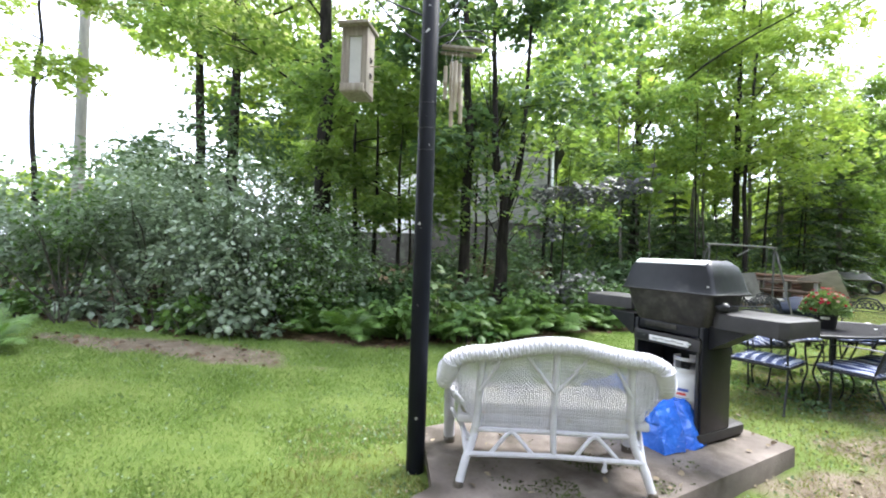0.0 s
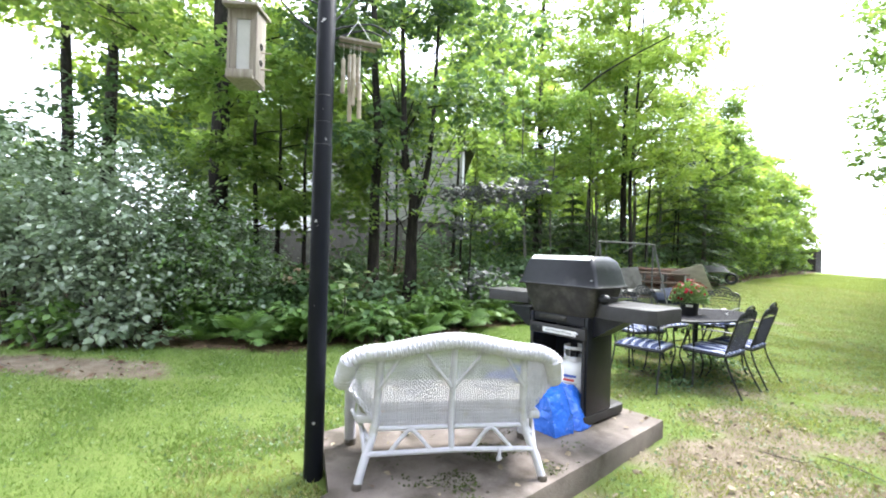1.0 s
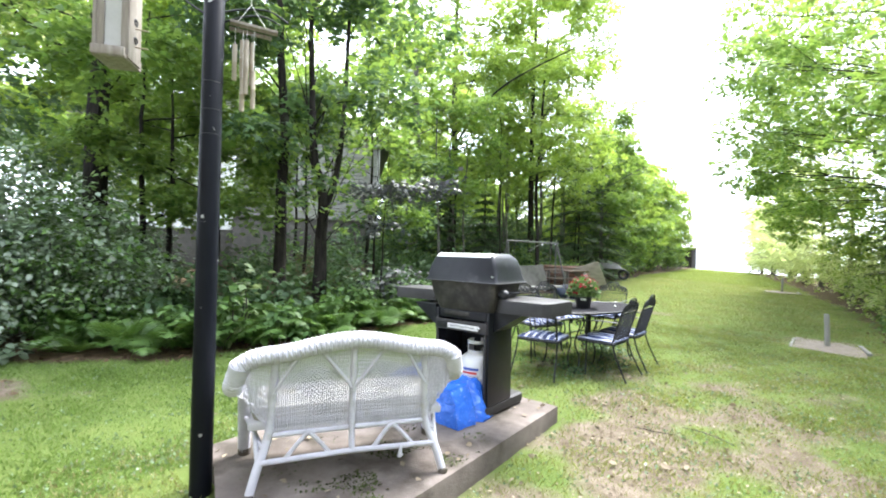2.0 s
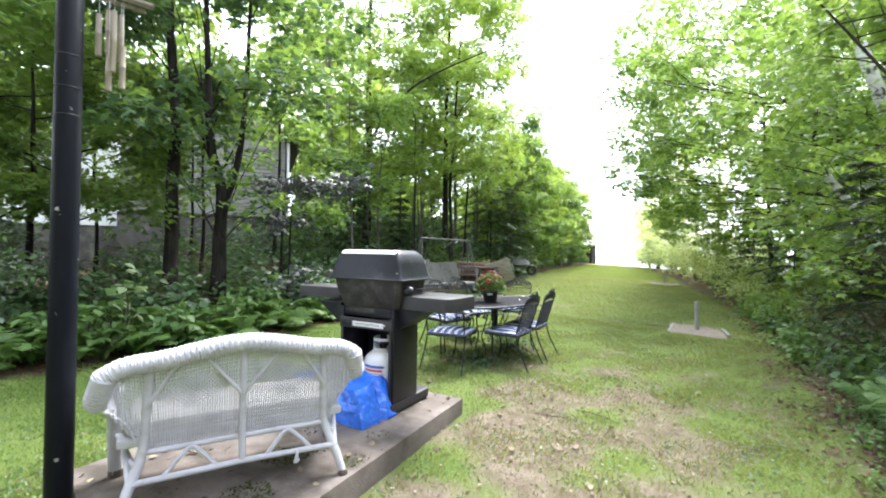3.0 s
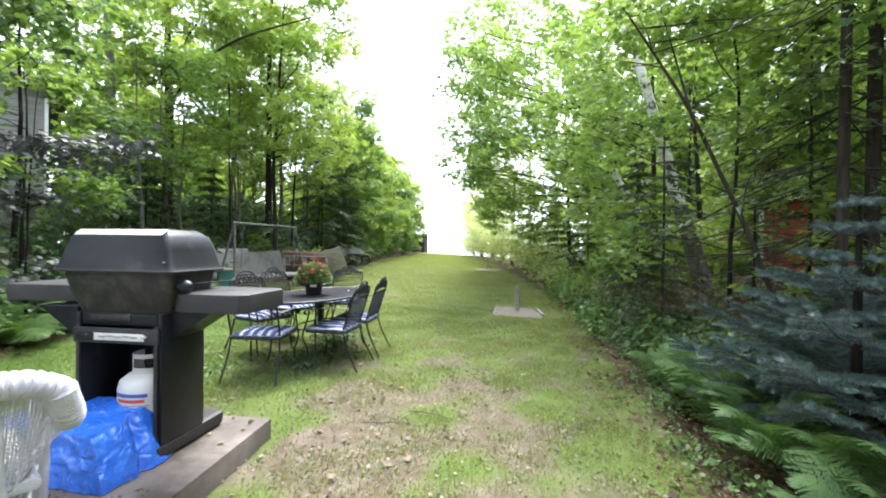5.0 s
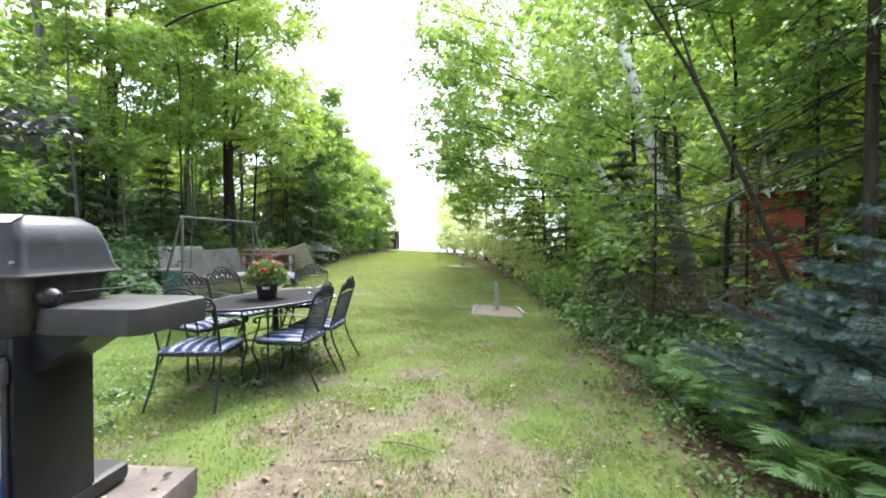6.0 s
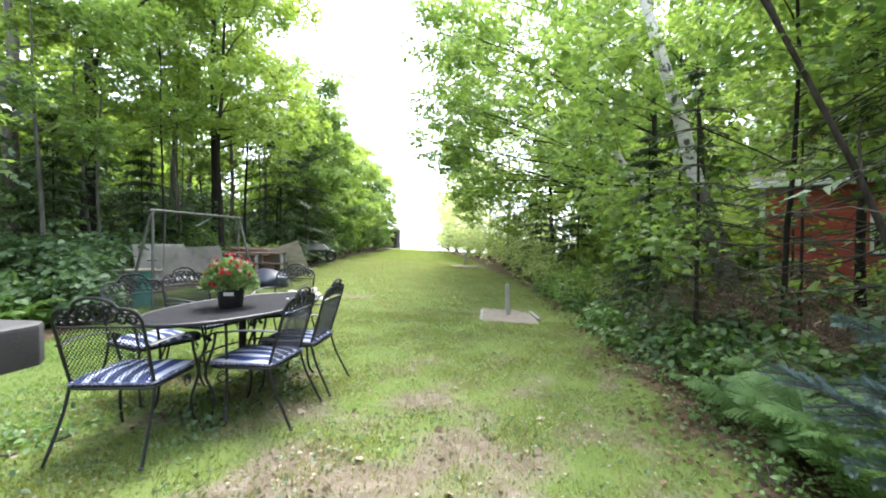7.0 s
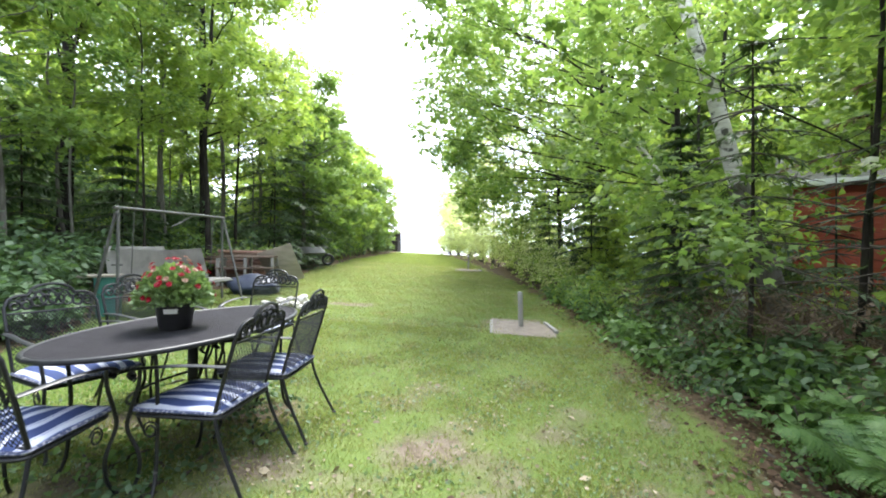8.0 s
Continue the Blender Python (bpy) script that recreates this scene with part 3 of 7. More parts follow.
M_SHINGLE = material("grey_shingle", [(0.12, 0.115, 0.11), (0.20, 0.19, 0.18), (0.26, 0.25, 0.235)], 0.9, scale=9, bump=0.5, bump_scale=80)
M_RED = material("red_clapboard", [(0.34, 0.055, 0.035), (0.43, 0.075, 0.05), (0.48, 0.11, 0.08)], 0.65, scale=4, bump=0.15, stretch=(0.5, 0.5, 3))
M_GLASS = bpy.data.materials.new("window_glass")
M_GLASS.use_nodes = True
M_GLASS.node_tree.nodes["Principled BSDF"].inputs["Base Color"].default_value = (0.02, 0.025, 0.03, 1)
M_GLASS.node_tree.nodes["Principled BSDF"].inputs["Roughness"].default_value = 0.05


def window_part(parent, at, w, h, yaw, frame_mat):
    """A window on a wall: frame with an inner pane, mullion and sill."""
    r = pose(0, 0, 0, 0, 0, yaw)
    f = bmesh.new()
    for dx, dz, sx, sz in ((-w / 2, 0, 0.07, h), (w / 2, 0, 0.07, h), (0, h / 2, w + 0.07, 0.07), (0, -h / 2, w + 0.07, 0.07), (0, 0, w, 0.045)):
        box(f, Vector(at) + r @ Vector((dx, 0, dz)), (sx, 0.07, sz), 0.006, r)
    win = part("window", f, frame_mat, parent)
    part("pane", box(bmesh.new(), Vector(at) + r @ Vector((0, 0.015, 0)), (w, 0.012, h), 0, r), M_GLASS, win)
    part("sill", box(bmesh.new(), Vector(at) + r @ Vector((0, -0.03, -h / 2 - 0.05)), (w + 0.16, 0.13, 0.04), 0.006, r), frame_mat, win)


def clapboards(name, parent, x0, x1, z0, z1, step, place, mat):
    """Overlapping boards along a wall; place maps (along, out, up) to the parent's space."""
    n = int(round((z1 - z0) / step))
    for i in range(n):
        z = z0 + i * step
        bm = bmesh.new()
        vs = [bm.verts.new(place(x, o, zz)) for x in (x0, x1) for o, zz in ((0.0, z), (0.030, z), (0.008, z + step + 0.004), (0.0, z + step + 0.004))]
        for k in range(4):
            bm.faces.new((vs[k], vs[(k + 1) % 4], vs[4 + (k + 1) % 4], vs[4 + k]))
        bm.faces.new(vs[:4])
        bm.faces.new(vs[4:][::-1])
        part(name, bm, mat, parent, smooth=False)


def neighbour_house():
    h = thing("house", (-17.0, 9.2, 0.72), "pale weathered clapboard house on a grey concrete foundation behind trees", "house", yaw=-40)
    D, L, W = 7.0, 5.65, 5.8
    part("foundation", box(bmesh.new(), (-D / 2, L / 2, 0.75), (D, L, 2.5), 0.01), M_CONCRETE, h)
    wall = part("wall", box(bmesh.new(), (-D / 2, L / 2, 3.5), (D - 0.02, L - 0.02, 3.0)), M_SIDING, h)
    clapboards("clapboard", wall, 0, L, 2.04, 5.0, 0.155, lambda a, o, z: (0.01 + o, a, z), M_SIDING)
    for yy in (0.03, L - 0.03):
        part("corner_board", box(bmesh.new(), (0.03, yy, 3.5), (0.08, 0.09, 3.0), 0.005), M_WHITE, h)
    part("drip_board", box(bmesh.new(), (0.03, L / 2, 2.02), (0.07, L, 0.05), 0.005), M_BARK_GREY, h)
    window_part(h, (0.03, L - 1.25, 4.05), 1.3, 1.15, 90, M_SIDING)
    window_part(h, (0.03, L - 4.25, 4.3), 0.95, 0.8, 90, M_SIDING)
    wing = part("wing_wall", box(bmesh.new(), (-D / 2 - 0.3, -W / 2, 3.25), (D - 0.6, W, 3.5)), M_WHITE, h, "white wing of the house")
    part("foundation", box(bmesh.new(), (-D / 2 - 0.3, -W / 2, 0.5), (D - 0.62, W, 2.0), 0.01), M_CONCRETE, h)
    clapboards("clapboard", wing, -W, -0.02, 1.52, 4.98, 0.2, lambda a, o, z: (0.01 + o - 0.6, a, z), M_WHITE)
    # low gable roof, its rake over the wall that faces the lawn
    e, mid, rise = 5.1, (L - W) / 2, 0.28
    far_y = L + 0.5

    def roof_z(y):
        return e + rise * (far_y - mid - abs(y - mid))
    r = bmesh.new()
    prof = [(far_y, e), (far_y, e + 0.14), (mid, roof_z(mid) + 0.14), (2 * mid - far_y, e + 0.14), (2 * mid - far_y, e), (mid, roof_z(mid))]
    a = [r.verts.new((0.6, y, z)) for y, z in prof]
    b = [r.verts.new((-D - 0.6, y, z)) for y, z in prof]
    for k in range(6):
        r.faces.new((a[k], a[(k + 1) % 6], b[(k + 1) % 6], b[k]))
    for q in (a, b):
        r.faces.new((q[0], q[1], q[2], q[5]))
        r.faces.new((q[2], q[3], q[4], q[5]))
    part("roof", r, M_SHINGLE, h, smooth=False)
    for y0 in (far_y, 2 * mid - far_y):
        part("fascia", prism(bmesh.new(), [[(x, y0, e - 0.03), (x, y0, e + 0.13), (x, mid, roof_z(mid) + 0.13), (x, mid, roof_z(mid) - 0.03)] for x in (0.603, 0.633)]), M_SIDING, h, smooth=False)
    part("gable", prism(bmesh.new(), [[(x, L - 0.02, 4.99), (x, 0.0, 4.99), (x, 0.0, roof_z(0.0) - 0.02), (x, L - 0.02, roof_z(L) - 0.02)] for x in (-0.13, -0.01)]), M_SIDING, h, smooth=False)
    part("gable", prism(bmesh.new(), [[(x, 0.0, 4.99), (x, -W, 4.99), (x, -W, roof_z(-W) - 0.02), (x, mid, roof_z(mid) - 0.02), (x, 0.0, roof_z(0.0) - 0.02)] for x in (-0.73, -0.61)]), M_WHITE, h, smooth=False)
    part("gable", prism(bmesh.new(), [[(x, L, 4.99), (x, -W, 4.99), (x, mid, roof_z(mid) - 0.02)] for x in (-D + 0.01, -D + 0.12)]), M_SIDING, h, smooth=False)
    for k in range(8):
        z = 5.01 + 0.155 * k
        y1 = min(L, mid + (far_y - mid) - (z + 0.17 - e) / rise)
        if y1 > 0.6:
            clapboards("clapboard", wall, 0, y1, z, z + 0.155, 0.155, lambda p, o, zz: (0.01 + o, p, zz), M_SIDING)


def red_shed():
    d = Vector((0.82, -0.57, 0)).normalized()
    yaw = math.degrees(math.atan2(d.y, d.x))
    zb = gz(8.3, 15.75)
    s = thing("shed", (8.3, 15.75, zb), "red clapboard shed with white corner trim, behind trees", "shed", yaw=yaw)
    L, D, H = 6.5, 4.5, 3.05
    wall = part("wall", box(bmesh.new(), (L / 2, D / 2, H / 2), (L, D, H)), M_RED, s)
    clapboards("clapboard", wall, 0.05, L - 0.05, 0.1, H - 0.05, 0.155, lambda a, o, z: (a, -o, z), M_RED)
    part("corner_trim", box(bmesh.new(), (0.03, -0.015, H / 2), (0.12, 0.07, H), 0.005), M_WHITE, s)
    part("corner_trim", box(bmesh.new(), (-0.015, 0.09, H / 2), (0.05, 0.12, H), 0.005), M_WHITE, s)
    part("fascia", box(bmesh.new(), (L / 2, -0.32, H + 0.08), (L + 0.6, 0.04, 0.16), 0.004), M_WHITE, s)
    window_part(s, (2.6, -0.05, 1.8), 0.7, 0.9, 0, M_WHITE)
    r = bmesh.new()
    prof = [(-0.32, H), (-0.32, H + 0.1), (D / 2, H + 1.3), (D + 0.32, H + 0.1), (D + 0.32, H), (D / 2, H + 1.2)]
    a = [r.verts.new((-0.3, y, z)) for y, z in prof]
    b = [r.verts.new((L + 0.3, y, z)) for y, z in prof]
    for k in range(6):
        r.faces.new((a[k], a[(k + 1) % 6], b[(k + 1) % 6], b[k]))
    for q in (a, b):
        r.faces.new((q[0], q[1], q[2], q[5]))
        r.faces.new((q[2], q[3], q[4], q[5]))
    part("roof", r, M_SHINGLE, s, smooth=False)


def far_hut():
    z = gz(-7.4, 52)
    h = thing("boathouse", (-7.4, 52, z), "small dark boathouse at the far end of the lawn", "shed")
    part("wall", box(bmesh.new(), (-1.2, 1.5, 1.1), (2.4, 3.0, 2.2)), M_BARK, h)
    part("door", box(bmesh.new(), (-0.9, -0.02, 0.95), (0.9, 0.06, 1.9), 0.01), M_BARK, h)
    r = bmesh.new()
    prof = [(0.3, 2.15), (-1.2, 3.1), (-2.7, 2.15), (-1.2, 2.95)]
    a = [r.verts.new((x, -0.3, zz)) for x, zz in prof]
    b = [r.verts.new((x, 3.3, zz)) for x, zz in prof]
    for k in range(4):
        r.faces.new((a[k], a[(k + 1) % 4], b[(k + 1) % 4], b[k]))
    for q in (a, b):
        r.faces.new((q[0], q[1], q[3]))
        r.faces.new((q[1], q[2], q[3]))
    part("roof", r, M_SHINGLE, h, smooth=False)


# an unseen wall added behind the camera to hold skylight off the patio
back_wall = bmesh.new()
box(back_wall, (4.2, -3.5, 3.4), (19.6, 5.0, 7.0))
box(back_wall, (13.0, 0.0, 3.4), (2.0, 6.9, 7.0))
tagged(part("unseen_wall", back_wall, M_SIDING), "plain unseen wall added behind the camera to block skylight", "wall", kind="structure")
neighbour_house()
red_shed()
far_hut()


# ---- trees on the house side ----
R = np.random.default_rng(11)
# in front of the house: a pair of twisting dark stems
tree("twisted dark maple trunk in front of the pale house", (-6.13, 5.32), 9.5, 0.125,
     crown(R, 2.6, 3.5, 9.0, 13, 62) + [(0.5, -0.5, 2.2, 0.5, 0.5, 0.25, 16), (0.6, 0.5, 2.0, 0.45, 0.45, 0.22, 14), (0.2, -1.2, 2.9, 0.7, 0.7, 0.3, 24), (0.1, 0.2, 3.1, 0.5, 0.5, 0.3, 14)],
     M_MAPLE_SHADED, M_BARK, 21, (-0.03, -0.02), 0.105, MAPLE, mat2=M_MAPLE, clip=False, limb=0.09,
     stem=[(0, 0, 0), (0.05, 0.03, 0.8), (0.0, 0.06, 1.5), (0.045, 0.065, 2.1), (-0.05, -0.08, 2.8), (-0.07, -0.12, 3.6), (-0.12, -0.18, 5.5), (-0.3, -0.2, 9.5)],
     bare_limbs=[([(0.03, 0.05, 1.8), (0.15, 0.24, 2.6), (0.2, 0.32, 3.6), (0.22, 0.38, 5.5), (0.2, 0.5, 8.0)], 0.065), ([(-0.06, -0.1, 3.3), (0.7, -0.3, 3.5), (1.5, -0.2, 3.4)], 0.02)])
tree("slender dark maple beside a twisted trunk", (-6.6, 4.95), 8.5, 0.11, crown(R, 1.9, 2.9, 8.4, 8, 46), M_MAPLE_SHADED, M_BARK, 22, (0.0, -0.035), 0.11, MAPLE)
tree("tall dark-trunked maple rising over the shrubs", (-8.75, 2.95), 12, 0.19, crown(R, 3.0, 3.4, 11.5, 15, 66), M_MAPLE, M_BARK, 23, (-0.02, -0.035), 0.12, TRI, per=24, mat2=M_MAPLE)
for px, py, rr, hh, sd in ((-7.3, 7.7, 0.035, 4.0, 123), (-8.2, 3.45, 0.06, 5.0, 24), (-8.0, 3.75, 0.055, 4.6, 25), (-7.6, 4.1, 0.05, 4.2, 26)):
    tree("young maple sapling with a thin dark stem", (px, py), hh, rr, crown(R, 1.35, 1.7, hh, 7, 34), M_MAPLE, M_BARK, sd, (0.01, -0.01), 0.095, MAPLE, mat2=M_MAPLE)
for px, py, hh, sd in ((-7.7, 6.1, 4.6, 153), (-9.2, 6.9, 5.2, 154), (-9.9, 5.4, 5.4, 155), (-10.8, 7.6, 6.0, 156), (-11.5, 4.2, 5.6, 157)):
    tree("understorey maple with layered shaded leaves", (px, py), hh, 0.04, crown(R, 1.7, 1.9, hh, 9, 44), M_MAPLE, M_BARK, sd, (0.01, -0.01), 0.10, MAPLE, mat2=M_MAPLE)
tree("dark-trunked maple with light green leaves", (-11.0, 1.3), 11, 0.15, crown(R, 2.8, 5.0, 10.8, 11, 50), M_MAPLE_LIT, M_BARK, 27, (0, 0.01), 0.128, TRI, per=24, mat2=M_GLARE_LEAF)
tree("maple with spreading light green crown", (-12.2, 0.8), 12, 0.14, crown(R, 2.8, 5.6, 11.6, 10, 50), M_MAPLE_LIT, M_BARK, 28, (0, 0), 0.132, TRI, per=24, mat2=M_MAPLE_LIT)
tree("thin dark tree at the edge of a bright clearing", (-11.9, -2.1), 8, 0.07, crown(R, 1.4, 4.0, 7.8, 6, 22), M_MAPLE_LIT, M_BARK, 29, (0.01, 0.0), 0.12, TRI, per=24)
tree("tree with drooping light green twigs", (-14.5, -5.2), 9, 0.13, crown(R, 2.6, 5.0, 8.8, 7, 34), M_MAPLE_LIT, M_BARK_GREY, 30, (0, 0), 0.13, TRI, per=24)
# right of the house: tall grey trunks
tree("tall grey-trunked maple beside the house", (-10.0, 14.2), 13, 0.17, crown(R, 3.2, 3.6, 12.6, 13, 50, cx=0.9), M_MAPLE_LIT, M_BARK, 31, (0.012, 0.0), 0.128, TRI, per=24, mat2=M_MAPLE_LIT,
     bare_limbs=[([(0.1, 0, 5.0), (1.8, -1.4, 5.5), (3.6, -2.2, 6.0), (5.8, -2.6, 6.3)], 0.06)])
tree("grey-trunked maple behind the house corner", (-11.3, 13.4), 13, 0.19, crown(R, 3.3, 3.4, 12.5, 11, 46), M_MAPLE_LIT, M_BARK_GREY, 32, (-0.015, 0.0), 0.135, TRI, per=24, mat2=M_MAPLE)
tree("dark-trunked maple behind the swing frame", (-7.5, 15.9), 12, 0.13, crown(R, 2.9, 4.4, 11.8, 11, 44, cx=0.5), M_MAPLE_LIT, M_BARK, 33, (0.0, 0.0), 0.125, TRI, per=24, mat2=M_MAPLE)
tree("leaning young maple with a thin stem", (-8.0, 11.0), 6.5, 0.045, crown(R, 1.8, 2.6, 6.4, 8, 30), M_MAPLE, M_BARK_GREY, 34, (-0.06, 0.02), 0.12, TRI, per=24, mat2=M_MAPLE)
tree("young maple with layered leaves", (-8.6, 8.6), 6.0, 0.055, crown(R, 2.0, 1.6, 5.8, 9, 38), M_MAPLE, M_BARK, 35, (0.03, 0.02), 0.11, MAPLE, mat2=M_MAPLE_SHADED)
for px, py, hh, sd in ((-7.9, 17.5, 10, 36), (-9.6, 17.0, 11, 37), (-10.8, 19.5, 12, 38), (-8.6, 21.5, 11, 39), (-7.0, 23.5, 9, 40)):
    tree("slim woodland maple in a bright thicket", (px, py), hh, 0.08, crown(R, 2.3, 2.8, hh, 9, 32), M_MAPLE_LIT, M_BARK_GREY, sd, (0.02, 0.0), 0.122, TRI, per=24, mat2=M_MAPLE)
for px, py, hh, sd in ((-7.2, 13.2, 8, 141), (-7.9, 14.9, 8.5, 142), (-8.4, 15.4, 9, 143), (-7.0, 16.6, 8, 144), (-8.9, 16.4, 9, 145), (-7.6, 19.0, 9, 146), (-9.2, 18.3, 9, 147), (-9.0, 13.2, 8, 148), (-10.4, 16.9, 10, 149), (-6.9, 18.6, 8, 150), (-8.1, 12.4, 7, 151)):
    tree("slender straight woodland stem with a high leafy top", (px, py), hh, 0.026 + 0.006 * (sd % 5), crown(R, 1.5, 3.4, hh, 5, 15), M_MAPLE_LIT, M_BARK_GREY if sd % 3 else M_BARK, sd, (0.015 * ((sd % 7) - 3), 0.01), 0.115, TRI, per=24, mat2=M_MAPLE)
tree("bronze-leaved sapling beside the ferns", (-5.75, 6.45), 3.1, 0.022, [(0.3, -0.1, 2.35, 0.75, 0.55, 0.12, 40), (0.9, 0.3, 2.42, 0.5, 0.4, 0.10, 20), (0.1, -0.3, 1.75, 0.5, 0.5, 0.2, 16), (0.3, 0.0, 0.8, 0.45, 0.45, 0.25, 14)],
     M_PURPLE, M_BARK, 152, (0.05, 0.0), 0.09, MAPLE, clip=False, name="bronze_sapling")
# the row along the far lawn, house side
tree("broad bright-leaved maple overhanging the lawn", (-6.5, 14.4), 11, 0.07, crown(R, 2.6, 3.6, 11.0, 15, 52, cx=0.7), M_MAPLE_LIT, M_BARK, 41, (0.02, 0.0), 0.125, TRI, per=24, mat2=M_MAPLE_LIT)
tree("young maple in front of dark conifers", (-6.4, 20.6), 7.5, 0.09, crown(R, 1.9, 2.0, 7.3, 11, 54, cx=0.5), M_MAPLE, M_BARK_GREY, 42, (0, 0), 0.13, TRI, per=24)
for px, py, hh, sd in ((-7.3, 25.5, 7.0, 43), (-7.2, 29.5, 7.0, 44), (-7.0, 33.5, 6.6, 45), (-7.0, 38, 6.4, 46), (-8.7, 43, 5.6, 47)):
    tree("rounded light green tree along the lawn", (px, py), hh, 0.10, crown(R, 2.2, 1.0, hh, 13, 48, size=0.42), M_MAPLE if sd % 2 else M_MAPLE_LIT, M_BARK_GREY, sd, (0, 0), 0.17, TRI, per=26, length=0.7)


def conifer(label, base, height, width, seed, mat, tiers=16, spray_n=9, needle=0.16, name="conifer_tree", z0=0.25, per=52, category="tree", trunk=None):
    """A dark conifer: straight trunk, tiers of drooping boughs carrying flat sprigs."""
    rng = np.random.default_rng(seed)
    bz = gz(*base) - 0.05
    ob = thing(name, (*base, bz), label, category, "trees along the lawn")
    part("trunk", tube(bmesh.new(), [(0, 0, 0), (0.02, 0, height * 0.5), (0, 0, height)], [trunk or 0.020 + height * 0.003, 0.75 * trunk if trunk else 0.014 + height * 0.0015, 0.008], 10), M_TRUNK, ob)
    lb, sets = bmesh.new(), []
    for i in range(tiers):
        f = i / (tiers - 1)
        z = z0 + (height - z0) * f
        w = width * (1 - f) ** 0.75 + 0.15
        for j in range(spray_n):
            a = 2 * math.pi * (j + rng.random()) / spray_n + i
            L = w * rng.uniform(0.65, 1.1)
            d = np.array((math.cos(a), math.sin(a), 0.0))
            t = np.linspace(0, 1, 5)[:, None]
            path = np.array((0, 0, z)) + d * L * t + np.array((0, 0, 1)) * (-0.28 * L * t ** 1.5 + 0.05 * L * t)
            if trunk:
                path[:, 2] += 0.10 * L * np.sin(3.0 * t[:, 0] + rng.uniform(0, 3)) + 0.22 * L * (t[:, 0] - 0.55) ** 2
                for q in range(5):
                    k = 1 + q % 4
                    e = path[k] + np.array((d[0] * 0.5 - d[1] * (1 if q % 2 else -1), d[1] * 0.5 + d[0] * (1 if q % 2 else -1), rng.uniform(-0.4, 0.3))) * L * rng.uniform(0.15, 0.35)
                    tube(lb, limb_path(rng, path[k], e, 0.05, 4, 0.08), [0.004, 0.0035, 0.003, 0.002], 3)
            tube(lb, [Vector(p) for p in path], [0.011, 0.009, 0.007, 0.005, 0.003] if trunk else [0.013, 0.010, 0.008, 0.006, 0.003], 4)
            n = int(per * max(0.5, L))
            s = rng.random(n) ** 0.7
            base_p = np.array((0, 0, z)) + d * L * s[:, None] + np.array((0, 0, 1)) * (-0.28 * L * s ** 1.5 + 0.05 * L * s)[:, None]
            side = np.array((-d[1], d[0], 0))
            sg = np.where(rng.random(n) < 0.5, -1.0, 1.0)[:, None]
            ax = d * 0.6 + side * sg * (0.9 - 0.5 * s[:, None]) + np.array((0, 0, -0.3)) + 0.2 * rng.normal(size=(n, 3))
            off = side * sg * 0.22 * L * (1 - s[:, None]) * rng.random((n, 1))
            sets.append((base_p + off, ax, np.array((0, 0, 1.0)) + 0.35 * rng.normal(size=(n, 3)), needle * (0.7 + 0.7 * rng.random(n))))
    tagged(part("bough_mass", lb, M_TRUNK if trunk else M_TWIG, ob), kind="stuff")
    c = joined(sets)
    c = keep(c, open_sky(c[0] + np.array((*base, bz))))
    tagged(part("needles", leaf_mesh("needles", SPRIG, *c, mat), None, ob), kind="stuff")
    return ob


conifer("dark drooping hemlock beside the lawn", (-6.6, 18.4), 7.0, 2.2, 51, M_CONIFER)
conifer("dark hemlock with low boughs", (-6.4, 20.6), 5.5, 1.8, 52, M_CONIFER)
conifer("low dark cedar in deep shade", (-9.0, 12.2), 3.6, 1.2, 53, M_CONIFER, 12)
conifer("low dark cedar under maples", (-8.3, 13.9), 3.2, 1.2, 54, M_CONIFER, 12)

# ---- trees on the far side of the lawn, by the red shed ----
tree("leaning maple with a thin grey trunk over the ferns", (3.33, 6.1), 5.2, 0.031, [
    (-1.6, 0.6, 4.3, 1.1, 1.2, 0.45, 84), (-1.0, 1.5, 4.8, 1.3, 1.2, 0.5, 84), (-1.7, 2.6, 4.5, 1.0, 1.1, 0.45, 84), (0.4, 0.4, 4.2, 1.2, 1.1, 0.5, 84),
    (0.1, -1.0, 4.0, 1.1, 1.0, 0.4, 70), (-0.8, -0.6, 5.0, 1.2, 1.2, 0.4, 70), (1.1, 2.0, 4.6, 1.3, 1.2, 0.5, 84), (-1.0, 3.6, 4.8, 1.2, 1.0, 0.5, 84),
    (-1.5, 1.25, 1.62, 0.34, 0.3, 0.24, 22), (-0.9, 0.5, 3.0, 0.7, 0.6, 0.25, 30)],
    M_MAPLE, M_TRUNK, 61, leaf=0.076, shape=MAPLE, mat2=M_MAPLE,
    stem=[(0, 0, 0), (-0.45, 0.06, 1.2), (-0.75, 0.08, 1.97), (-1.17, 0.26, 3.08), (-1.45, 0.26, 3.55), (-1.9, 0.3, 4.3), (-2.4, 0.35, 5.2)],
    bare_limbs=[([(-1.17, 0.26, 3.08), (-1.22, 0.5, 3.7), (-1.3, 0.8, 4.5)], 0.018), ([(-0.75, 0.08, 1.97), (-0.4, 0.5, 2.5), (0.2, 0.9, 2.8)], 0.012)])
tree("tall maple with layered bright leaves above ferns", (3.6, 8.3), 6.6, 0.036, crown(R, 2.4, 1.5, 6.2, 12, 46, cx=-0.5), M_MAPLE, M_BARK, 62, (-0.02, 0.0), 0.10, MAPLE, mat2=M_MAPLE)
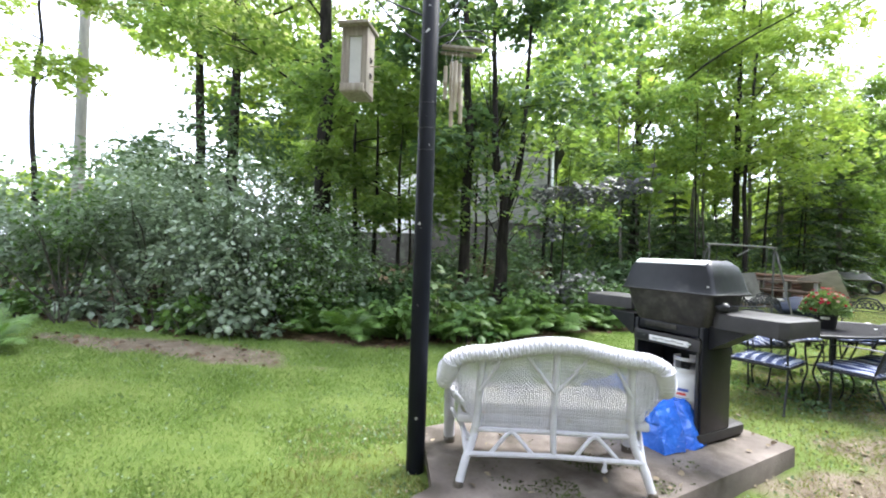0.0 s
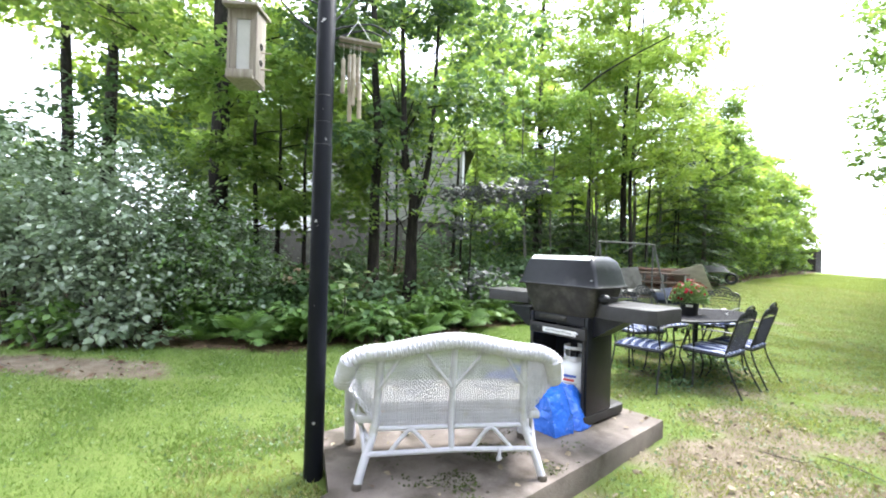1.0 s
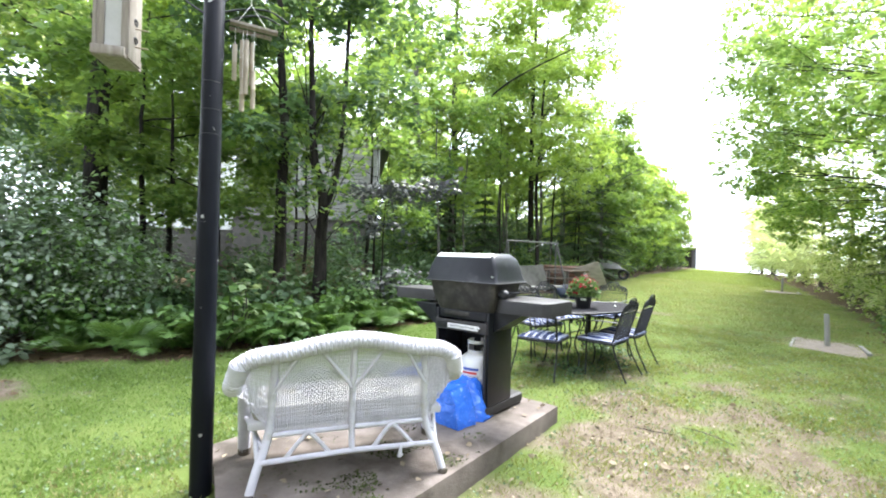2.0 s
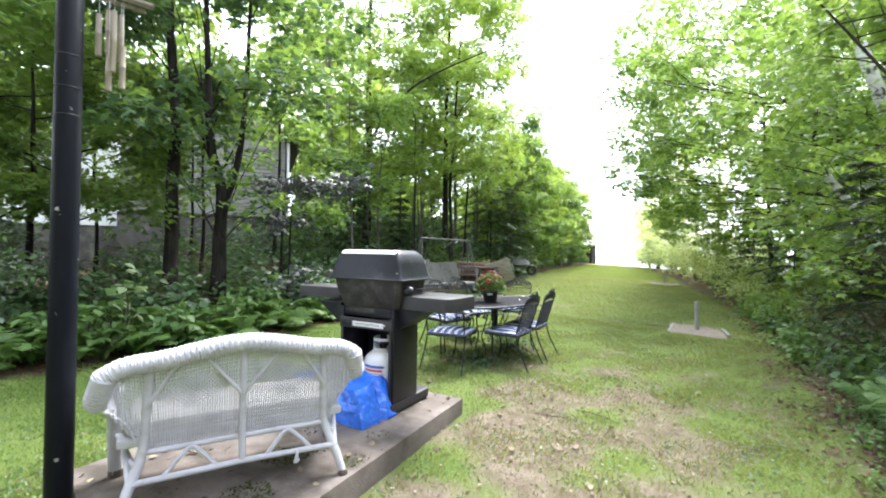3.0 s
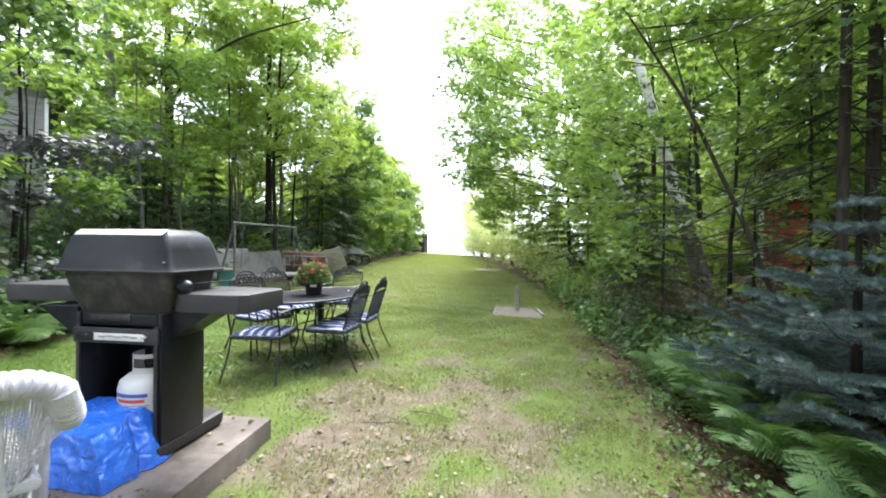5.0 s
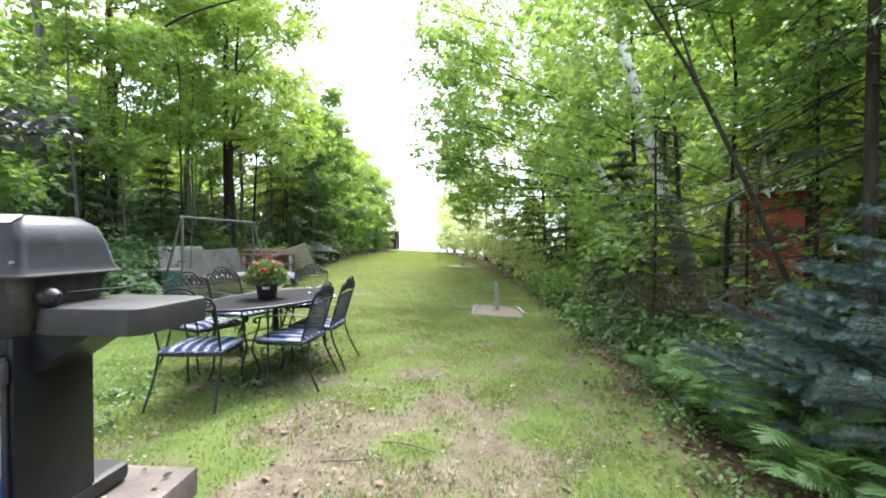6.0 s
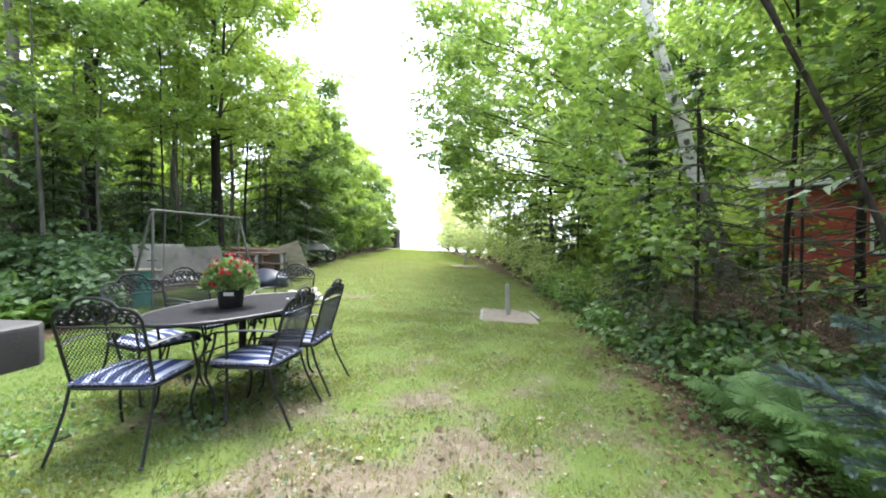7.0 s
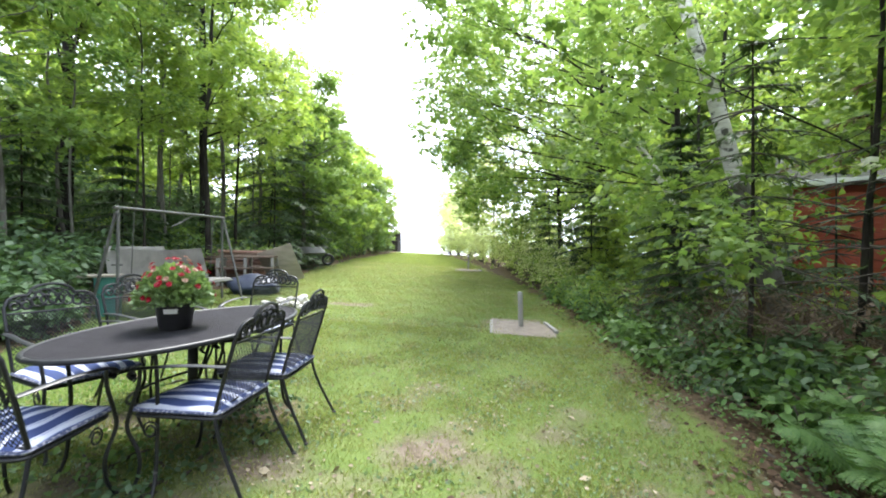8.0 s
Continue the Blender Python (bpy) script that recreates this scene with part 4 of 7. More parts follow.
tree("maple with a broad overhanging crown", (4.3, 13.4), 11, 0.08, crown(R, 3.0, 2.6, 8.2, 14, 34, cx=-2.7) + [(-4.9, -0.6, 3.7, 0.9, 0.9, 0.5, 36), (-4.7, -0.2, 4.8, 1.0, 1.0, 0.5, 36), (-4.9, -0.9, 6.0, 1.0, 1.0, 0.6, 34), (-4.8, -0.4, 7.3, 1.0, 1.0, 0.6, 32)], M_MAPLE, M_BARK, 63, (-0.03, 0.0), 0.122, TRI, per=24, mat2=M_MAPLE)
tree("large oak-like maple overhanging the mown lawn", (4.4, 17.8), 13, 0.10, crown(R, 3.4, 2.6, 9.8, 22, 46, cx=-3.8), M_MAPLE, M_BARK, 64, (-0.03, 0.0), 0.125, TRI, per=24, mat2=M_MAPLE_LIT)
tree("maple leaning over the lawn", (3.8, 21.7), 11, 0.09, crown(R, 3.0, 2.0, 9.6, 19, 46, cx=-3.0), M_MAPLE_LIT, M_BARK, 65, (-0.02, 0.0), 0.14, TRI, per=24, mat2=M_MAPLE)
# haze over the far lawn is put into these crowns' leaf colour
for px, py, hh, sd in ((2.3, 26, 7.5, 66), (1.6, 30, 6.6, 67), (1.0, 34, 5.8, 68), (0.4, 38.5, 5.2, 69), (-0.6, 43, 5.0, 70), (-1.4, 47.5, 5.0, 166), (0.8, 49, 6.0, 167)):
    tree("light green tree beside the far lawn", (px, py), hh, 0.10, crown(R, 2.2, 0.8, hh, 13, 36, size=0.42, cx=-0.9), M_GLARE_LEAF, M_BARK_GREY, sd, (0, 0), 0.12, TRI, per=24, length=0.7)
for px, py, hh, sd in ((5.2, 7.4, 8, 71), (6.5, 10.6, 9, 72), (5.6, 13.8, 10, 73), (7.4, 18.5, 10, 74), (5.4, 20.5, 11, 75), (9.5, 12.0, 9, 76), (6.0, 25.0, 10, 77)):
    tree("woodland maple with a slim trunk", (px, py), hh, 0.08, crown(R, 2.5, 2.6, hh, 10, 42), M_MAPLE, M_BARK, sd, (0.0, 0.0), 0.135, TRI, per=24, mat2=M_MAPLE_LIT)
tree("maple with bright leaves over the conifers", (5.2, 5.2), 7, 0.06, crown(R, 2.3, 3.0, 7.0, 11, 62), M_MAPLE, M_BARK, 78, (-0.05, 0.02), 0.08, MAPLE, mat2=M_MAPLE_SHADED)
conifer("dead-branched conifer with bare twigs", (3.3, 5.9), 8.5, 1.7, 79, M_CONIFER, 14, 4, 0.10, z0=1.7, per=9, trunk=0.055)
conifer("straight grey-trunked conifer with bare twigs", (3.75, 6.15), 9.0, 1.6, 86, M_CONIFER, 14, 4, 0.10, z0=1.9, per=9, trunk=0.07)
conifer("brown dying conifer with bare lower boughs", (4.3, 9.0), 3.4, 1.6, 84, M_DEAD, 9, 7, 0.10, z0=0.5, per=30)
conifer("feathery conifer with drooping boughs over the ferns", (3.9, 7.2), 4.4, 1.3, 85, M_CONIFER, 12, 6, 0.11, z0=1.2, per=44)
conifer("dark conifer among maples by the shed", (6.4, 12.0), 3.0, 1.1, 80, M_CONIFER, 12, 7)
conifer("dark narrow cedar beside the lawn", (3.05, 10.7), 3.3, 0.75, 81, M_CONIFER, 16, 12, 0.10, per=95)
conifer("feathery young hemlock in front of a birch", (2.75, 8.6), 3.6, 0.95, 87, M_CONIFER, 12, 6, 0.10, z0=1.1, per=40)
conifer("dark cedar beside the lawn", (3.2, 15.8), 3.4, 1.3, 82, M_CONIFER, 12, 8, 0.14)
conifer("low cedar in the shade", (2.9, 20.0), 3.2, 1.3, 83, M_CONIFER, 12, 8, 0.14)


def birch():
    z = gz(4.2, 10.4)
    b = thing("birch_tree", (4.2, 10.4, z), "leaning white birch trunk with dark scars and a broken stub", "tree", "trees along the lawn")
    part("trunk", tube(bmesh.new(), smooth_path([(0.12, -0.2, -0.1), (-0.15, -0.08, 1.3), (-0.45, 0.05, 2.4), (-0.75, 0.1, 3.6), (-1.35, 0.3, 6.0), (-1.8, 0.4, 8.5)], 4),
                         [0.165 - 0.005 * i for i in range(21)], 12), M_BIRCH, b)
    part("stub", tube(bmesh.new(), smooth_path([(-0.1, 0.2, 0.3), (-0.45, 1.0, 1.6), (-0.75, 1.3, 2.3), (-1.3, 1.5, 3.3)], 4), [0.11 - 0.004 * i for i in range(13)], 9), M_BIRCH, b)
    part("base_bark", tube(bmesh.new(), smooth_path([(0.12, -0.2, -0.1), (-0.15, -0.08, 1.3), (-0.45, 0.05, 2.4)], 4), [0.176, 0.172, 0.168, 0.164, 0.160, 0.156, 0.152, 0.146, 0.135], 12), M_BARK_GREY, b, "rough dark grey bark round the foot")
    rng = np.random.default_rng(5)
    c = joined([sprays(rng, (-2 + rng.uniform(-1.6, 1.6), rng.uniform(-1.6, 1.6), 5.6 + 0.5 * i), (1.1, 1.1, 0.7), 36, 12, 0.5, 0.075) for i in range(5)])
    c = keep(c, open_sky(c[0] + np.array((4.2, 10.4, z))))
    part("crown", leaf_mesh("crown", DIAMOND, *c, M_MAPLE), None, b)


birch()


# ---- woods behind, too far to count ----
def thicket(name, label, boxes, seed, mat, size, per=13, length=0.9):
    rng = np.random.default_rng(seed)
    sets = []
    for x0, x1, y0, y1, z0, z1, n in boxes:
        for _ in range(n):
            x, y = rng.uniform(x0, x1), rng.uniform(y0, y1)
            z = rng.uniform(z0, z1)
            sets.append(sprays(rng, (x, y, z + gz(x, y)), (1.2, 1.2, 0.6), 26, 2 * per, length, 0.78 * size))
    c = joined(sets)
    c = keep(c, open_sky(c[0]))
    tagged(new(name, leaf_mesh(name, TRI, *c, mat)), label, "trees", kind="stuff")


thicket("woods", "dense sunlit woodland foliage behind the nearer trees", [(-24, -14, 13, 26, 0.5, 13, 70), (-16, -9, 22, 44, 0.5, 10, 55), (-26, -19, 4, 12, 4, 12, 24), (-26, -14, 14, 34, 0.2, 5, 60), (-14, -9, 24, 38, 0.2, 4, 26), (-24, -17, 2, 8, 3.5, 10, 24), (-24, -17, -4, 2, 0.5, 4, 12), (-24, -18, -1, 6, 5, 10, 14), (-22, -16, -14, -5, 0.5, 3, 16)], 91, M_MAPLE_LIT, 0.32)
thicket("woods", "dense woodland foliage behind the shed side trees", [(9, 18, 16, 34, 0.5, 8, 30), (8, 15, 14, 25, 1.5, 9, 26), (4, 10, 26, 44, 0.5, 4, 14), (5.0, 12, 20, 36, 3.5, 11, 75), (6, 13, 13, 22, 0.3, 4, 22), (9, 16, 2, 14, 0.5, 9, 40), (7, 11, 0, 5, 0.3, 7, 24)], 92, M_MAPLE, 0.32)
thicket("woods", "distant green woodland beyond the house", [(-36, -20, 12, 46, 0.2, 9, 150), (-20, -10, 38, 60, 0.2, 7, 60)], 95, M_MAPLE, 0.6, length=1.4)
thicket("woods", "distant green woodland beyond the shed", [(12, 26, 6, 44, 0.2, 10, 120)], 96, M_MAPLE, 0.6, length=1.4)
thicket("woods", "shaded understorey leaves between the trunks", [(-13, -9.8, 10, 21, 0.3, 3.2, 30), (-9.5, -7.5, 13, 22, 0.3, 1.6, 9), (-14, -9.5, -1, 4, 0.8, 3.6, 16)], 93, M_MAPLE_SHADED, 0.19)
thicket("woods", "understorey leaves by the shed", [(4.2, 8.5, 5, 21, 0.3, 2.6, 24), (3.4, 5.0, 11, 20, 0.6, 3.0, 16)], 94, M_MAPLE_LIT, 0.17)


# ---- undergrowth ----
def shrub(label, base, radius, height, n, mat, seed, leaf=0.11, shape=BROAD, name="shrub", group="shrubs beside the lawn", per=10, stems=7, mat2=None, low=0.12, length=0.5, category="shrub", clip=True):
    """A bush: stems fanning from the ground, leaf sprays filling an uneven dome."""
    rng = np.random.default_rng(seed)
    bz = gz(*base) - 0.03
    ob = thing(name, (*base, bz), label, category, group)
    sets = []
    lobes = max(3, stems)
    for i in range(lobes):
        a = 2.4 * i + rng.uniform(-0.4, 0.4)
        f = math.sqrt((i + 0.5) / lobes)
        h = height * (1.05 - 0.45 * f * f) * rng.uniform(0.85, 1.1)
        e = Vector((radius * 0.72 * f * math.cos(a), radius * 0.72 * f * math.sin(a), h * 0.72))
        part("stem", tube(bmesh.new(), limb_path(rng, (0.05 * math.cos(a), 0.05 * math.sin(a), 0), e, 0.15, 6, 0.05), [0.018, 0.016, 0.013, 0.01, 0.008, 0.005], 5), M_TWIG, ob)
        m = n // lobes
        sets.append(sprays(rng, (e.x, e.y, h * (0.5 + low)), (radius * 0.5, radius * 0.5, h * 0.5), m, per, length, leaf, droop=0.25, shell=0.35))
    c = joined(sets)
    w = c[0] + np.array((*base, bz))
    ok = (w[:, 2] > ground_z(w[:, 0], w[:, 1]) + 0.03)
    if clip:
        ok &= open_sky(w)
    c = keep(c, ok)
    half = rng.random(len(c[0])) < (0.55 if mat2 else 2)
    part("foliage", leaf_mesh("foliage", shape, *keep(c, half), mat), None, ob)
    if mat2:
        part("foliage", leaf_mesh("foliage", shape, *keep(c, ~half), mat2), None, ob, "paler leaves")
    return ob


BIG = "tall broad-leaved shrub with grey-green glossy leaves"
for i, (x, y, r, h) in enumerate(((-8.5, -0.9, 1.2, 2.3), (-7.9, 0.3, 1.2, 2.6), (-7.3, 1.3, 1.1, 2.4), (-7.0, 2.4, 1.0, 1.9), (-9.6, -0.2, 1.3, 2.5), (-9.9, -2.0, 1.4, 2.2), (-9.2, 1.5, 1.2, 2.3),
                                   (-10.8, -3.6, 1.5, 2.1), (-8.6, 3.2, 1.1, 1.6))):
    shrub(BIG, (x, y), r, h, 760, M_SHRUB, 200 + i, 0.074, stems=11, mat2=M_SHRUB if i % 3 else M_WEED)
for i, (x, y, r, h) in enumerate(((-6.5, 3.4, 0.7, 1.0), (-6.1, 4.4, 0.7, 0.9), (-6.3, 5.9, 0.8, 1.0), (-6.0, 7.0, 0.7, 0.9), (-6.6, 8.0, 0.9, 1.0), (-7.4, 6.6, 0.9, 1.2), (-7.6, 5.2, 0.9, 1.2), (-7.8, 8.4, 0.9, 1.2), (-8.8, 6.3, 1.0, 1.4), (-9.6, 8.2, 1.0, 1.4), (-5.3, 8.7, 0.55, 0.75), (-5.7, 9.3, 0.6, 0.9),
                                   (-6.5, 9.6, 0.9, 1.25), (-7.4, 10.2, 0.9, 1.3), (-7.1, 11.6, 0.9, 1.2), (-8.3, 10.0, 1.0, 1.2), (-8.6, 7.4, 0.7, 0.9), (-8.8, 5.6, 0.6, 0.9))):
    shrub("low leafy shrub in the shade of the trees", (x, y), r, h, 120, M_MAPLE_SHADED, 220 + i, 0.11, stems=6, mat2=M_WEED if i in (8, 9) else None)
for i, (x, y, r, h) in enumerate(((-6.4, 15.9, 0.9, 1.1), (-7.2, 14.6, 0.9, 1.3), (-6.6, 21.8, 1.0, 1.6), (-6.9, 24.0, 1.1, 1.9), (-6.9, 27.0, 1.2, 2.0), (-6.8, 31.0, 1.2, 2.0), (-6.6, 35.0, 1.2, 1.9), (-6.4, 39.0, 1.2, 1.8),
                                   (-8.6, 16.0, 1.2, 1.6), (-9.4, 14.6, 1.2, 1.4), (-10.5, 11.6, 1.3, 2.2), (-10.6, 15.5, 1.5, 2.0))):
    shrub("rounded green shrub at the wood's edge", (x, y), r, h, 150, M_MAPLE, 240 + i, 0.11, TRI, per=20, stems=6, mat2=M_MAPLE_SHADED)
# the shaded leaf copy here puts the wood's shade into the colour
for i, (x, y, r, h) in enumerate(((2.7, 7.7, 0.7, 0.66), (2.65, 8.6, 0.7, 0.66), (2.8, 9.6, 0.75, 0.7), (2.75, 10.6, 0.75, 0.66), (3.2, 7.0, 0.7, 0.66))):
    shrub("low leafy shrub with pointed dark green leaves", (x, y), r, h, 130, M_MAPLE_SHADED, 260 + i, 0.085, stems=7, mat2=M_WEED)
# the farther shrubs take the leaf colour paled for haze
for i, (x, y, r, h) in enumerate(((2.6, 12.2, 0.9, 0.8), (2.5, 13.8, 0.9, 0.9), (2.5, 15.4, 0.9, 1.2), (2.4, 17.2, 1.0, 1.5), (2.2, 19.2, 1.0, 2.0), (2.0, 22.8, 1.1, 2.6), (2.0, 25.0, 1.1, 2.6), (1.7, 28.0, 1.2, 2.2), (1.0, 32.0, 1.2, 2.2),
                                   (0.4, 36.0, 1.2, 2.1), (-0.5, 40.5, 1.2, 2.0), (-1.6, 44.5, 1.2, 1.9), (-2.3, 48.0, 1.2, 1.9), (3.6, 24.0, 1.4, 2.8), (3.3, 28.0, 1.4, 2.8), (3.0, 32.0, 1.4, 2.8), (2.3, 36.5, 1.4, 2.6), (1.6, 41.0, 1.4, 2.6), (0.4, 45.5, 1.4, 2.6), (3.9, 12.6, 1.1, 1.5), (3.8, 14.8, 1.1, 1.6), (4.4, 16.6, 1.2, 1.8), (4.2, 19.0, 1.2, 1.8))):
    shrub("light green shrub at the lawn's edge", (x, y), r, h, 105, M_GLARE_LEAF if y > 15 else M_MAPLE_LIT, 270 + i, 0.10 if y > 18 else 0.08, TRI, per=20, stems=6, mat2=M_MAPLE_LIT if y > 15 else M_WEED)
# shade under the trees is put into these leaves' colour
for i, (x, y, r, h) in enumerate(((3.6, 6.0, 0.9, 1.2), (4.6, 6.9, 1.0, 1.8), (5.8, 8.6, 1.2, 2.0), (3.9, 4.6, 0.9, 1.5), (5.0, 3.4, 1.2, 2.2), (3.4, 3.0, 0.9, 1.3), (6.6, 6.4, 1.3, 2.4))):
    shrub("dark shrub deep in the shade", (x, y), r, h, 130, M_MAPLE_SHADED, 290 + i, 0.1, TRI, per=20, stems=6)


def weeds(seed, n, line, width, h0, h1, label, mat, leaf=0.13, mat2=None, clip=True):
    """Knee-high plants in a band along a line, each one a plant of its own."""
    rng = np.random.default_rng(seed)
    pts = np.array(line, float)
    cum = np.concatenate([[0], np.cumsum(np.linalg.norm(np.diff(pts, axis=0), axis=1))])
    for i in range(n):
        s = cum[-1] * (i + rng.random()) / n
        x, y = np.interp(s, cum, pts[:, 0]) + rng.uniform(-width, width), np.interp(s, cum, pts[:, 1]) + rng.uniform(-width, width) * 0.5
        h = rng.uniform(h0, h1)
        shrub(label, (x, y), rng.uniform(0.26, 0.4), h, 34, mat if rng.random() < 0.6 or mat2 is None else mat2, seed * 100 + i, leaf, BROAD, "weed", "weeds along the lawn", 8, 4, None, 0.15, 0.32, "plant", clip)


weeds(31, 14, ((-6.4, 1.9), (-5.7, 3.0), (-5.45, 4.2), (-5.4, 6.6), (-5.9, 8.6)), 0.35, 0.45, 0.85, "knee-high bright green weed at the lawn's edge", M_WEED, 0.105, M_FERN)
weeds(32, 12, ((-8.6, -1.5), (-7.3, 0.2), (-6.3, 1.6)), 0.2, 0.3, 0.6, "low dark weed under a tall shrub", M_SHRUB, 0.11, M_WEED)
weeds(33, 10, ((1.95, 8.6), (2.2, 11.0), (2.1, 15.5)), 0.2, 0.25, 0.5, "small green weed at the lawn's edge", M_WEED, 0.1, M_FERN)
weeds(35, 11, ((1.72, 2.8), (1.70, 4.5), (1.85, 6.8), (2.1, 9.0)), 0.2, 0.10, 0.22, "small leafy seedling in the leaf litter", M_WEED, 0.04, M_FERN, False)
weeds(36, 7, ((2.25, 6.9), (2.45, 7.8), (2.5, 8.8)), 0.2, 0.45, 0.62, "leafy light green seedling at the lawn's edge", M_WEED, 0.075, M_MAPLE_LIT, False)
weeds(37, 16, ((-2.9, 5.0), (-2.0, 6.3), (-1.7, 7.2), (-2.6, 7.6)), 0.5, 0.07, 0.15, "low dark weed in the grass under the table", M_MAPLE_SHADED, 0.042, M_WEED, False)
weeds(34, 12, ((2.75, 7.3), (3.3, 8.6), (3.1, 10.4)), 0.3, 0.35, 0.7, "leafy green weed among dead twigs", M_MAPLE_SHADED, 0.12, M_WEED)
shrub("pale variegated plant with cream-edged leaves", (-5.5, 3.7), 0.26, 0.95, 22, leaf_material("cream_leaf", (0.20, 0.27, 0.13), (0.40, 0.46, 0.29), (1.2, 1.2, 0.8)), 330, 0.13, BROAD, "variegated_plant", "", 7, 5, M_WEED)


def frond_mesh(name, length, rise, seed, mat):
    """A fern frond: arching stalk with toothed leaflets on both sides."""
    rng = np.random.default_rng(seed)
    n = 24
    V, F = [], []

    def quad(a, b, c, d):
        k = len(V)
        V.extend((a, b, c, d))
        F.append((k, k + 1, k + 2, k + 3))
    def stalk(s):
        return np.array((0.03 * math.sin(3 * s), length * (0.88 * s - 0.12 * s ** 3), rise * (1.7 * s - 1.25 * s * s)))
    for i in range(12):
        a, b = stalk(i / 12), stalk((i + 1) / 12)
        w = np.array((0.004 * (1.15 - i / 12), 0, 0))
        quad(a - w, a + w, b + w, b - w)
    for i in range(n):
        s = 0.10 + 0.89 * i / (n - 1)
        p, d = stalk(s), unit(stalk(min(1, s + 0.02)) - stalk(s - 0.02))
        L = length * 0.24 * math.sin(math.pi * min(1, 0.16 + 0.86 * s)) ** 0.8 + 0.008
        for sg in (-1, 1):
            side = np.array((sg, 0, 0))
            ax = unit(side + 0.42 * d + np.array((0, 0, -0.12 + 0.1 * rng.normal())))
            up = unit(np.cross(side, d)) * sg
            if up[2] < 0:
                up = -up
            w = 0.019 * (length / 0.7) * (1 - 0.35 * s)
            m = 6
            cross = unit(np.cross(up, ax))
            for k in range(m):
                f0, f1 = k / m, (k + 0.82) / m
                a0, a1 = p + ax * L * f0 - up * 0.1 * L * f0 ** 2, p + ax * L * f1 - up * 0.1 * L * f1 ** 2
                ww = w * (1 - 0.75 * f0)
                for t in (-1, 1):
                    tip = a0 + ax * L * 0.17 + cross * t * ww
                    quad(a0, a0 + cross * t * ww * 0.85 + ax * L * 0.03, tip, a1)
    return array_mesh(name, np.array(V), np.array(F), mat)


def frond_set(mat):
    return [frond_mesh("frond", 0.75, 0.42, 1, mat), frond_mesh("frond", 0.62, 0.5, 2, mat), frond_mesh("frond", 0.85, 0.34, 3, mat)]


FRONDS, LIGHT_FRONDS = frond_set(M_FERN), frond_set(M_WEED)


def fern(base, size, seed, n=7, fronds=FRONDS):
    rng = np.random.default_rng(seed)
    ob = thing("fern", (*base, gz(*base) - 0.01), "green fern with arching feathery fronds", "fern", "ferns", yaw=rng.uniform(0, 360))
    for i in range(n):
        f = part("frond", fronds[i % 3], None, ob)
        s = size * rng.uniform(0.8, 1.15)
        f.matrix_basis = pose(0, 0, 0, rng.uniform(-8, 34), rng.uniform(-16, 16), 360 * i / n + rng.uniform(-24, 24)) @ Matrix.Scale(s, 4)
    return ob


RF = random.Random(4)
for x, y, s in ((2.1, 4.4, 1.05), (2.0, 5.3, 1.0), (2.3, 5.9, 1.1), (1.95, 3.9, 0.9), (2.5, 5.1, 1.1), (2.1, 6.5, 1.0), (2.45, 6.9, 1.0), (2.1, 3.4, 0.95), (2.6, 4.2, 1.1), (2.3, 7.3, 0.8),
                (2.8, 6.2, 1.0), (2.0, 2.6, 0.95), (2.7, 8.0, 0.8), (2.3, 3.0, 1.0), (2.05, 4.85, 1.15), (2.2, 6.1, 1.15), (2.35, 5.5, 1.25)):
    fern((x, y), s, RF.randint(1, 9999), 8)
for x, y, s in ((-5.35, 4.6, 0.9), (-5.25, 5.3, 0.9), (-5.4, 5.9, 0.95), (-5.3, 6.5, 0.95), (-5.5, 7.1, 0.9), (-5.8, 7.7, 0.9), (-5.9, 5.2, 0.9), (-5.9, 6.3, 0.9), (-5.7, 3.9, 0.8), (-6.2, 8.6, 0.9),
                (-6.6, -1.2, 1.0), (-6.9, -1.75, 1.0), (-5.1, 5.8, 0.7), (-5.6, 3.2, 0.9), (-5.9, 2.6, 0.9), (-5.5, 3.8, 1.0), (-6.1, 3.6, 1.0), (-5.75, 4.7, 1.0), (-5.2, 7.0, 0.8), (-5.6, 6.7, 1.0), (-6.3, 6.9, 1.0), (-6.2, 2.2, 0.8), (-6.3, 7.6, 1.0), (-5.15, 4.9, 0.8)):
    fern((x, y), s, RF.randint(1, 9999), 8, LIGHT_FRONDS)


for i in range(46):
    y = 2.0 + 7.2 * (i + RF.random()) / 46
    x = np.interp(y, LEFT_Y, LEFT_X) - RF.uniform(0.15, 1.7)
    fern((float(x), y), RF.uniform(0.75, 1.15), RF.randint(1, 9999), 7, LIGHT_FRONDS)


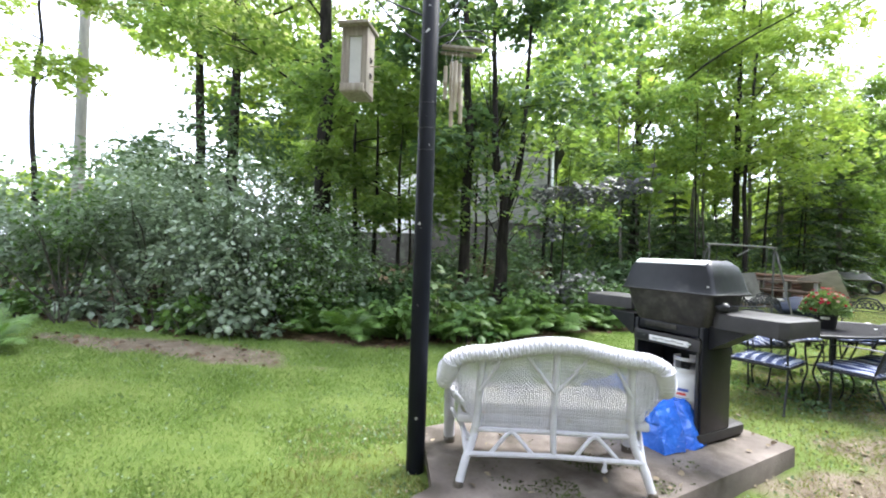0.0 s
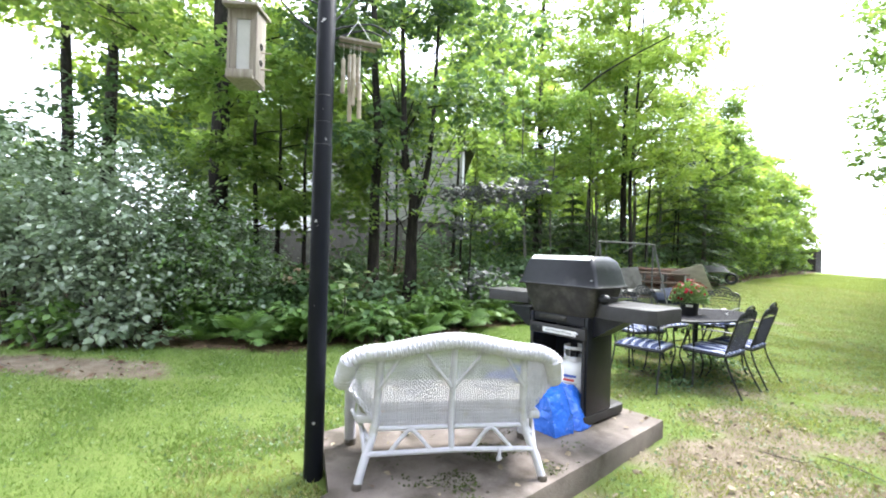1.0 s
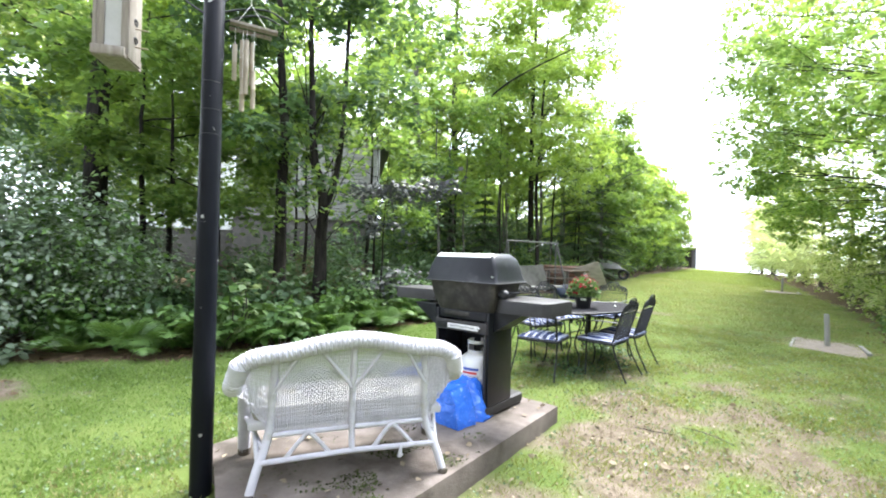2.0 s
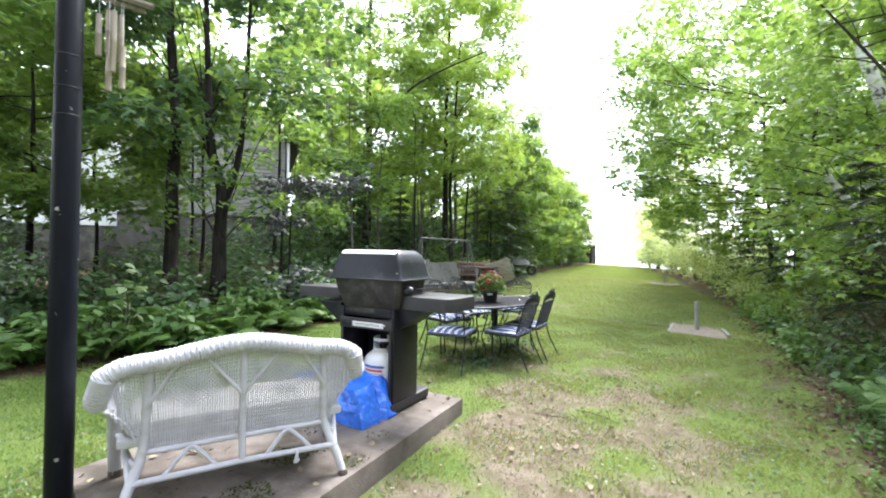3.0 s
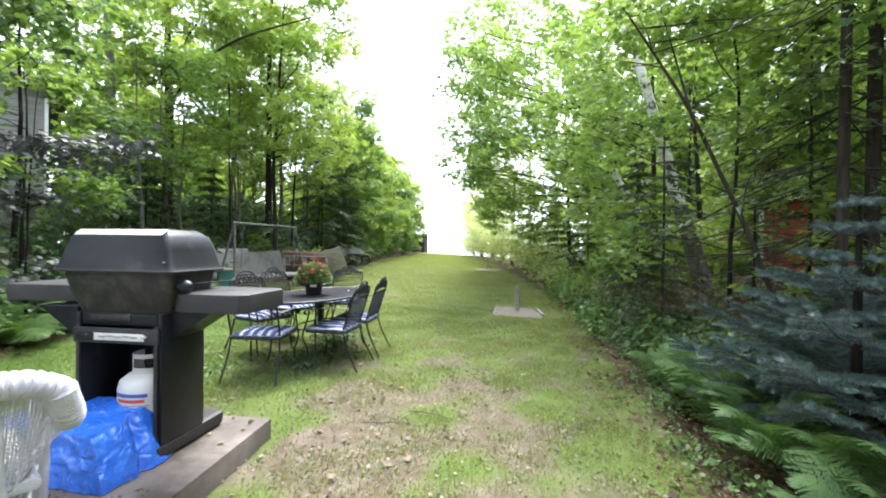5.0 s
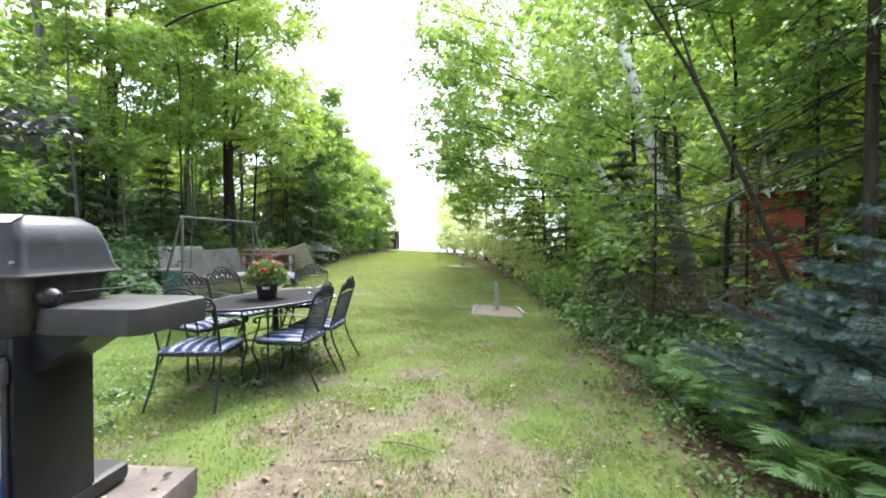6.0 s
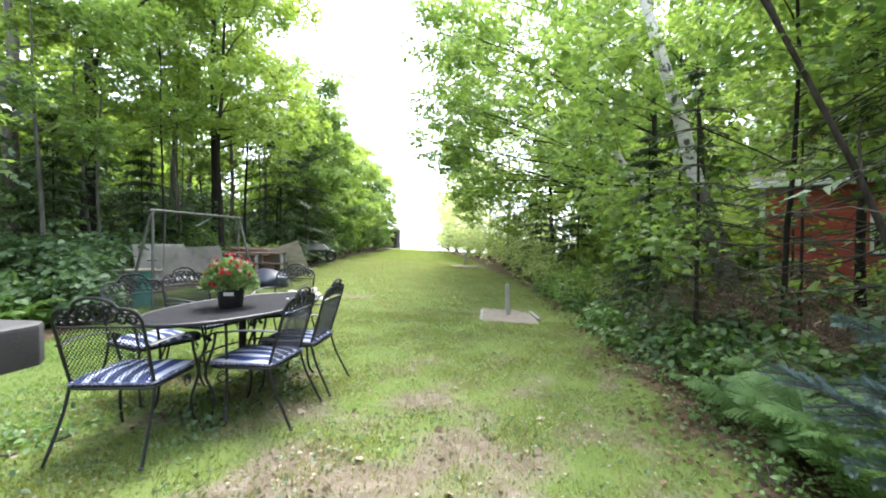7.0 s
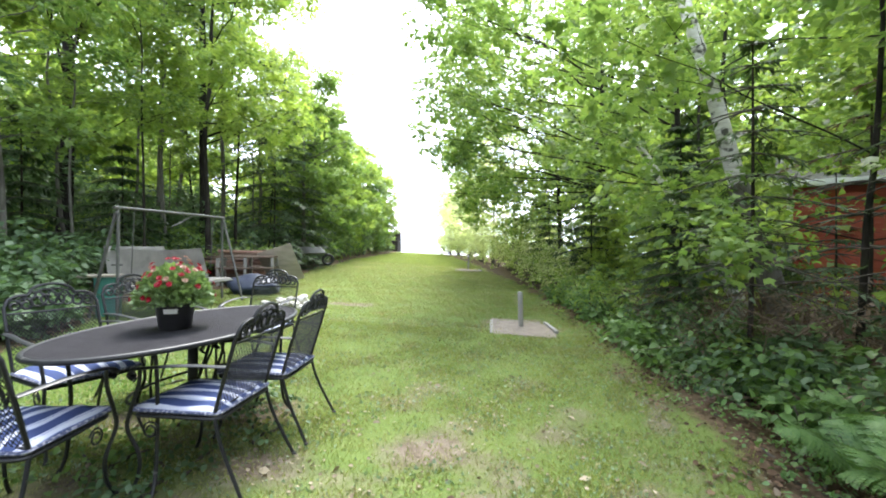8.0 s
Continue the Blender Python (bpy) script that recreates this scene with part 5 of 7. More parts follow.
# ---- blue spruce beside the ferns ----
def spruce(base, height, width, seed):
    rng = np.random.default_rng(seed)
    ob = thing("blue_spruce", (*base, gz(*base)), "young blue spruce with blue-grey needled branches", "tree")
    part("trunk", tube(bmesh.new(), [(0, 0, -0.05), (0, 0, height)], [0.05, 0.012], 8), M_BARK, ob)
    lb, sets = bmesh.new(), []

    def needles(a, b, n, ln):
        a, b = np.array(a), np.array(b)
        s = rng.random((n, 1))
        d = unit(b - a)
        r = unit(rng.normal(size=(n, 3)))
        ax = d * 0.75 + unit(r - d * (r @ d)[:, None])
        sets.append((a + (b - a) * s, ax, r, ln * (0.7 + 0.5 * rng.random(n))))
    tiers = 9
    for i in range(tiers):
        f = i / (tiers - 1)
        z = 0.25 + (height - 0.35) * f
        for j in range(9 - i // 2):
            a = 2 * math.pi * (j + rng.random() * 0.6) / (9 - i // 2) + i * 0.7
            L = (width * (1 - f) + 0.12) * rng.uniform(0.8, 1.15)
            d = np.array((math.cos(a), math.sin(a), rng.uniform(0.12, 0.45)))
            p0, p1 = np.array((0, 0, z)), np.array((0, 0, z)) + d * L
            tube(lb, [Vector(p0), Vector((p0 + p1) / 2 + np.array((0, 0, -0.03 * L))), Vector(p1)], [0.008, 0.006, 0.004], 5)
            needles(p0 + (p1 - p0) * 0.15, p1, int(850 * L), 0.034)
            k = int(11 * L) + 3
            for q in range(k):
                s = 0.25 + 0.7 * (q + rng.random()) / k
                o = p0 + (p1 - p0) * s
                sg = 1 if q % 2 else -1
                dd = unit(np.array((d[0] * 0.8 - sg * d[1], d[1] * 0.8 + sg * d[0], rng.uniform(-0.1, 0.25))))
                l2 = 0.34 * L * (1.15 - s) + 0.06
                e = o + dd * l2
                tube(lb, [Vector(o), Vector(e)], [0.006, 0.003], 4)
                needles(o, e, int(700 * l2) + 14, 0.034)
    tagged(part("bough_mass", lb, M_TWIG, ob), kind="stuff")
    c = joined(sets)
    part("needles", leaf_mesh("needles", NEEDLE, *c, M_SPRUCE), None, ob)


spruce((2.72, 4.95), 2.0, 1.15, 7)


# ---- dead twigs under the trees ----
M_BRUSH = material("dead_twig_bark", [(0.10, 0.07, 0.05), (0.20, 0.145, 0.105)], 0.9, scale=20)
def brushwood(base, n, seed, size=1.2):
    rng = np.random.default_rng(seed)
    ob = thing("dead_brush", (*base, gz(*base)), "tangle of dead brown branches under the trees", "brush", "dead brush")
    sets = []
    for i in range(n):
        a = rng.uniform(0, 2 * math.pi)
        o = Vector((rng.uniform(-0.5, 0.5), rng.uniform(-0.5, 0.5), rng.uniform(0.0, 0.35)))
        e = o + Vector((math.cos(a), math.sin(a), rng.uniform(0.0, 0.75))) * size * rng.uniform(0.5, 1)
        lp = limb_path(rng, o, e, 0.1, 5, 0.08)
        b = bmesh.new()
        tube(b, lp, [0.012, 0.010, 0.008, 0.006, 0.003], 5)
        for j in (1, 2, 3):
            tube(b, limb_path(rng, lp[j], lp[j] + Vector(rng.normal(size=3)) * 0.28, 0, 4), [0.005, 0.004, 0.003, 0.002], 4)
        part("branch", b, M_BRUSH, ob)
        sets.append(sprays(rng, tuple(lp[3]), (0.3, 0.3, 0.15), 10, 12, 0.3, 0.045))
    part("dead_leaves", leaf_mesh("dead_leaves", SPRIG, *joined(sets), M_DEAD), None, ob)


for i, (x, y) in enumerate(((3.0, 7.7), (3.4, 8.9), (3.1, 10.0), (3.9, 7.4), (3.7, 9.9), (4.3, 8.5), (4.7, 9.2), (3.6, 8.2), (-7.0, 4.3), (-7.6, 6.0))):
    brushwood((x, y), 18, 400 + i, 1.35)


# ---- fallen leaves and sticks ----
def fallen(seed, n, x0, x1, y0, y1, size, ok_fn, lift=0.004, mat=None):
    rng = np.random.default_rng(seed)
    x, y = rng.uniform(x0, x1, n), rng.uniform(y0, y1, n)
    ok = ok_fn(x, y, rng.random(n))
    x, y = x[ok], y[ok]
    pos = np.stack([x, y, ground_z(x, y) + lift + 0.012 * rng.random(len(x))], 1)
    ax = rng.normal(size=(len(x), 3)) * np.array((1, 1, 0.12))
    nm = np.array((0, 0, 1.0)) + 0.5 * rng.normal(size=(len(x), 3))
    return leaf_mesh("fallen_leaves", BROAD, pos, ax, nm, size * (0.5 + rng.random(len(x))), mat or M_DRY)


tagged(new("fallen_leaves", fallen(1, 16000, -3.6, 1.8, 1.5, 9.8, 0.022, lambda x, y, r: r < 0.05 + 0.75 * bare(x, y) ** 1.3)), "dry tan fallen leaves on worn soil", "leaves", kind="stuff")
tagged(new("fallen_leaves", fallen(4, 520, -3.6, 1.7, 1.5, 9.8, 0.052, lambda x, y, r: r < 0.06 + 0.6 * bare(x, y))), "curled pale fallen leaves on the lawn", "leaves", kind="stuff")
tagged(new("fallen_leaves", fallen(2, 26000, 1.0, 4.5, 2.0, 14.0, 0.038, lambda x, y, r: r < 0.9 * woods(x, y) ** 0.6, mat=M_LITTER)), "brown leaf litter under ferns", "leaves", kind="stuff")
tagged(new("fallen_leaves", fallen(3, 5000, -9.5, -4.5, -2.5, 9.0, 0.06, lambda x, y, r: r < 0.9 * woods(x, y) + 0.6 * (bare(x, y) > 0.5), mat=M_LITTER)), "brown leaf litter under shrubs", "leaves", kind="stuff")
on_slab = fallen(7, 900, -2.85, -1.46, 1.9, 4.4, 0.035, lambda x, y, r: r < 0.05 + 0.16 * (wobble(x, y, 2.2, 6) > 0.2))
slab_co = np.empty(len(on_slab.vertices) * 3, np.float32)
on_slab.vertices.foreach_get("co", slab_co)
slab_co = slab_co.reshape(-1, 3)
slab_co[:, 2] += 0.1725 - ground_z(slab_co[:, 0], slab_co[:, 1])
on_slab.vertices.foreach_set("co", slab_co.ravel())
tagged(new("fallen_leaves", on_slab), "dry leaves and debris lying on the concrete slab", "leaves", kind="stuff")
RM = np.random.default_rng(77)
mx, my = RM.normal(-1.72, 0.26, 5000), RM.normal(2.75, 0.34, 5000)
ok_m = (mx < -1.47) & (mx > -2.7) & (my > 1.95) & (my < 3.5) & (wobble(mx, my, 6.0, 3.0) > 0.12)
mx, my = mx[ok_m], my[ok_m]
moss = leaf_mesh("moss", TRI, np.stack([mx, my, np.full(len(mx), 0.170)], 1), RM.normal(size=(len(mx), 3)) * np.array((1, 1, 0.3)) + np.array((0, 0, 0.45)), np.array((0, 0, 1.0)) + 0.4 * RM.normal(size=(len(mx), 3)), 0.012 + 0.014 * RM.random(len(mx)), M_MOSS)
tagged(new("moss", moss), "dark green moss and dirt on the slab under the loveseat", "moss", kind="stuff")
for i, (x, y, a, L) in enumerate(((-0.45, 5.1, 160, 0.5), (-0.2, 3.9, 95, 0.28), (0.9, 5.2, 40, 0.35), (-0.75, 4.9, 20, 0.35), (-6.2, 0.3, 30, 0.5))):
    rs = np.random.default_rng(i)
    d = Vector((math.cos(radians(a)), math.sin(radians(a)), 0.02))
    st = new("stick", None)
    st.matrix_basis = pose(x, y, gz(x, y) + 0.008)
    tagged(st, "thin dry stick lying on the grass", "stick", "sticks")
    part("twig", tube(bmesh.new(), limb_path(rs, -d * L / 2, d * L / 2, 0.05, 6, 0.1), [0.003, 0.004, 0.004, 0.004, 0.003, 0.002], 5), M_TWIG, st)


# ---- patio things ----
M_BLACK = material("black_iron_paint", [(0.006, 0.007, 0.009), (0.012, 0.013, 0.016)], 0.45, spec=0.35, scale=12, bump=0.1, spots=((0.10, 0.10, 0.10), 0.68, 0.74, 30.0))
M_POLE = material("scuffed_black_pole", [(0.005, 0.006, 0.009), (0.011, 0.012, 0.016)], 0.4, spec=0.10, scale=6, bump=0.15, bump_scale=50, stretch=(1, 1, 0.25), spots=((0.40, 0.40, 0.40), 0.70, 0.73, 16.0))
M_WICKER = material("white_painted_wicker", [(0.47, 0.47, 0.53), (0.56, 0.555, 0.62), (0.63, 0.625, 0.69)], 0.6, scale=10, bump=0.6, bump_scale=150, spots=((0.42, 0.40, 0.36), 0.62, 0.78, 9.0))
M_WEAVE = M_WICKER
M_FOOT = material("worn_foot", [(0.06, 0.05, 0.045), (0.14, 0.12, 0.10)], 0.8)
M_CUSHION_PALE = material("pale_floral_cushion", [(0.30, 0.29, 0.28), (0.38, 0.36, 0.34)], 0.9, scale=12, bump=0.3, spots=((0.62, 0.42, 0.36), 0.66, 0.7, 11.0))
M_GRILL = material("black_grill_enamel", [(0.008, 0.009, 0.012), (0.015, 0.016, 0.021)], 0.36, spec=0.28, scale=7, bump=0.10, bump_scale=90, spots=((0.05, 0.05, 0.054), 0.6, 0.8, 5.0))
M_SHELF = material("grey_plastic_shelf", [(0.017, 0.016, 0.018), (0.036, 0.034, 0.035)], 0.55, spec=0.5, scale=9, bump=0.2, bump_scale=200)
M_CAST = material("burnt_cast_metal", [(0.010, 0.010, 0.010), (0.03, 0.028, 0.026), (0.07, 0.065, 0.06)], 0.6, metal=0.2, scale=11, bump=0.3)
M_STEEL = material("dull_steel", [(0.45, 0.46, 0.47), (0.6, 0.6, 0.6)], 0.35, metal=0.9, scale=14, bump=0.1)
M_PLATE = material("pale_plate_and_glint", [(0.62, 0.63, 0.64), (0.74, 0.74, 0.74)], 0.4, metal=0.2, scale=14, bump=0.1)
M_GALV = material("dull_galvanised_tube", [(0.075, 0.075, 0.072), (0.15, 0.148, 0.14)], 0.6, metal=0.4, scale=9, bump=0.15, spots=((0.30, 0.20, 0.13), 0.66, 0.8, 8.0))
M_TANK = material("white_tank_paint", [(0.60, 0.61, 0.62), (0.68, 0.68, 0.68)], 0.35, scale=6, bump=0.05, spots=((0.45, 0.40, 0.36), 0.68, 0.8, 9.0))
M_REDINK = material("red_print", [(0.55, 0.06, 0.05), (0.62, 0.09, 0.07)], 0.6)
M_BLUEINK = material("blue_print", [(0.05, 0.09, 0.35), (0.07, 0.12, 0.40)], 0.6)
M_GREYINK = material("grey_print", [(0.25, 0.25, 0.26), (0.32, 0.32, 0.33)], 0.6)
M_SLAB = material("stained_concrete", [(0.09, 0.073, 0.064), (0.148, 0.123, 0.109), (0.215, 0.183, 0.166)], 0.9, scale=3.0, detail=9, bump=0.5, bump_scale=90, spots=((0.055, 0.044, 0.034), 0.48, 0.66, 3.4))
M_CEDAR = material("weathered_cedar", [(0.18, 0.15, 0.12), (0.26, 0.228, 0.19), (0.33, 0.30, 0.26)], 0.85, scale=6, bump=0.4, bump_scale=60, stretch=(6, 6, 0.6))
M_BAMBOO = material("pale_bamboo", [(0.30, 0.25, 0.185), (0.40, 0.345, 0.27)], 0.6, scale=8, bump=0.2, stretch=(5, 5, 0.7))
M_POST = material("grey_weathered_post", [(0.17, 0.165, 0.15), (0.28, 0.27, 0.255)], 0.85, scale=6, bump=0.4, stretch=(5, 5, 0.5))
M_CLEAR = material("clouded_seed_window", [(0.40, 0.40, 0.38), (0.50, 0.50, 0.48)], 0.12, scale=6)
M_POT = material("black_plastic_pot", [(0.012, 0.012, 0.014), (0.02, 0.02, 0.022)], 0.4)
M_LABEL = material("white_paper_label", [(0.78, 0.78, 0.77), (0.84, 0.84, 0.83)], 0.6)
M_PETAL = leaf_material("red_petal", (0.20, 0.005, 0.016), (0.36, 0.012, 0.034), (1.3, 0.6, 0.6), thin=0.25)
M_PINKPETAL = leaf_material("faded_petal", (0.30, 0.17, 0.13), (0.46, 0.33, 0.25), (1.2, 0.9, 0.8), thin=0.25)
M_MUM = leaf_material("flower_leaf", (0.09, 0.15, 0.06), (0.19, 0.27, 0.12), (1.5, 1.6, 0.8), thin=0.25)
M_PLY = material("weathered_plywood", [(0.20, 0.175, 0.14), (0.27, 0.24, 0.195), (0.33, 0.295, 0.245)], 0.85, scale=3, bump=0.25, stretch=(1, 6, 1))
M_WOOD = material("split_firewood", [(0.07, 0.048, 0.036), (0.125, 0.086, 0.063), (0.20, 0.15, 0.115)], 0.9, scale=6, bump=0.4, stretch=(1, 5, 5))
M_LOG = material("reddish_log_bark", [(0.13, 0.07, 0.05), (0.22, 0.125, 0.09), (0.30, 0.20, 0.15)], 0.9, scale=5, bump=0.6, stretch=(1, 5, 5))
M_GREEN = material("faded_green_plastic", [(0.03, 0.15, 0.13), (0.05, 0.20, 0.17)], 0.5, scale=5)
M_STONE = material("pale_stone", [(0.38, 0.36, 0.33), (0.54, 0.52, 0.49), (0.62, 0.60, 0.57)], 0.85, scale=7, bump=0.5)
M_CLOTH = material("faded_grey_swing_cloth", [(0.17, 0.163, 0.148), (0.25, 0.24, 0.22)], 0.9, scale=4, bump=0.3, bump_scale=200, spots=((0.12, 0.115, 0.10), 0.55, 0.72, 3.0))
M_DENIM = material("dark_blue_tarpaulin", [(0.014, 0.019, 0.042), (0.026, 0.034, 0.068)], 0.5, scale=5, bump=0.5, bump_scale=14)


def stripe_material():
    """Navy cloth with white woven stripes running front to back."""
    m = bpy.data.materials.new("navy_and_white_stripes")
    m.use_nodes = True
    t = m.node_tree
    p = t.nodes["Principled BSDF"]
    p.inputs["Roughness"].default_value, p.inputs["Specular IOR Level"].default_value = 0.85, 0.2
    tc = t.nodes.new("ShaderNodeTexCoord")
    sx = t.nodes.new("ShaderNodeSeparateXYZ")
    t.links.new(tc.outputs["Object"], sx.inputs[0])
    nz = t.nodes.new("ShaderNodeTexNoise")
    nz.inputs["Scale"].default_value = 9
    t.links.new(tc.outputs["Object"], nz.inputs["Vector"])
    a = t.nodes.new("ShaderNodeMath")
    a.operation = "MULTIPLY_ADD"
    t.links.new(nz.outputs["Fac"], a.inputs[0])
    a.inputs[1].default_value = 0.012
    t.links.new(sx.outputs[0], a.inputs[2])
    b = t.nodes.new("ShaderNodeMath")
    b.operation = "MULTIPLY_ADD"
    t.links.new(a.outputs[0], b.inputs[0])
    b.inputs[1].default_value, b.inputs[2].default_value = 1 / 0.088, 10.2
    f = t.nodes.new("ShaderNodeMath")
    f.operation = "FRACT"
    t.links.new(b.outputs[0], f.inputs[0])
    rp = t.nodes.new("ShaderNodeValToRGB")
    rp.color_ramp.interpolation = "CONSTANT"
    e = rp.color_ramp.elements
    navy, white = (0.038, 0.058, 0.15, 1), (0.47, 0.50, 0.58, 1)
    e[0].position, e[0].color = 0.0, navy
    e[1].position, e[1].color = 0.50, white
    for pos, c in ((0.58, (0.16, 0.19, 0.34, 1)), (0.62, white), (0.88, (0.16, 0.19, 0.34, 1)), (0.93, navy)):
        e.new(pos).color = c
    t.links.new(f.outputs[0], rp.inputs[0])
    fade = t.nodes.new("ShaderNodeMix")
    fade.data_type, fade.blend_type = "RGBA", "MULTIPLY"
    fade.inputs[0].default_value = 0.5
    g = t.nodes.new("ShaderNodeTexNoise")
    g.inputs["Scale"].default_value, g.inputs["Detail"].default_value = 240, 2
    t.links.new(tc.outputs["Object"], g.inputs["Vector"])
    gr = t.nodes.new("ShaderNodeValToRGB")
    gr.color_ramp.elements[0].position, gr.color_ramp.elements[0].color = 0.3, (0.5, 0.5, 0.5, 1)
    t.links.new(g.outputs["Fac"], gr.inputs[0])
    t.links.new(rp.outputs[0], fade.inputs[6])
    t.links.new(gr.outputs[0], fade.inputs[7])
    t.links.new(fade.outputs[2], p.inputs["Base Color"])
    bp = t.nodes.new("ShaderNodeBump")
    bp.inputs["Strength"].default_value, bp.inputs["Distance"].default_value = 0.3, 0.004
    t.links.new(g.outputs["Fac"], bp.inputs["Height"])
    t.links.new(bp.outputs[0], p.inputs["Normal"])
    return m


M_STRIPE = stripe_material()
M_EDGING = material("speckled_cushion_edge", [(0.02, 0.03, 0.08), (0.07, 0.08, 0.14), (0.42, 0.42, 0.46)], 0.9, scale=60, detail=2)

SLAB_Z = 0.172
slab = bmesh.new()
slab_mesh(slab, [(-1.44, 1.55), (-1.445, 4.43), (-2.86, 4.47), (-2.88, 2.10), (-2.56, 2.055), (-2.13, 1.87), (-2.05, 1.55)], -0.03, SLAB_Z, 0.008)
tagged(part("patio_slab", slab, M_SLAB), "stained grey-brown concrete patio slab with a raised edge", "slab", kind="structure")


def pole_and_hooks():
    z = gz(-2.54, 1.965)
    p = thing("pole", (-2.54, 1.965, z), "scuffed black metal pole standing at the patio's edge", "pole")
    part("shaft", lathe(bmesh.new(), [(0.059, -0.05), (0.059, 0.9), (0.058, 0.91), (0.058, 2.05), (0.0565, 2.06), (0.0565, 3.35), (0.04, 3.38), (0.0, 3.38)], 28), M_POLE, p)
    for zz in (2.36, 2.2, 2.06):
        part("band", lathe(bmesh.new(), [(0.0575, zz - 0.002), (0.0590, zz), (0.0575, zz + 0.002)], 28), M_BLACK, p)
    hooks = (((-0.05, 0.03, 2.80), (-0.02, 0.16, 2.87), (0.06, 0.30, 2.90), (0.13, 0.40, 2.84)),
             ((-0.05, 0.04, 2.74), (0.0, 0.18, 2.83), (0.04, 0.28, 2.86), (0.10, 0.36, 2.82)),
             ((0.03, 0.04, 2.84), (0.03, 0.10, 2.92), (0.02, 0.18, 3.05), (0.0, 0.26, 3.22)),
             ((-0.03, -0.04, 2.94), (-0.14, -0.20, 3.02), (-0.24, -0.36, 3.10), (-0.27, -0.42, 3.04)),
             ((-0.03, -0.04, 2.76), (-0.16, -0.14, 2.88), (-0.22, -0.30, 3.06), (-0.25, -0.38, 3.12)))
    for h in hooks:
        part("hook", tube(bmesh.new(), smooth_path(h, 5), 0.006, 6), M_BLACK, p)


def bird_feeder():
    f = thing("bird_feeder", (-2.80, 1.575, 2.46), "weathered wooden bird feeder with a clear seed window", "bird feeder", yaw=52)
    part("floor", box(bmesh.new(), (0, 0, 0.012), (0.155, 0.20, 0.024), 0.003), M_CEDAR, f)
    part("tray_lip", box(bmesh.new(), (0, -0.10, 0.03), (0.155, 0.014, 0.05), 0.002), M_CEDAR, f)
    part("tray_lip", box(bmesh.new(), (0, 0.10, 0.03), (0.155, 0.014, 0.05), 0.002), M_CEDAR, f)
    for x in (-0.078, 0.078):
        part("side", box(bmesh.new(), (x, 0, 0.22), (0.016, 0.15, 0.42), 0.002), M_CEDAR, f)
    part("seed_window", box(bmesh.new(), (0.004, -0.055, 0.22), (0.080, 0.004, 0.34), 0), M_CLEAR, f, "clouded clear plastic window")
    for x, w in ((-0.053, 0.034), (0.057, 0.026)):
        part("jamb", box(bmesh.new(), (x, -0.060, 0.215), (w, 0.016, 0.37), 0.002), M_CEDAR, f)
    for z in (0.10, 0.20):
        part("peg", tube(bmesh.new(), [(0.08, 0.0, z), (0.15, 0.0, z - 0.004)], 0.004, 6), M_BAMBOO, f)
        part("entry_ring", tube(bmesh.new(), [(0.087, 0.016 * math.cos(a), z + 0.035 + 0.016 * math.sin(a)) for a in [2 * math.pi * k / 12 for k in range(12)]], 0.005, 5, True), M_BLACK, f)
    part("seed_window", box(bmesh.new(), (0, 0.055, 0.22), (0.138, 0.004, 0.36), 0), M_CLEAR, f)
    part("header", box(bmesh.new(), (0, -0.062, 0.40), (0.142, 0.014, 0.06), 0.002), M_CEDAR, f)
    part("roof", box(bmesh.new(), (0, 0, 0.445), (0.20, 0.25, 0.02), 0.003, Matrix.Rotation(radians(5), 4, "X")), M_CEDAR, f)
    part("hanger", tube(bmesh.new(), [(0, 0, 0.45), (0.0, 0.0, 0.60)], 0.002, 5), M_STEEL, f)


def wind_chime():
    c = thing("wind_chime", (-2.51, 2.17, 2.28), "bamboo wind chime hanging from a hook", "wind chime", yaw=62)
    part("top_slat", box(bmesh.new(), (0.02, 0, 0.545), (0.27, 0.045, 0.018), 0.003, Matrix.Rotation(radians(3), 4, "Y")), M_CEDAR, c)
    part("top_slat", box(bmesh.new(), (0.0, 0.03, 0.518), (0.24, 0.03, 0.016), 0.003, Matrix.Rotation(radians(3), 4, "Y")), M_CEDAR, c)
    for x, y, z0, z1 in ((-0.085, 0.0, 0.20, 0.42), (-0.045, 0.02, 0.23, 0.46), (-0.02, -0.02, 0.12, 0.45), (0.01, 0.015, 0.19, 0.45), (0.02, -0.015, 0.04, 0.27), (-0.04, 0.0, 0.02, 0.22)):
        b = bmesh.new()
        lathe(b, [(0.010, z0), (0.014, z0 + 0.001), (0.014, z0 + 0.5 * (z1 - z0)), (0.0155, z0 + 0.51 * (z1 - z0)), (0.014, z0 + 0.53 * (z1 - z0)), (0.0135, z1), (0.010, z1)], 10, (x, y, 0))
        part("chime_tube", b, M_BAMBOO, c)
        part("cord", tube(bmesh.new(), [(x, y, z1), (x, y, 0.52)], 0.0012, 4), M_LABEL, c)
    for x in (-0.08, 0.09):
        part("cord", tube(bmesh.new(), [(x, 0, 0.55), (0.0, 0, 0.68), (0, 0, 0.74)], 0.0018, 4), M_LABEL, c)


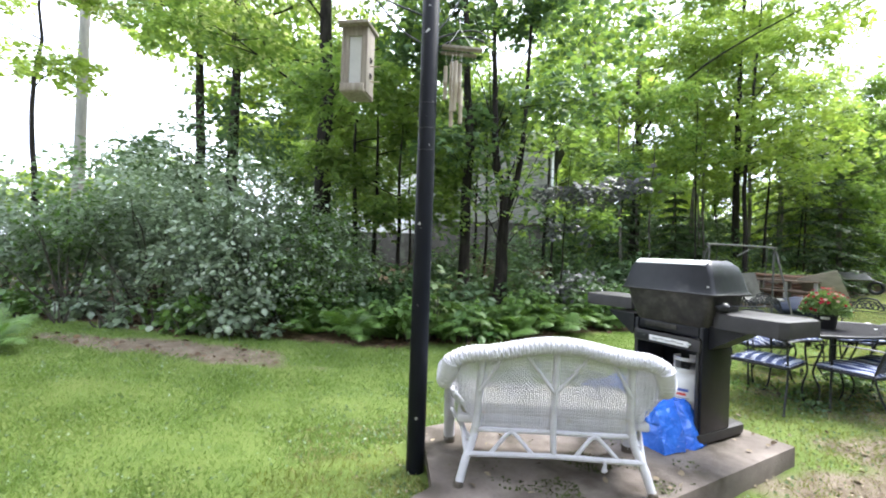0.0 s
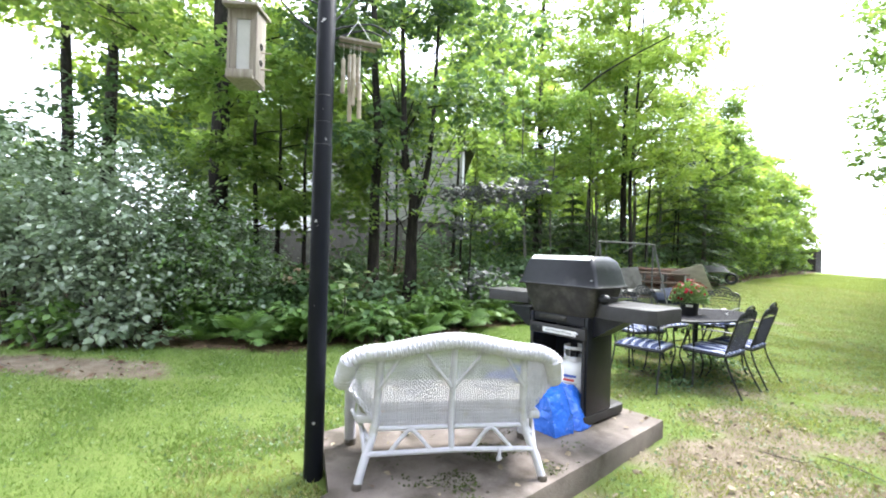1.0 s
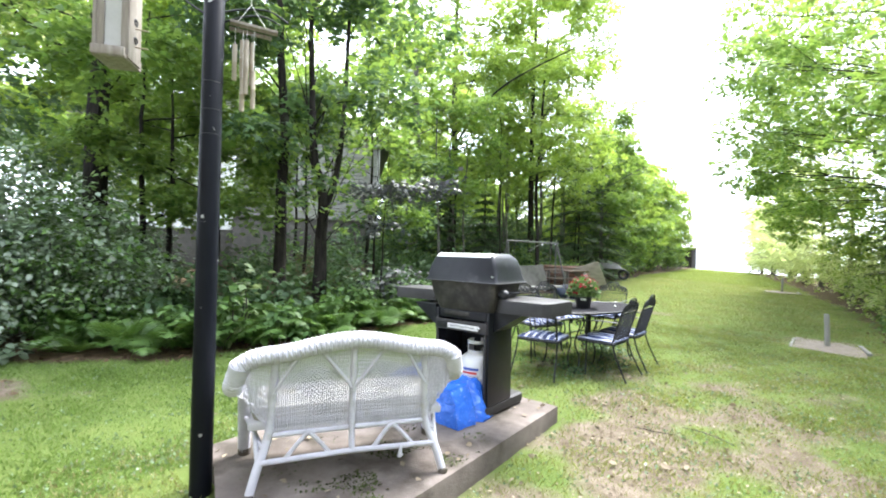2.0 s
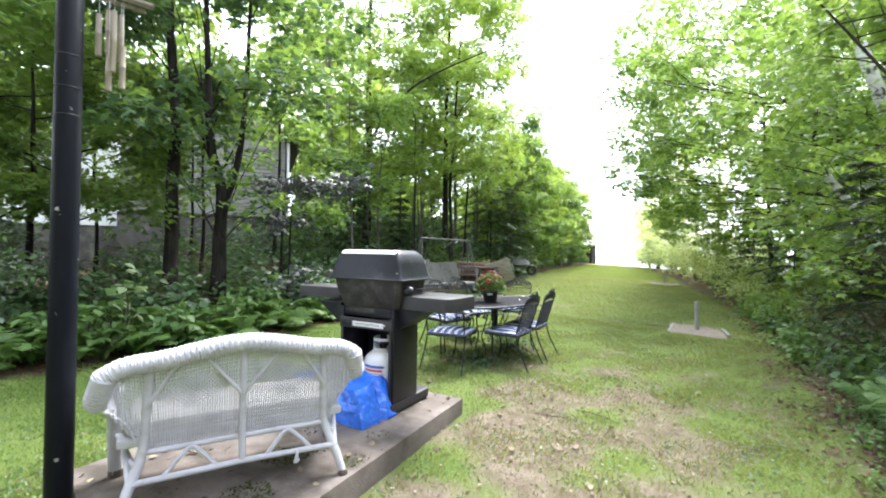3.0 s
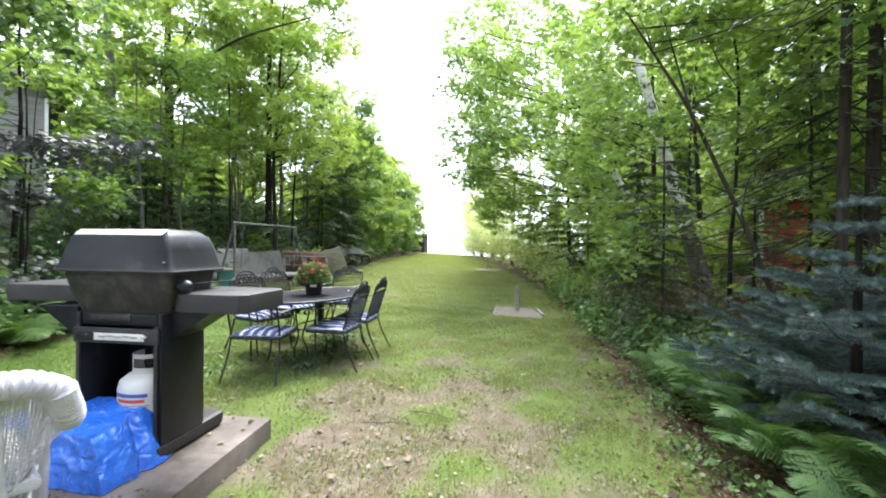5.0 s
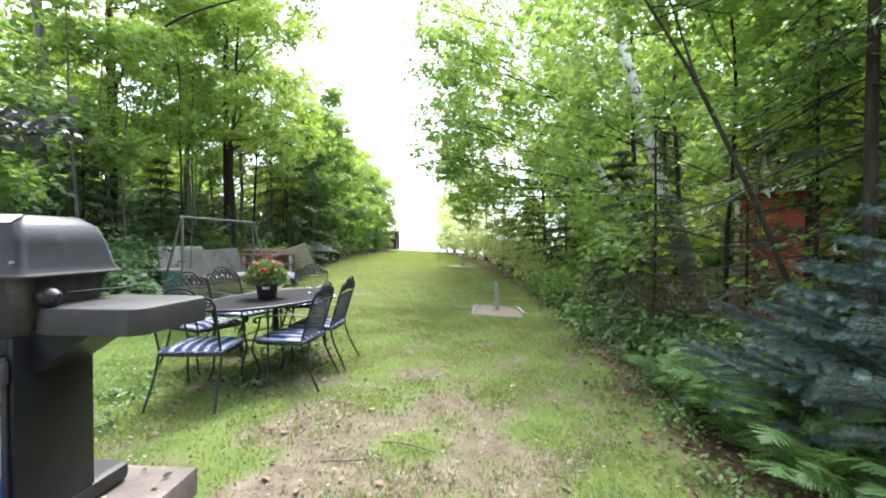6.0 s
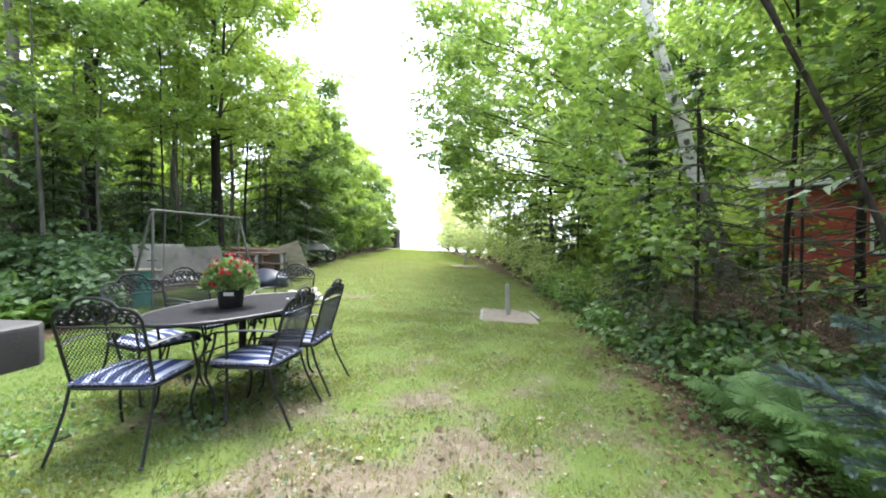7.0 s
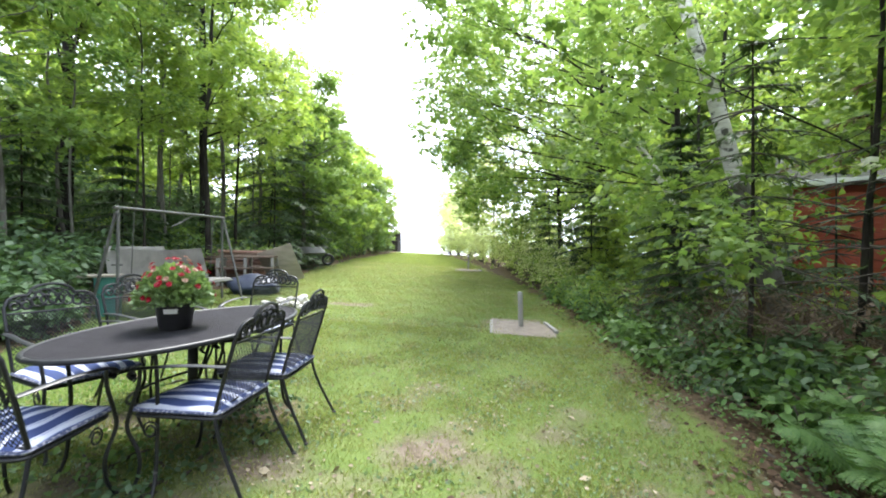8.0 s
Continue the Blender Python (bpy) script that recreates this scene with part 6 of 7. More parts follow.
def loveseat():
    """Wicker loveseat, seen from behind. x along its width, y to its front."""
    s = thing("wicker_loveseat", (-1.785, 2.44, SLAB_Z), "white painted wicker loveseat with rolled back and arms", "loveseat", yaw=57)
    W = 0.43

    def back_y(z):
        return 0.105 - 0.14 * (z - 0.29)

    def top_z(x):
        u = abs(x) / 0.66
        return 0.766 + 0.034 * math.cos(math.pi * min(1, u * 1.35)) - 0.08 * max(0, u - 0.70) ** 1.8 / 0.25 ** 1.8
    for sx in (-1, 1):
        leg = smooth_path([(sx * 0.53, 0.0, 0.0), (sx * 0.495, 0.035, 0.13), (sx * 0.44, 0.095, 0.30), (sx * 0.425, back_y(0.55), 0.55), (sx * 0.41, back_y(0.74), 0.735)], 4)
        part("rear_leg", tube(bmesh.new(), leg, [0.024] * 9 + [0.021] * 8, 10), M_WICKER, s)
        part("foot", lathe(bmesh.new(), [(0.027, 0.0), (0.028, 0.02), (0.024, 0.03)], 12, (sx * 0.53, 0.0, 0.0)), M_FOOT, s, "scuffed foot")
        part("front_leg", tube(bmesh.new(), [(sx * 0.60, 0.57, 0.0), (sx * 0.605, 0.56, 0.2), (sx * 0.61, 0.55, 0.42), (sx * 0.62, 0.53, 0.48)], [0.036, 0.038, 0.036, 0.03], 12), M_WICKER, s)
        part("foot", lathe(bmesh.new(), [(0.038, 0.0), (0.039, 0.04), (0.034, 0.045)], 12, (sx * 0.60, 0.57, 0.0)), M_FOOT, s, "scuffed foot")
        part("side_rail", tube(bmesh.new(), [(sx * 0.47, 0.06, 0.24), (sx * 0.60, 0.56, 0.24)], 0.013, 8), M_WICKER, s)
        part("side_brace", tube(bmesh.new(), [(sx * 0.49, 0.04, 0.17), (sx * 0.53, 0.24, 0.32)], 0.014, 8), M_WICKER, s)
        # rolled arm: from the back's shoulder out and forward
        arm = smooth_path([(sx * 0.585, back_y(top_z(0.585)) - 0.012, top_z(0.585)), (sx * 0.618, 0.075, 0.585), (sx * 0.625, 0.15, 0.55), (sx * 0.635, 0.34, 0.545), (sx * 0.635, 0.50, 0.53), (sx * 0.62, 0.56, 0.48)], 5)
        b = bmesh.new()
        tube(b, arm, [0.056 - 0.010 * min(1, i / 9) for i in range(len(arm))], 14)
        for i in range(len(arm) * 2):
            f = i / 2
            k = min(len(arm) - 2, int(f))
            q, d = arm[k].lerp(arm[k + 1], f - k), arm[k + 1] - arm[k]
            a1, a2 = ring_frame(d)
            tube(b, [q + (a1 * math.cos(h) + a2 * math.sin(h)) * 0.046 + d.normalized() * (0.003 if i % 2 else -0.003) * math.sin(3 * h) for h in [2 * math.pi * j / 18 for j in range(18)]], 0.0075, 4, True)
        tagged(part("arm_roll", b, M_WICKER, s), kind="stuff")
        # woven side under the arm
        b = bmesh.new()
        for i in range(26):
            f = i / 25
            x0, x1 = sx * (0.47 + 0.13 * f), sx * (0.625 + 0.02 * math.sin(math.pi * f))
            y = 0.08 + 0.47 * f
            tube(b, smooth_path([(x0, y, 0.33), (x0 + sx * 0.03, y, 0.43), (x1 - sx * 0.02, y, 0.52)], 3), 0.0042, 4)
        for j in range(9):
            f = j / 8
            tube(b, [(sx * (0.47 + 0.13 * g + 0.04 * f * f), 0.08 + 0.47 * g, 0.34 + 0.17 * f + 0.004 * math.sin(60 * g)) for g in [k / 20 for k in range(21)]], 0.005, 4)
        tagged(part("arm_weave", b, M_WEAVE, s), kind="stuff")
    # rails and struts at the back
    part("bottom_rail", tube(bmesh.new(), [(-0.45, 0.095, 0.285), (0, 0.10, 0.285), (0.45, 0.095, 0.285)], 0.015, 8), M_WICKER, s)
    part("stretcher", tube(bmesh.new(), [(-0.50, 0.04, 0.165), (0, 0.05, 0.172), (0.50, 0.04, 0.165)], 0.016, 8), M_WICKER, s)
    part("centre_post", tube(bmesh.new(), [(0, 0.05, 0.165), (0, 0.085, 0.30), (0, back_y(0.55) - 0.015, 0.55), (0, back_y(0.77) - 0.01, 0.765)], [0.017, 0.018, 0.018, 0.016], 8), M_WICKER, s)
    for cx in (-0.235, 0.235):
        for sx in (-1, 1):
            part("lower_strut", tube(bmesh.new(), smooth_path([(cx, 0.088, 0.28), (cx + sx * 0.035, 0.078, 0.258), (cx + sx * 0.12, 0.048, 0.17)], 3), 0.012, 8), M_WICKER, s)
    for x0, x1 in ((0.0, 0.17), (0.0, -0.17), (-0.425, -0.29), (0.425, 0.29)):
        part("upper_strut", tube(bmesh.new(), [(x0, back_y(0.53) - 0.02, 0.52), (x1, back_y(0.74) - 0.02, 0.735)], 0.010, 8), M_WICKER, s)
    # back weave: fine uprights with rows woven through them
    b = bmesh.new()
    n = 98
    for i in range(n):
        x = -0.57 + 1.14 * i / (n - 1)
        z0 = 0.295 if abs(x) < 0.44 else 0.295 + (abs(x) - 0.44) * 1.5
        pts = [(x * (0.94 + 0.06 * k / 4), back_y(z0 + (top_z(x) - z0) * k / 4), z0 + (top_z(x) - z0) * k / 4) for k in range(5)]
        tube(b, pts, 0.0046, 5)
    tagged(part("back_weave", b, M_WEAVE, s), kind="stuff")
    b = bmesh.new()
    rows = 44
    for j in range(rows):
        f = (j + 0.5) / rows
        pts = []
        for k in range(109):
            x = -0.575 + 1.15 * k / 108
            z0 = 0.295 if abs(x) < 0.44 else 0.295 + (abs(x) - 0.44) * 1.5
            z = z0 + (top_z(x) - 0.01 - z0) * f
            dia = min(abs(x - 0.22), abs(x + 0.22)) / 0.19 + abs(f - 0.60) / 0.22
            amp = 0.006 if dia > 1 else 0.008
            pts.append((x, back_y(z) + amp * math.cos(math.pi * (k + j)) - (0.004 if dia < 1 else 0.0), z + (0.003 * math.sin(9 * x + j))))
        if f < 0.06 or j % 2 == 0:
            tube(b, pts, 0.0034, 3)
        else:
            run = []
            for p in pts + [None]:
                inside = p is not None and min(abs(p[0] - 0.22), abs(p[0] + 0.22)) / 0.19 + abs(f - 0.60) / 0.22 < 1
                if inside:
                    run.append(p)
                elif len(run) > 3:
                    tube(b, run, 0.0036, 3)
                    run = []
                else:
                    run = []
    tagged(part("back_pattern", b, M_WEAVE, s), kind="stuff")
    # rolled top with its wrapped strands
    roll = [(x, back_y(top_z(x)) - 0.012, top_z(x)) for x in [-0.60 + 1.2 * i / 40 for i in range(41)]]
    b = bmesh.new()
    tube(b, roll, [0.044] * 41, 14)
    for i in range(100):
        f = i / 2.5
        k = min(39, int(f))
        q, d = Vector(roll[k]).lerp(Vector(roll[k + 1]), f - k), Vector(roll[k + 1]) - Vector(roll[k])
        a1, a2 = ring_frame(d)
        tube(b, [q + (a1 * math.cos(h) + a2 * math.sin(h)) * 0.0435 + d.normalized() * (0.0035 if i % 2 else -0.0035) * math.sin(3 * h + 0.4 * i) for h in [2 * math.pi * j / 22 for j in range(22)]], 0.0068, 5, True)
    tagged(part("top_roll", b, M_WICKER, s), kind="stuff")
    part("seat", box(bmesh.new(), (0, 0.33, 0.335), (1.10, 0.45, 0.05), 0.015), M_WICKER, s)
    b = bmesh.new()
    for i in range(60):
        x = -0.58 + 1.16 * i / 59
        tube(b, [(x, 0.56, 0.20 + 0.05 * math.sin(math.pi * i / 59)), (x, 0.565, 0.35)], 0.006, 4)
    tagged(part("front_apron", b, M_WEAVE, s), kind="stuff")
    part("seat_cushion", box(bmesh.new(), (0, 0.335, 0.395), (1.06, 0.44, 0.08), 0.03), M_CUSHION_PALE, s, "pale floral cushion")
    part("tied_ribbon", tube(bmesh.new(), smooth_path([(0.27, 0.03, 0.18), (0.275, 0.02, 0.155), (0.265, 0.015, 0.12), (0.285, 0.015, 0.135)], 4), 0.010, 6), M_WICKER, s)


def gas_grill():
    g = thing("gas_grill", (-2.04, 3.97, SLAB_Z), "black gas grill on a cart with side shelves, lid closed", "grill", yaw=-2)
    b = prism(bmesh.new(), [rounded(0.280, 0.300, 0.04, 0.018, 0.03, 0.055), rounded(0.285, 0.305, 0.04, 0.05, 0.03, 0.055), rounded(0.280, 0.30, 0.03, 0.085, 0.03, 0.055), rounded(0.265, 0.285, 0.03, 0.095, 0.03, 0.055)])
    part("base_tray", b, M_SHELF, g)
    for x in (-0.24, 0.20):
        for y in (-0.08, 0.32):
            part("caster", lathe(bmesh.new(), [(0.025, 0.0), (0.03, 0.01), (0.03, 0.03)], 12, (x, y, 0)), M_BLACK, g)
    for x in (-0.225, 0.296):
        part("side_panel", box(bmesh.new(), (x, -0.03, 0.46), (0.03, 0.35, 0.74), 0.008), M_GRILL, g)
    part("back_panel", box(bmesh.new(), (0.046, 0.13, 0.46), (0.515, 0.02, 0.74), 0.003), M_GRILL, g)
    for x in (-0.21, 0.281):
        part("front_frame", box(bmesh.new(), (x, -0.213, 0.43), (0.022, 0.012, 0.66), 0.003), M_SHELF, g)
    panel = part("control_panel", box(bmesh.new(), (0.046, -0.228, 0.705), (0.53, 0.022, 0.085), 0.006), M_SHELF, g)
    part("name_plate", box(bmesh.new(), (0.075, -0.2405, 0.70), (0.31, 0.004, 0.040), 0.001), M_PLATE, panel, "pale silver plate")
    part("gauge_plate", box(bmesh.new(), (-0.145, -0.2405, 0.70), (0.10, 0.004, 0.05), 0.001), M_BLACK, panel)
    for k in range(5):
        part("print_bar", box(bmesh.new(), (-0.03 + 0.05 * k, -0.243, 0.70 + 0.004 * (k % 2)), (0.045, 0.0015, 0.010)), M_GREYINK, panel)
    part("knob", lathe(bmesh.new(), [(0.012, 0.0), (0.016, 0.006), (0.012, 0.014), (0.0, 0.014)], 14, (0.235, -0.245, 0.70)), M_STEEL, panel)
    # dark box added as the shadow in the gap below the firebox
    part("shadow_box", box(bmesh.new(), (0.032, -0.06, 0.79), (0.48, 0.27, 0.07), 0.006), M_GRILL, g)
    part("grease_slot", box(bmesh.new(), (-0.02, -0.199, 0.80), (0.26, 0.012, 0.035), 0.004), M_CAST, g)
    fb = prism(bmesh.new(), [rounded(0.275, 0.15, 0.05, 0.815, 0.035, -0.03), rounded(0.29, 0.165, 0.05, 0.86, 0.035, -0.03), rounded(0.325, 0.19, 0.05, 0.95, 0.035, -0.03), rounded(0.345, 0.205, 0.05, 1.06, 0.035, -0.03)])
    part("firebox", fb, M_CAST, g, "burnt metal firebox")
    lid = prism(bmesh.new(), [rounded(hx, hy, c, z, 0.035, -0.03) for hx, hy, c, z in ((0.372, 0.222, 0.03, 1.062), (0.376, 0.226, 0.03, 1.075), (0.362, 0.214, 0.03, 1.10), (0.340, 0.199, 0.03, 1.19), (0.310, 0.184, 0.03, 1.262),
                                                                                     (0.272, 0.130, 0.028, 1.300), (0.262, 0.120, 0.02, 1.303))])
    lid_ob = part("lid", lid, M_GRILL, g)
    part("lid_rim", tube(bmesh.new(), rounded(0.376, 0.226, 0.03, 1.068, 0.035, -0.03), 0.009, 6, True), M_SHELF, lid_ob)
    # pale strip laid on to paint the sky's glint on the lid
    part("sky_glint", box(bmesh.new(), (0.035, -0.1895, 1.2845), (0.56, 0.056, 0.005), 0.002, Matrix.Rotation(radians(35), 4, "X")), M_PLATE, lid_ob, "pale strip painting the sky's reflection along the lid's top edge")
    for x in (-0.315, 0.355):
        part("lid_screw", lathe(bmesh.new(), [(0.009, 0), (0.009, 0.008), (0.0, 0.011)], 10, (x, -0.243, 1.115)), M_STEEL, lid_ob)
    part("lid_knob", tube(bmesh.new(), [(0.34, -0.16, 0.985), (0.38, -0.16, 0.985), (0.385, -0.16, 0.985), (0.41, -0.16, 0.985), (0.44, -0.16, 0.985), (0.455, -0.16, 0.985)], [0.014, 0.014, 0.03, 0.037, 0.030, 0.012], 14), M_BLACK, g)
    part("wire_handle", tube(bmesh.new(), smooth_path([(0.40, -0.12, 0.99), (0.48, -0.10, 1.0), (0.56, 0.02, 1.005), (0.52, 0.14, 1.01)], 5), 0.005, 6), M_BLACK, g)
    # thick shelves with sloping corners
    x0, x1, y0, y1 = 0.335, 0.79, -0.18, 0.27
    part("side_shelf", slab_mesh(bmesh.new(), [(x0, y0 + 0.04), (x0 + 0.08, y0), (x1 - 0.04, y0), (x1, y0 + 0.04), (x1 + 0.02, y1 - 0.07), (x1 - 0.02, y1 - 0.02), (x0, y1)], 0.84, 0.945, 0.012), M_SHELF, g)
    x0, x1, y0, y1 = -0.88, -0.39, -0.10, 0.26
    part("side_shelf", slab_mesh(bmesh.new(), [(x1, y0 + 0.04), (x1, y1), (x0 + 0.04, y1 + 0.02), (x0 - 0.01, y1 - 0.08), (x0, y0 + 0.04), (x0 + 0.04, y0)], 0.865, 0.965, 0.012), M_SHELF, g)
    for sx, cx in ((1, 0.58), (-1, -0.56)):
        part("shelf_bracket", prism(bmesh.new(), [[(sx * 0.30, -0.14, 0.68), (sx * 0.30, 0.10, 0.68), (sx * 0.32, 0.10, 0.68), (sx * 0.32, -0.14, 0.68)],
                                                  [(sx * 0.30, -0.14, 0.845), (sx * 0.30, 0.10, 0.845), (cx, 0.10, 0.845), (cx, -0.14, 0.845)]]), M_GRILL, g)


def propane_tank():
    t = thing("propane_tank", (-1.94, 3.92, SLAB_Z + 0.097), "white propane gas tank with a collar handle, in the grill cart", "gas tank", yaw=-20)
    part("foot_ring", lathe(bmesh.new(), [(0.105, 0.0), (0.11, 0.0), (0.105, 0.05), (0.10, 0.05)], 28), M_TANK, t)
    part("body", lathe(bmesh.new(), [(0.06, 0.035), (0.11, 0.045), (0.155, 0.08), (0.162, 0.12), (0.162, 0.19), (0.1635, 0.195), (0.162, 0.20), (0.162, 0.28), (0.152, 0.325), (0.11, 0.36), (0.06, 0.372), (0.0, 0.375)], 32), M_TANK, t)
    b = bmesh.new()
    seg = 30
    for k in range(seg):
        a0, a1 = radians(170 + 320 * k / seg), radians(170 + 320 * (k + 1) / seg)
        hole = 8 <= k <= 21
        for z0, z1 in (((0.36, 0.40), (0.455, 0.48)) if hole else ((0.36, 0.48),)):
            vs = [b.verts.new((r * math.cos(a), r * math.sin(a), z)) for r in (0.084, 0.089) for a, z in ((a0, z0), (a1, z0), (a1, z1), (a0, z1))]
            for f in ((0, 1, 2, 3), (7, 6, 5, 4), (0, 4, 5, 1), (3, 2, 6, 7), (0, 3, 7, 4), (1, 5, 6, 2)):
                b.faces.new([vs[i] for i in f])
    part("collar", b, M_TANK, t)
    part("valve", lathe(bmesh.new(), [(0.02, 0.37), (0.02, 0.41), (0.035, 0.415), (0.035, 0.435), (0.0, 0.44)], 14), M_BLACK, t)
    for i, (z, h, w, m) in enumerate(((0.255, 0.02, 70, M_BLUEINK), (0.225, 0.018, 60, M_REDINK), (0.205, 0.006, 75, M_GREYINK), (0.192, 0.006, 70, M_GREYINK), (0.165, 0.014, 40, M_REDINK))):
        b = bmesh.new()
        n = 12
        vs = []
        for k in range(n + 1):
            a = radians(-90 + 20 - w / 2 + w * k / n)
            vs.append([b.verts.new((0.1645 * math.cos(a), 0.1645 * math.sin(a), zz)) for zz in (z, z + h)])
        for p, q in zip(vs, vs[1:]):
            b.faces.new((p[0], q[0], q[1], p[1]))
        part("print_band", b, m, t)
    part("hose", tube(bmesh.new(), smooth_path([(0.03, 0, 0.42), (0.09, 0.05, 0.46), (0.10, 0.12, 0.56), (0.05, 0.14, 0.66)], 5), 0.009, 8), M_BLACK, t)


def tarp_material():
    """Glossy blue woven plastic with sharp crinkles."""
    m = material("blue_tarpaulin", [(0.02, 0.12, 0.60), (0.035, 0.17, 0.74), (0.06, 0.22, 0.82)], 0.24, spec=0.8, scale=6)
    t = m.node_tree
    tc = t.nodes.new("ShaderNodeTexCoord")
    warp = t.nodes.new("ShaderNodeTexNoise")
    warp.inputs["Scale"].default_value = 7
    t.links.new(tc.outputs["Object"], warp.inputs["Vector"])
    add = t.nodes.new("ShaderNodeVectorMath")
    add.operation = "MULTIPLY_ADD"
    add.inputs[1].default_value = (0.16, 0.16, 0.16)
    t.links.new(warp.outputs["Color"], add.inputs[0])
    t.links.new(tc.outputs["Object"], add.inputs[2])
    last = None
    for sc, dist, twist in ((5.0, 0.05, 0.6), (15.0, 0.020, 0.4)):
        v = t.nodes.new("ShaderNodeTexNoise")
        v.inputs["Scale"].default_value, v.inputs["Detail"].default_value, v.inputs["Distortion"].default_value = sc, 1.5, twist
        t.links.new(add.outputs[0], v.inputs["Vector"])
        sb = t.nodes.new("ShaderNodeMath")
        sb.operation, sb.inputs[1].default_value = "SUBTRACT", 0.5
        t.links.new(v.outputs["Fac"], sb.inputs[0])
        ab = t.nodes.new("ShaderNodeMath")
        ab.operation = "ABSOLUTE"
        t.links.new(sb.outputs[0], ab.inputs[0])
        b = t.nodes.new("ShaderNodeBump")
        b.invert = True
        b.inputs["Strength"].default_value, b.inputs["Distance"].default_value = 0.9, dist
        t.links.new(ab.outputs[0], b.inputs["Height"])
        if last:
            t.links.new(last.outputs[0], b.inputs["Normal"])
        last = b
    t.links.new(last.outputs[0], t.nodes["Principled BSDF"].inputs["Normal"])
    return m


M_TARP = tarp_material()


def tarp_bundle():
    t = thing("tarp_bundle", (-2.13, 3.68, SLAB_Z), "crumpled folded bright blue tarpaulin on the slab", "tarpaulin", yaw=-8)

    def fold(name, size, at, slump, seed, label=""):
        """One folded pad of sheet: flat-topped, slumped to one side, with creases."""
        b = bmesh.new()
        bmesh.ops.create_cube(b, size=1)
        bmesh.ops.subdivide_edges(b, edges=b.edges[:], cuts=40, use_grid_fill=True)
        for v in b.verts:
            x, y, z = v.co
            r = (abs(2 * x) ** 4.5 + abs(2 * y) ** 4.5 + abs(2 * z) ** 4.5) ** (1 / 4.5)
            p = Vector((x, y, z)) / max(r, 1e-6) * (0.2 + 0.8 * r)
            f = 1.05 - 0.16 * (p.z + 0.5)
            q = Vector((p.x * size[0] * f, p.y * size[1] * f, (p.z + 0.5) * size[2]))
            q.z *= 1 - slump * max(0, -p.x + 0.1) - 0.24 * max(0, 0.3 - p.y)
            q.y -= 0.02 * (0.5 - p.z)
            end = max(0.0, min(1.0, (p.x - 0.28) / 0.2))
            q.x += 0.05 * end * (0.5 - p.z) - 0.045 * end * math.exp(-((q.y - 0.01 - 0.10 * (q.z - 0.15)) / 0.028) ** 2) - 0.05 * end * max(0, p.y)
            o = Vector((seed, seed * 0.7, 0))
            n = Vector((x, y, max(z, -0.1))).normalized()
            ridge = 1 - abs(noise.noise(Vector((q.x * 5, q.y * 5, q.z * 7)) + o)) * 2
            fine = 1 - abs(noise.noise(Vector((q.x * 13 + q.z * 4, q.y * 11, q.z * 9)) + o)) * 2.4
            q += n * (0.020 * noise.noise(q * 4 + o) + 0.014 * max(0, ridge - 0.45) + 0.010 * max(0, fine - 0.3) + 0.004 * noise.noise(q * 30 + o))
            v.co = Vector((q.x + at[0], q.y + at[1], max(0.004, q.z) + at[2]))
        part(name, b, M_TARP, t, label)
    fold("folded_sheet", (0.88, 0.42, 0.31), (-0.10, 0.02, 0), 0.16, 3.1)
    part("eyelet", tube(bmesh.new(), [(0.355, -0.04 + 0.010 * math.cos(a), 0.06 + 0.010 * math.sin(a)) for a in [2 * math.pi * k / 10 for k in range(10)]], 0.003, 5, True), M_STEEL, t)
    part("eyelet", tube(bmesh.new(), [(0.255 + 0.010 * math.cos(a), -0.138, 0.21 + 0.010 * math.sin(a)) for a in [2 * math.pi * k / 10 for k in range(10)]], 0.003, 5, True), M_STEEL, t)


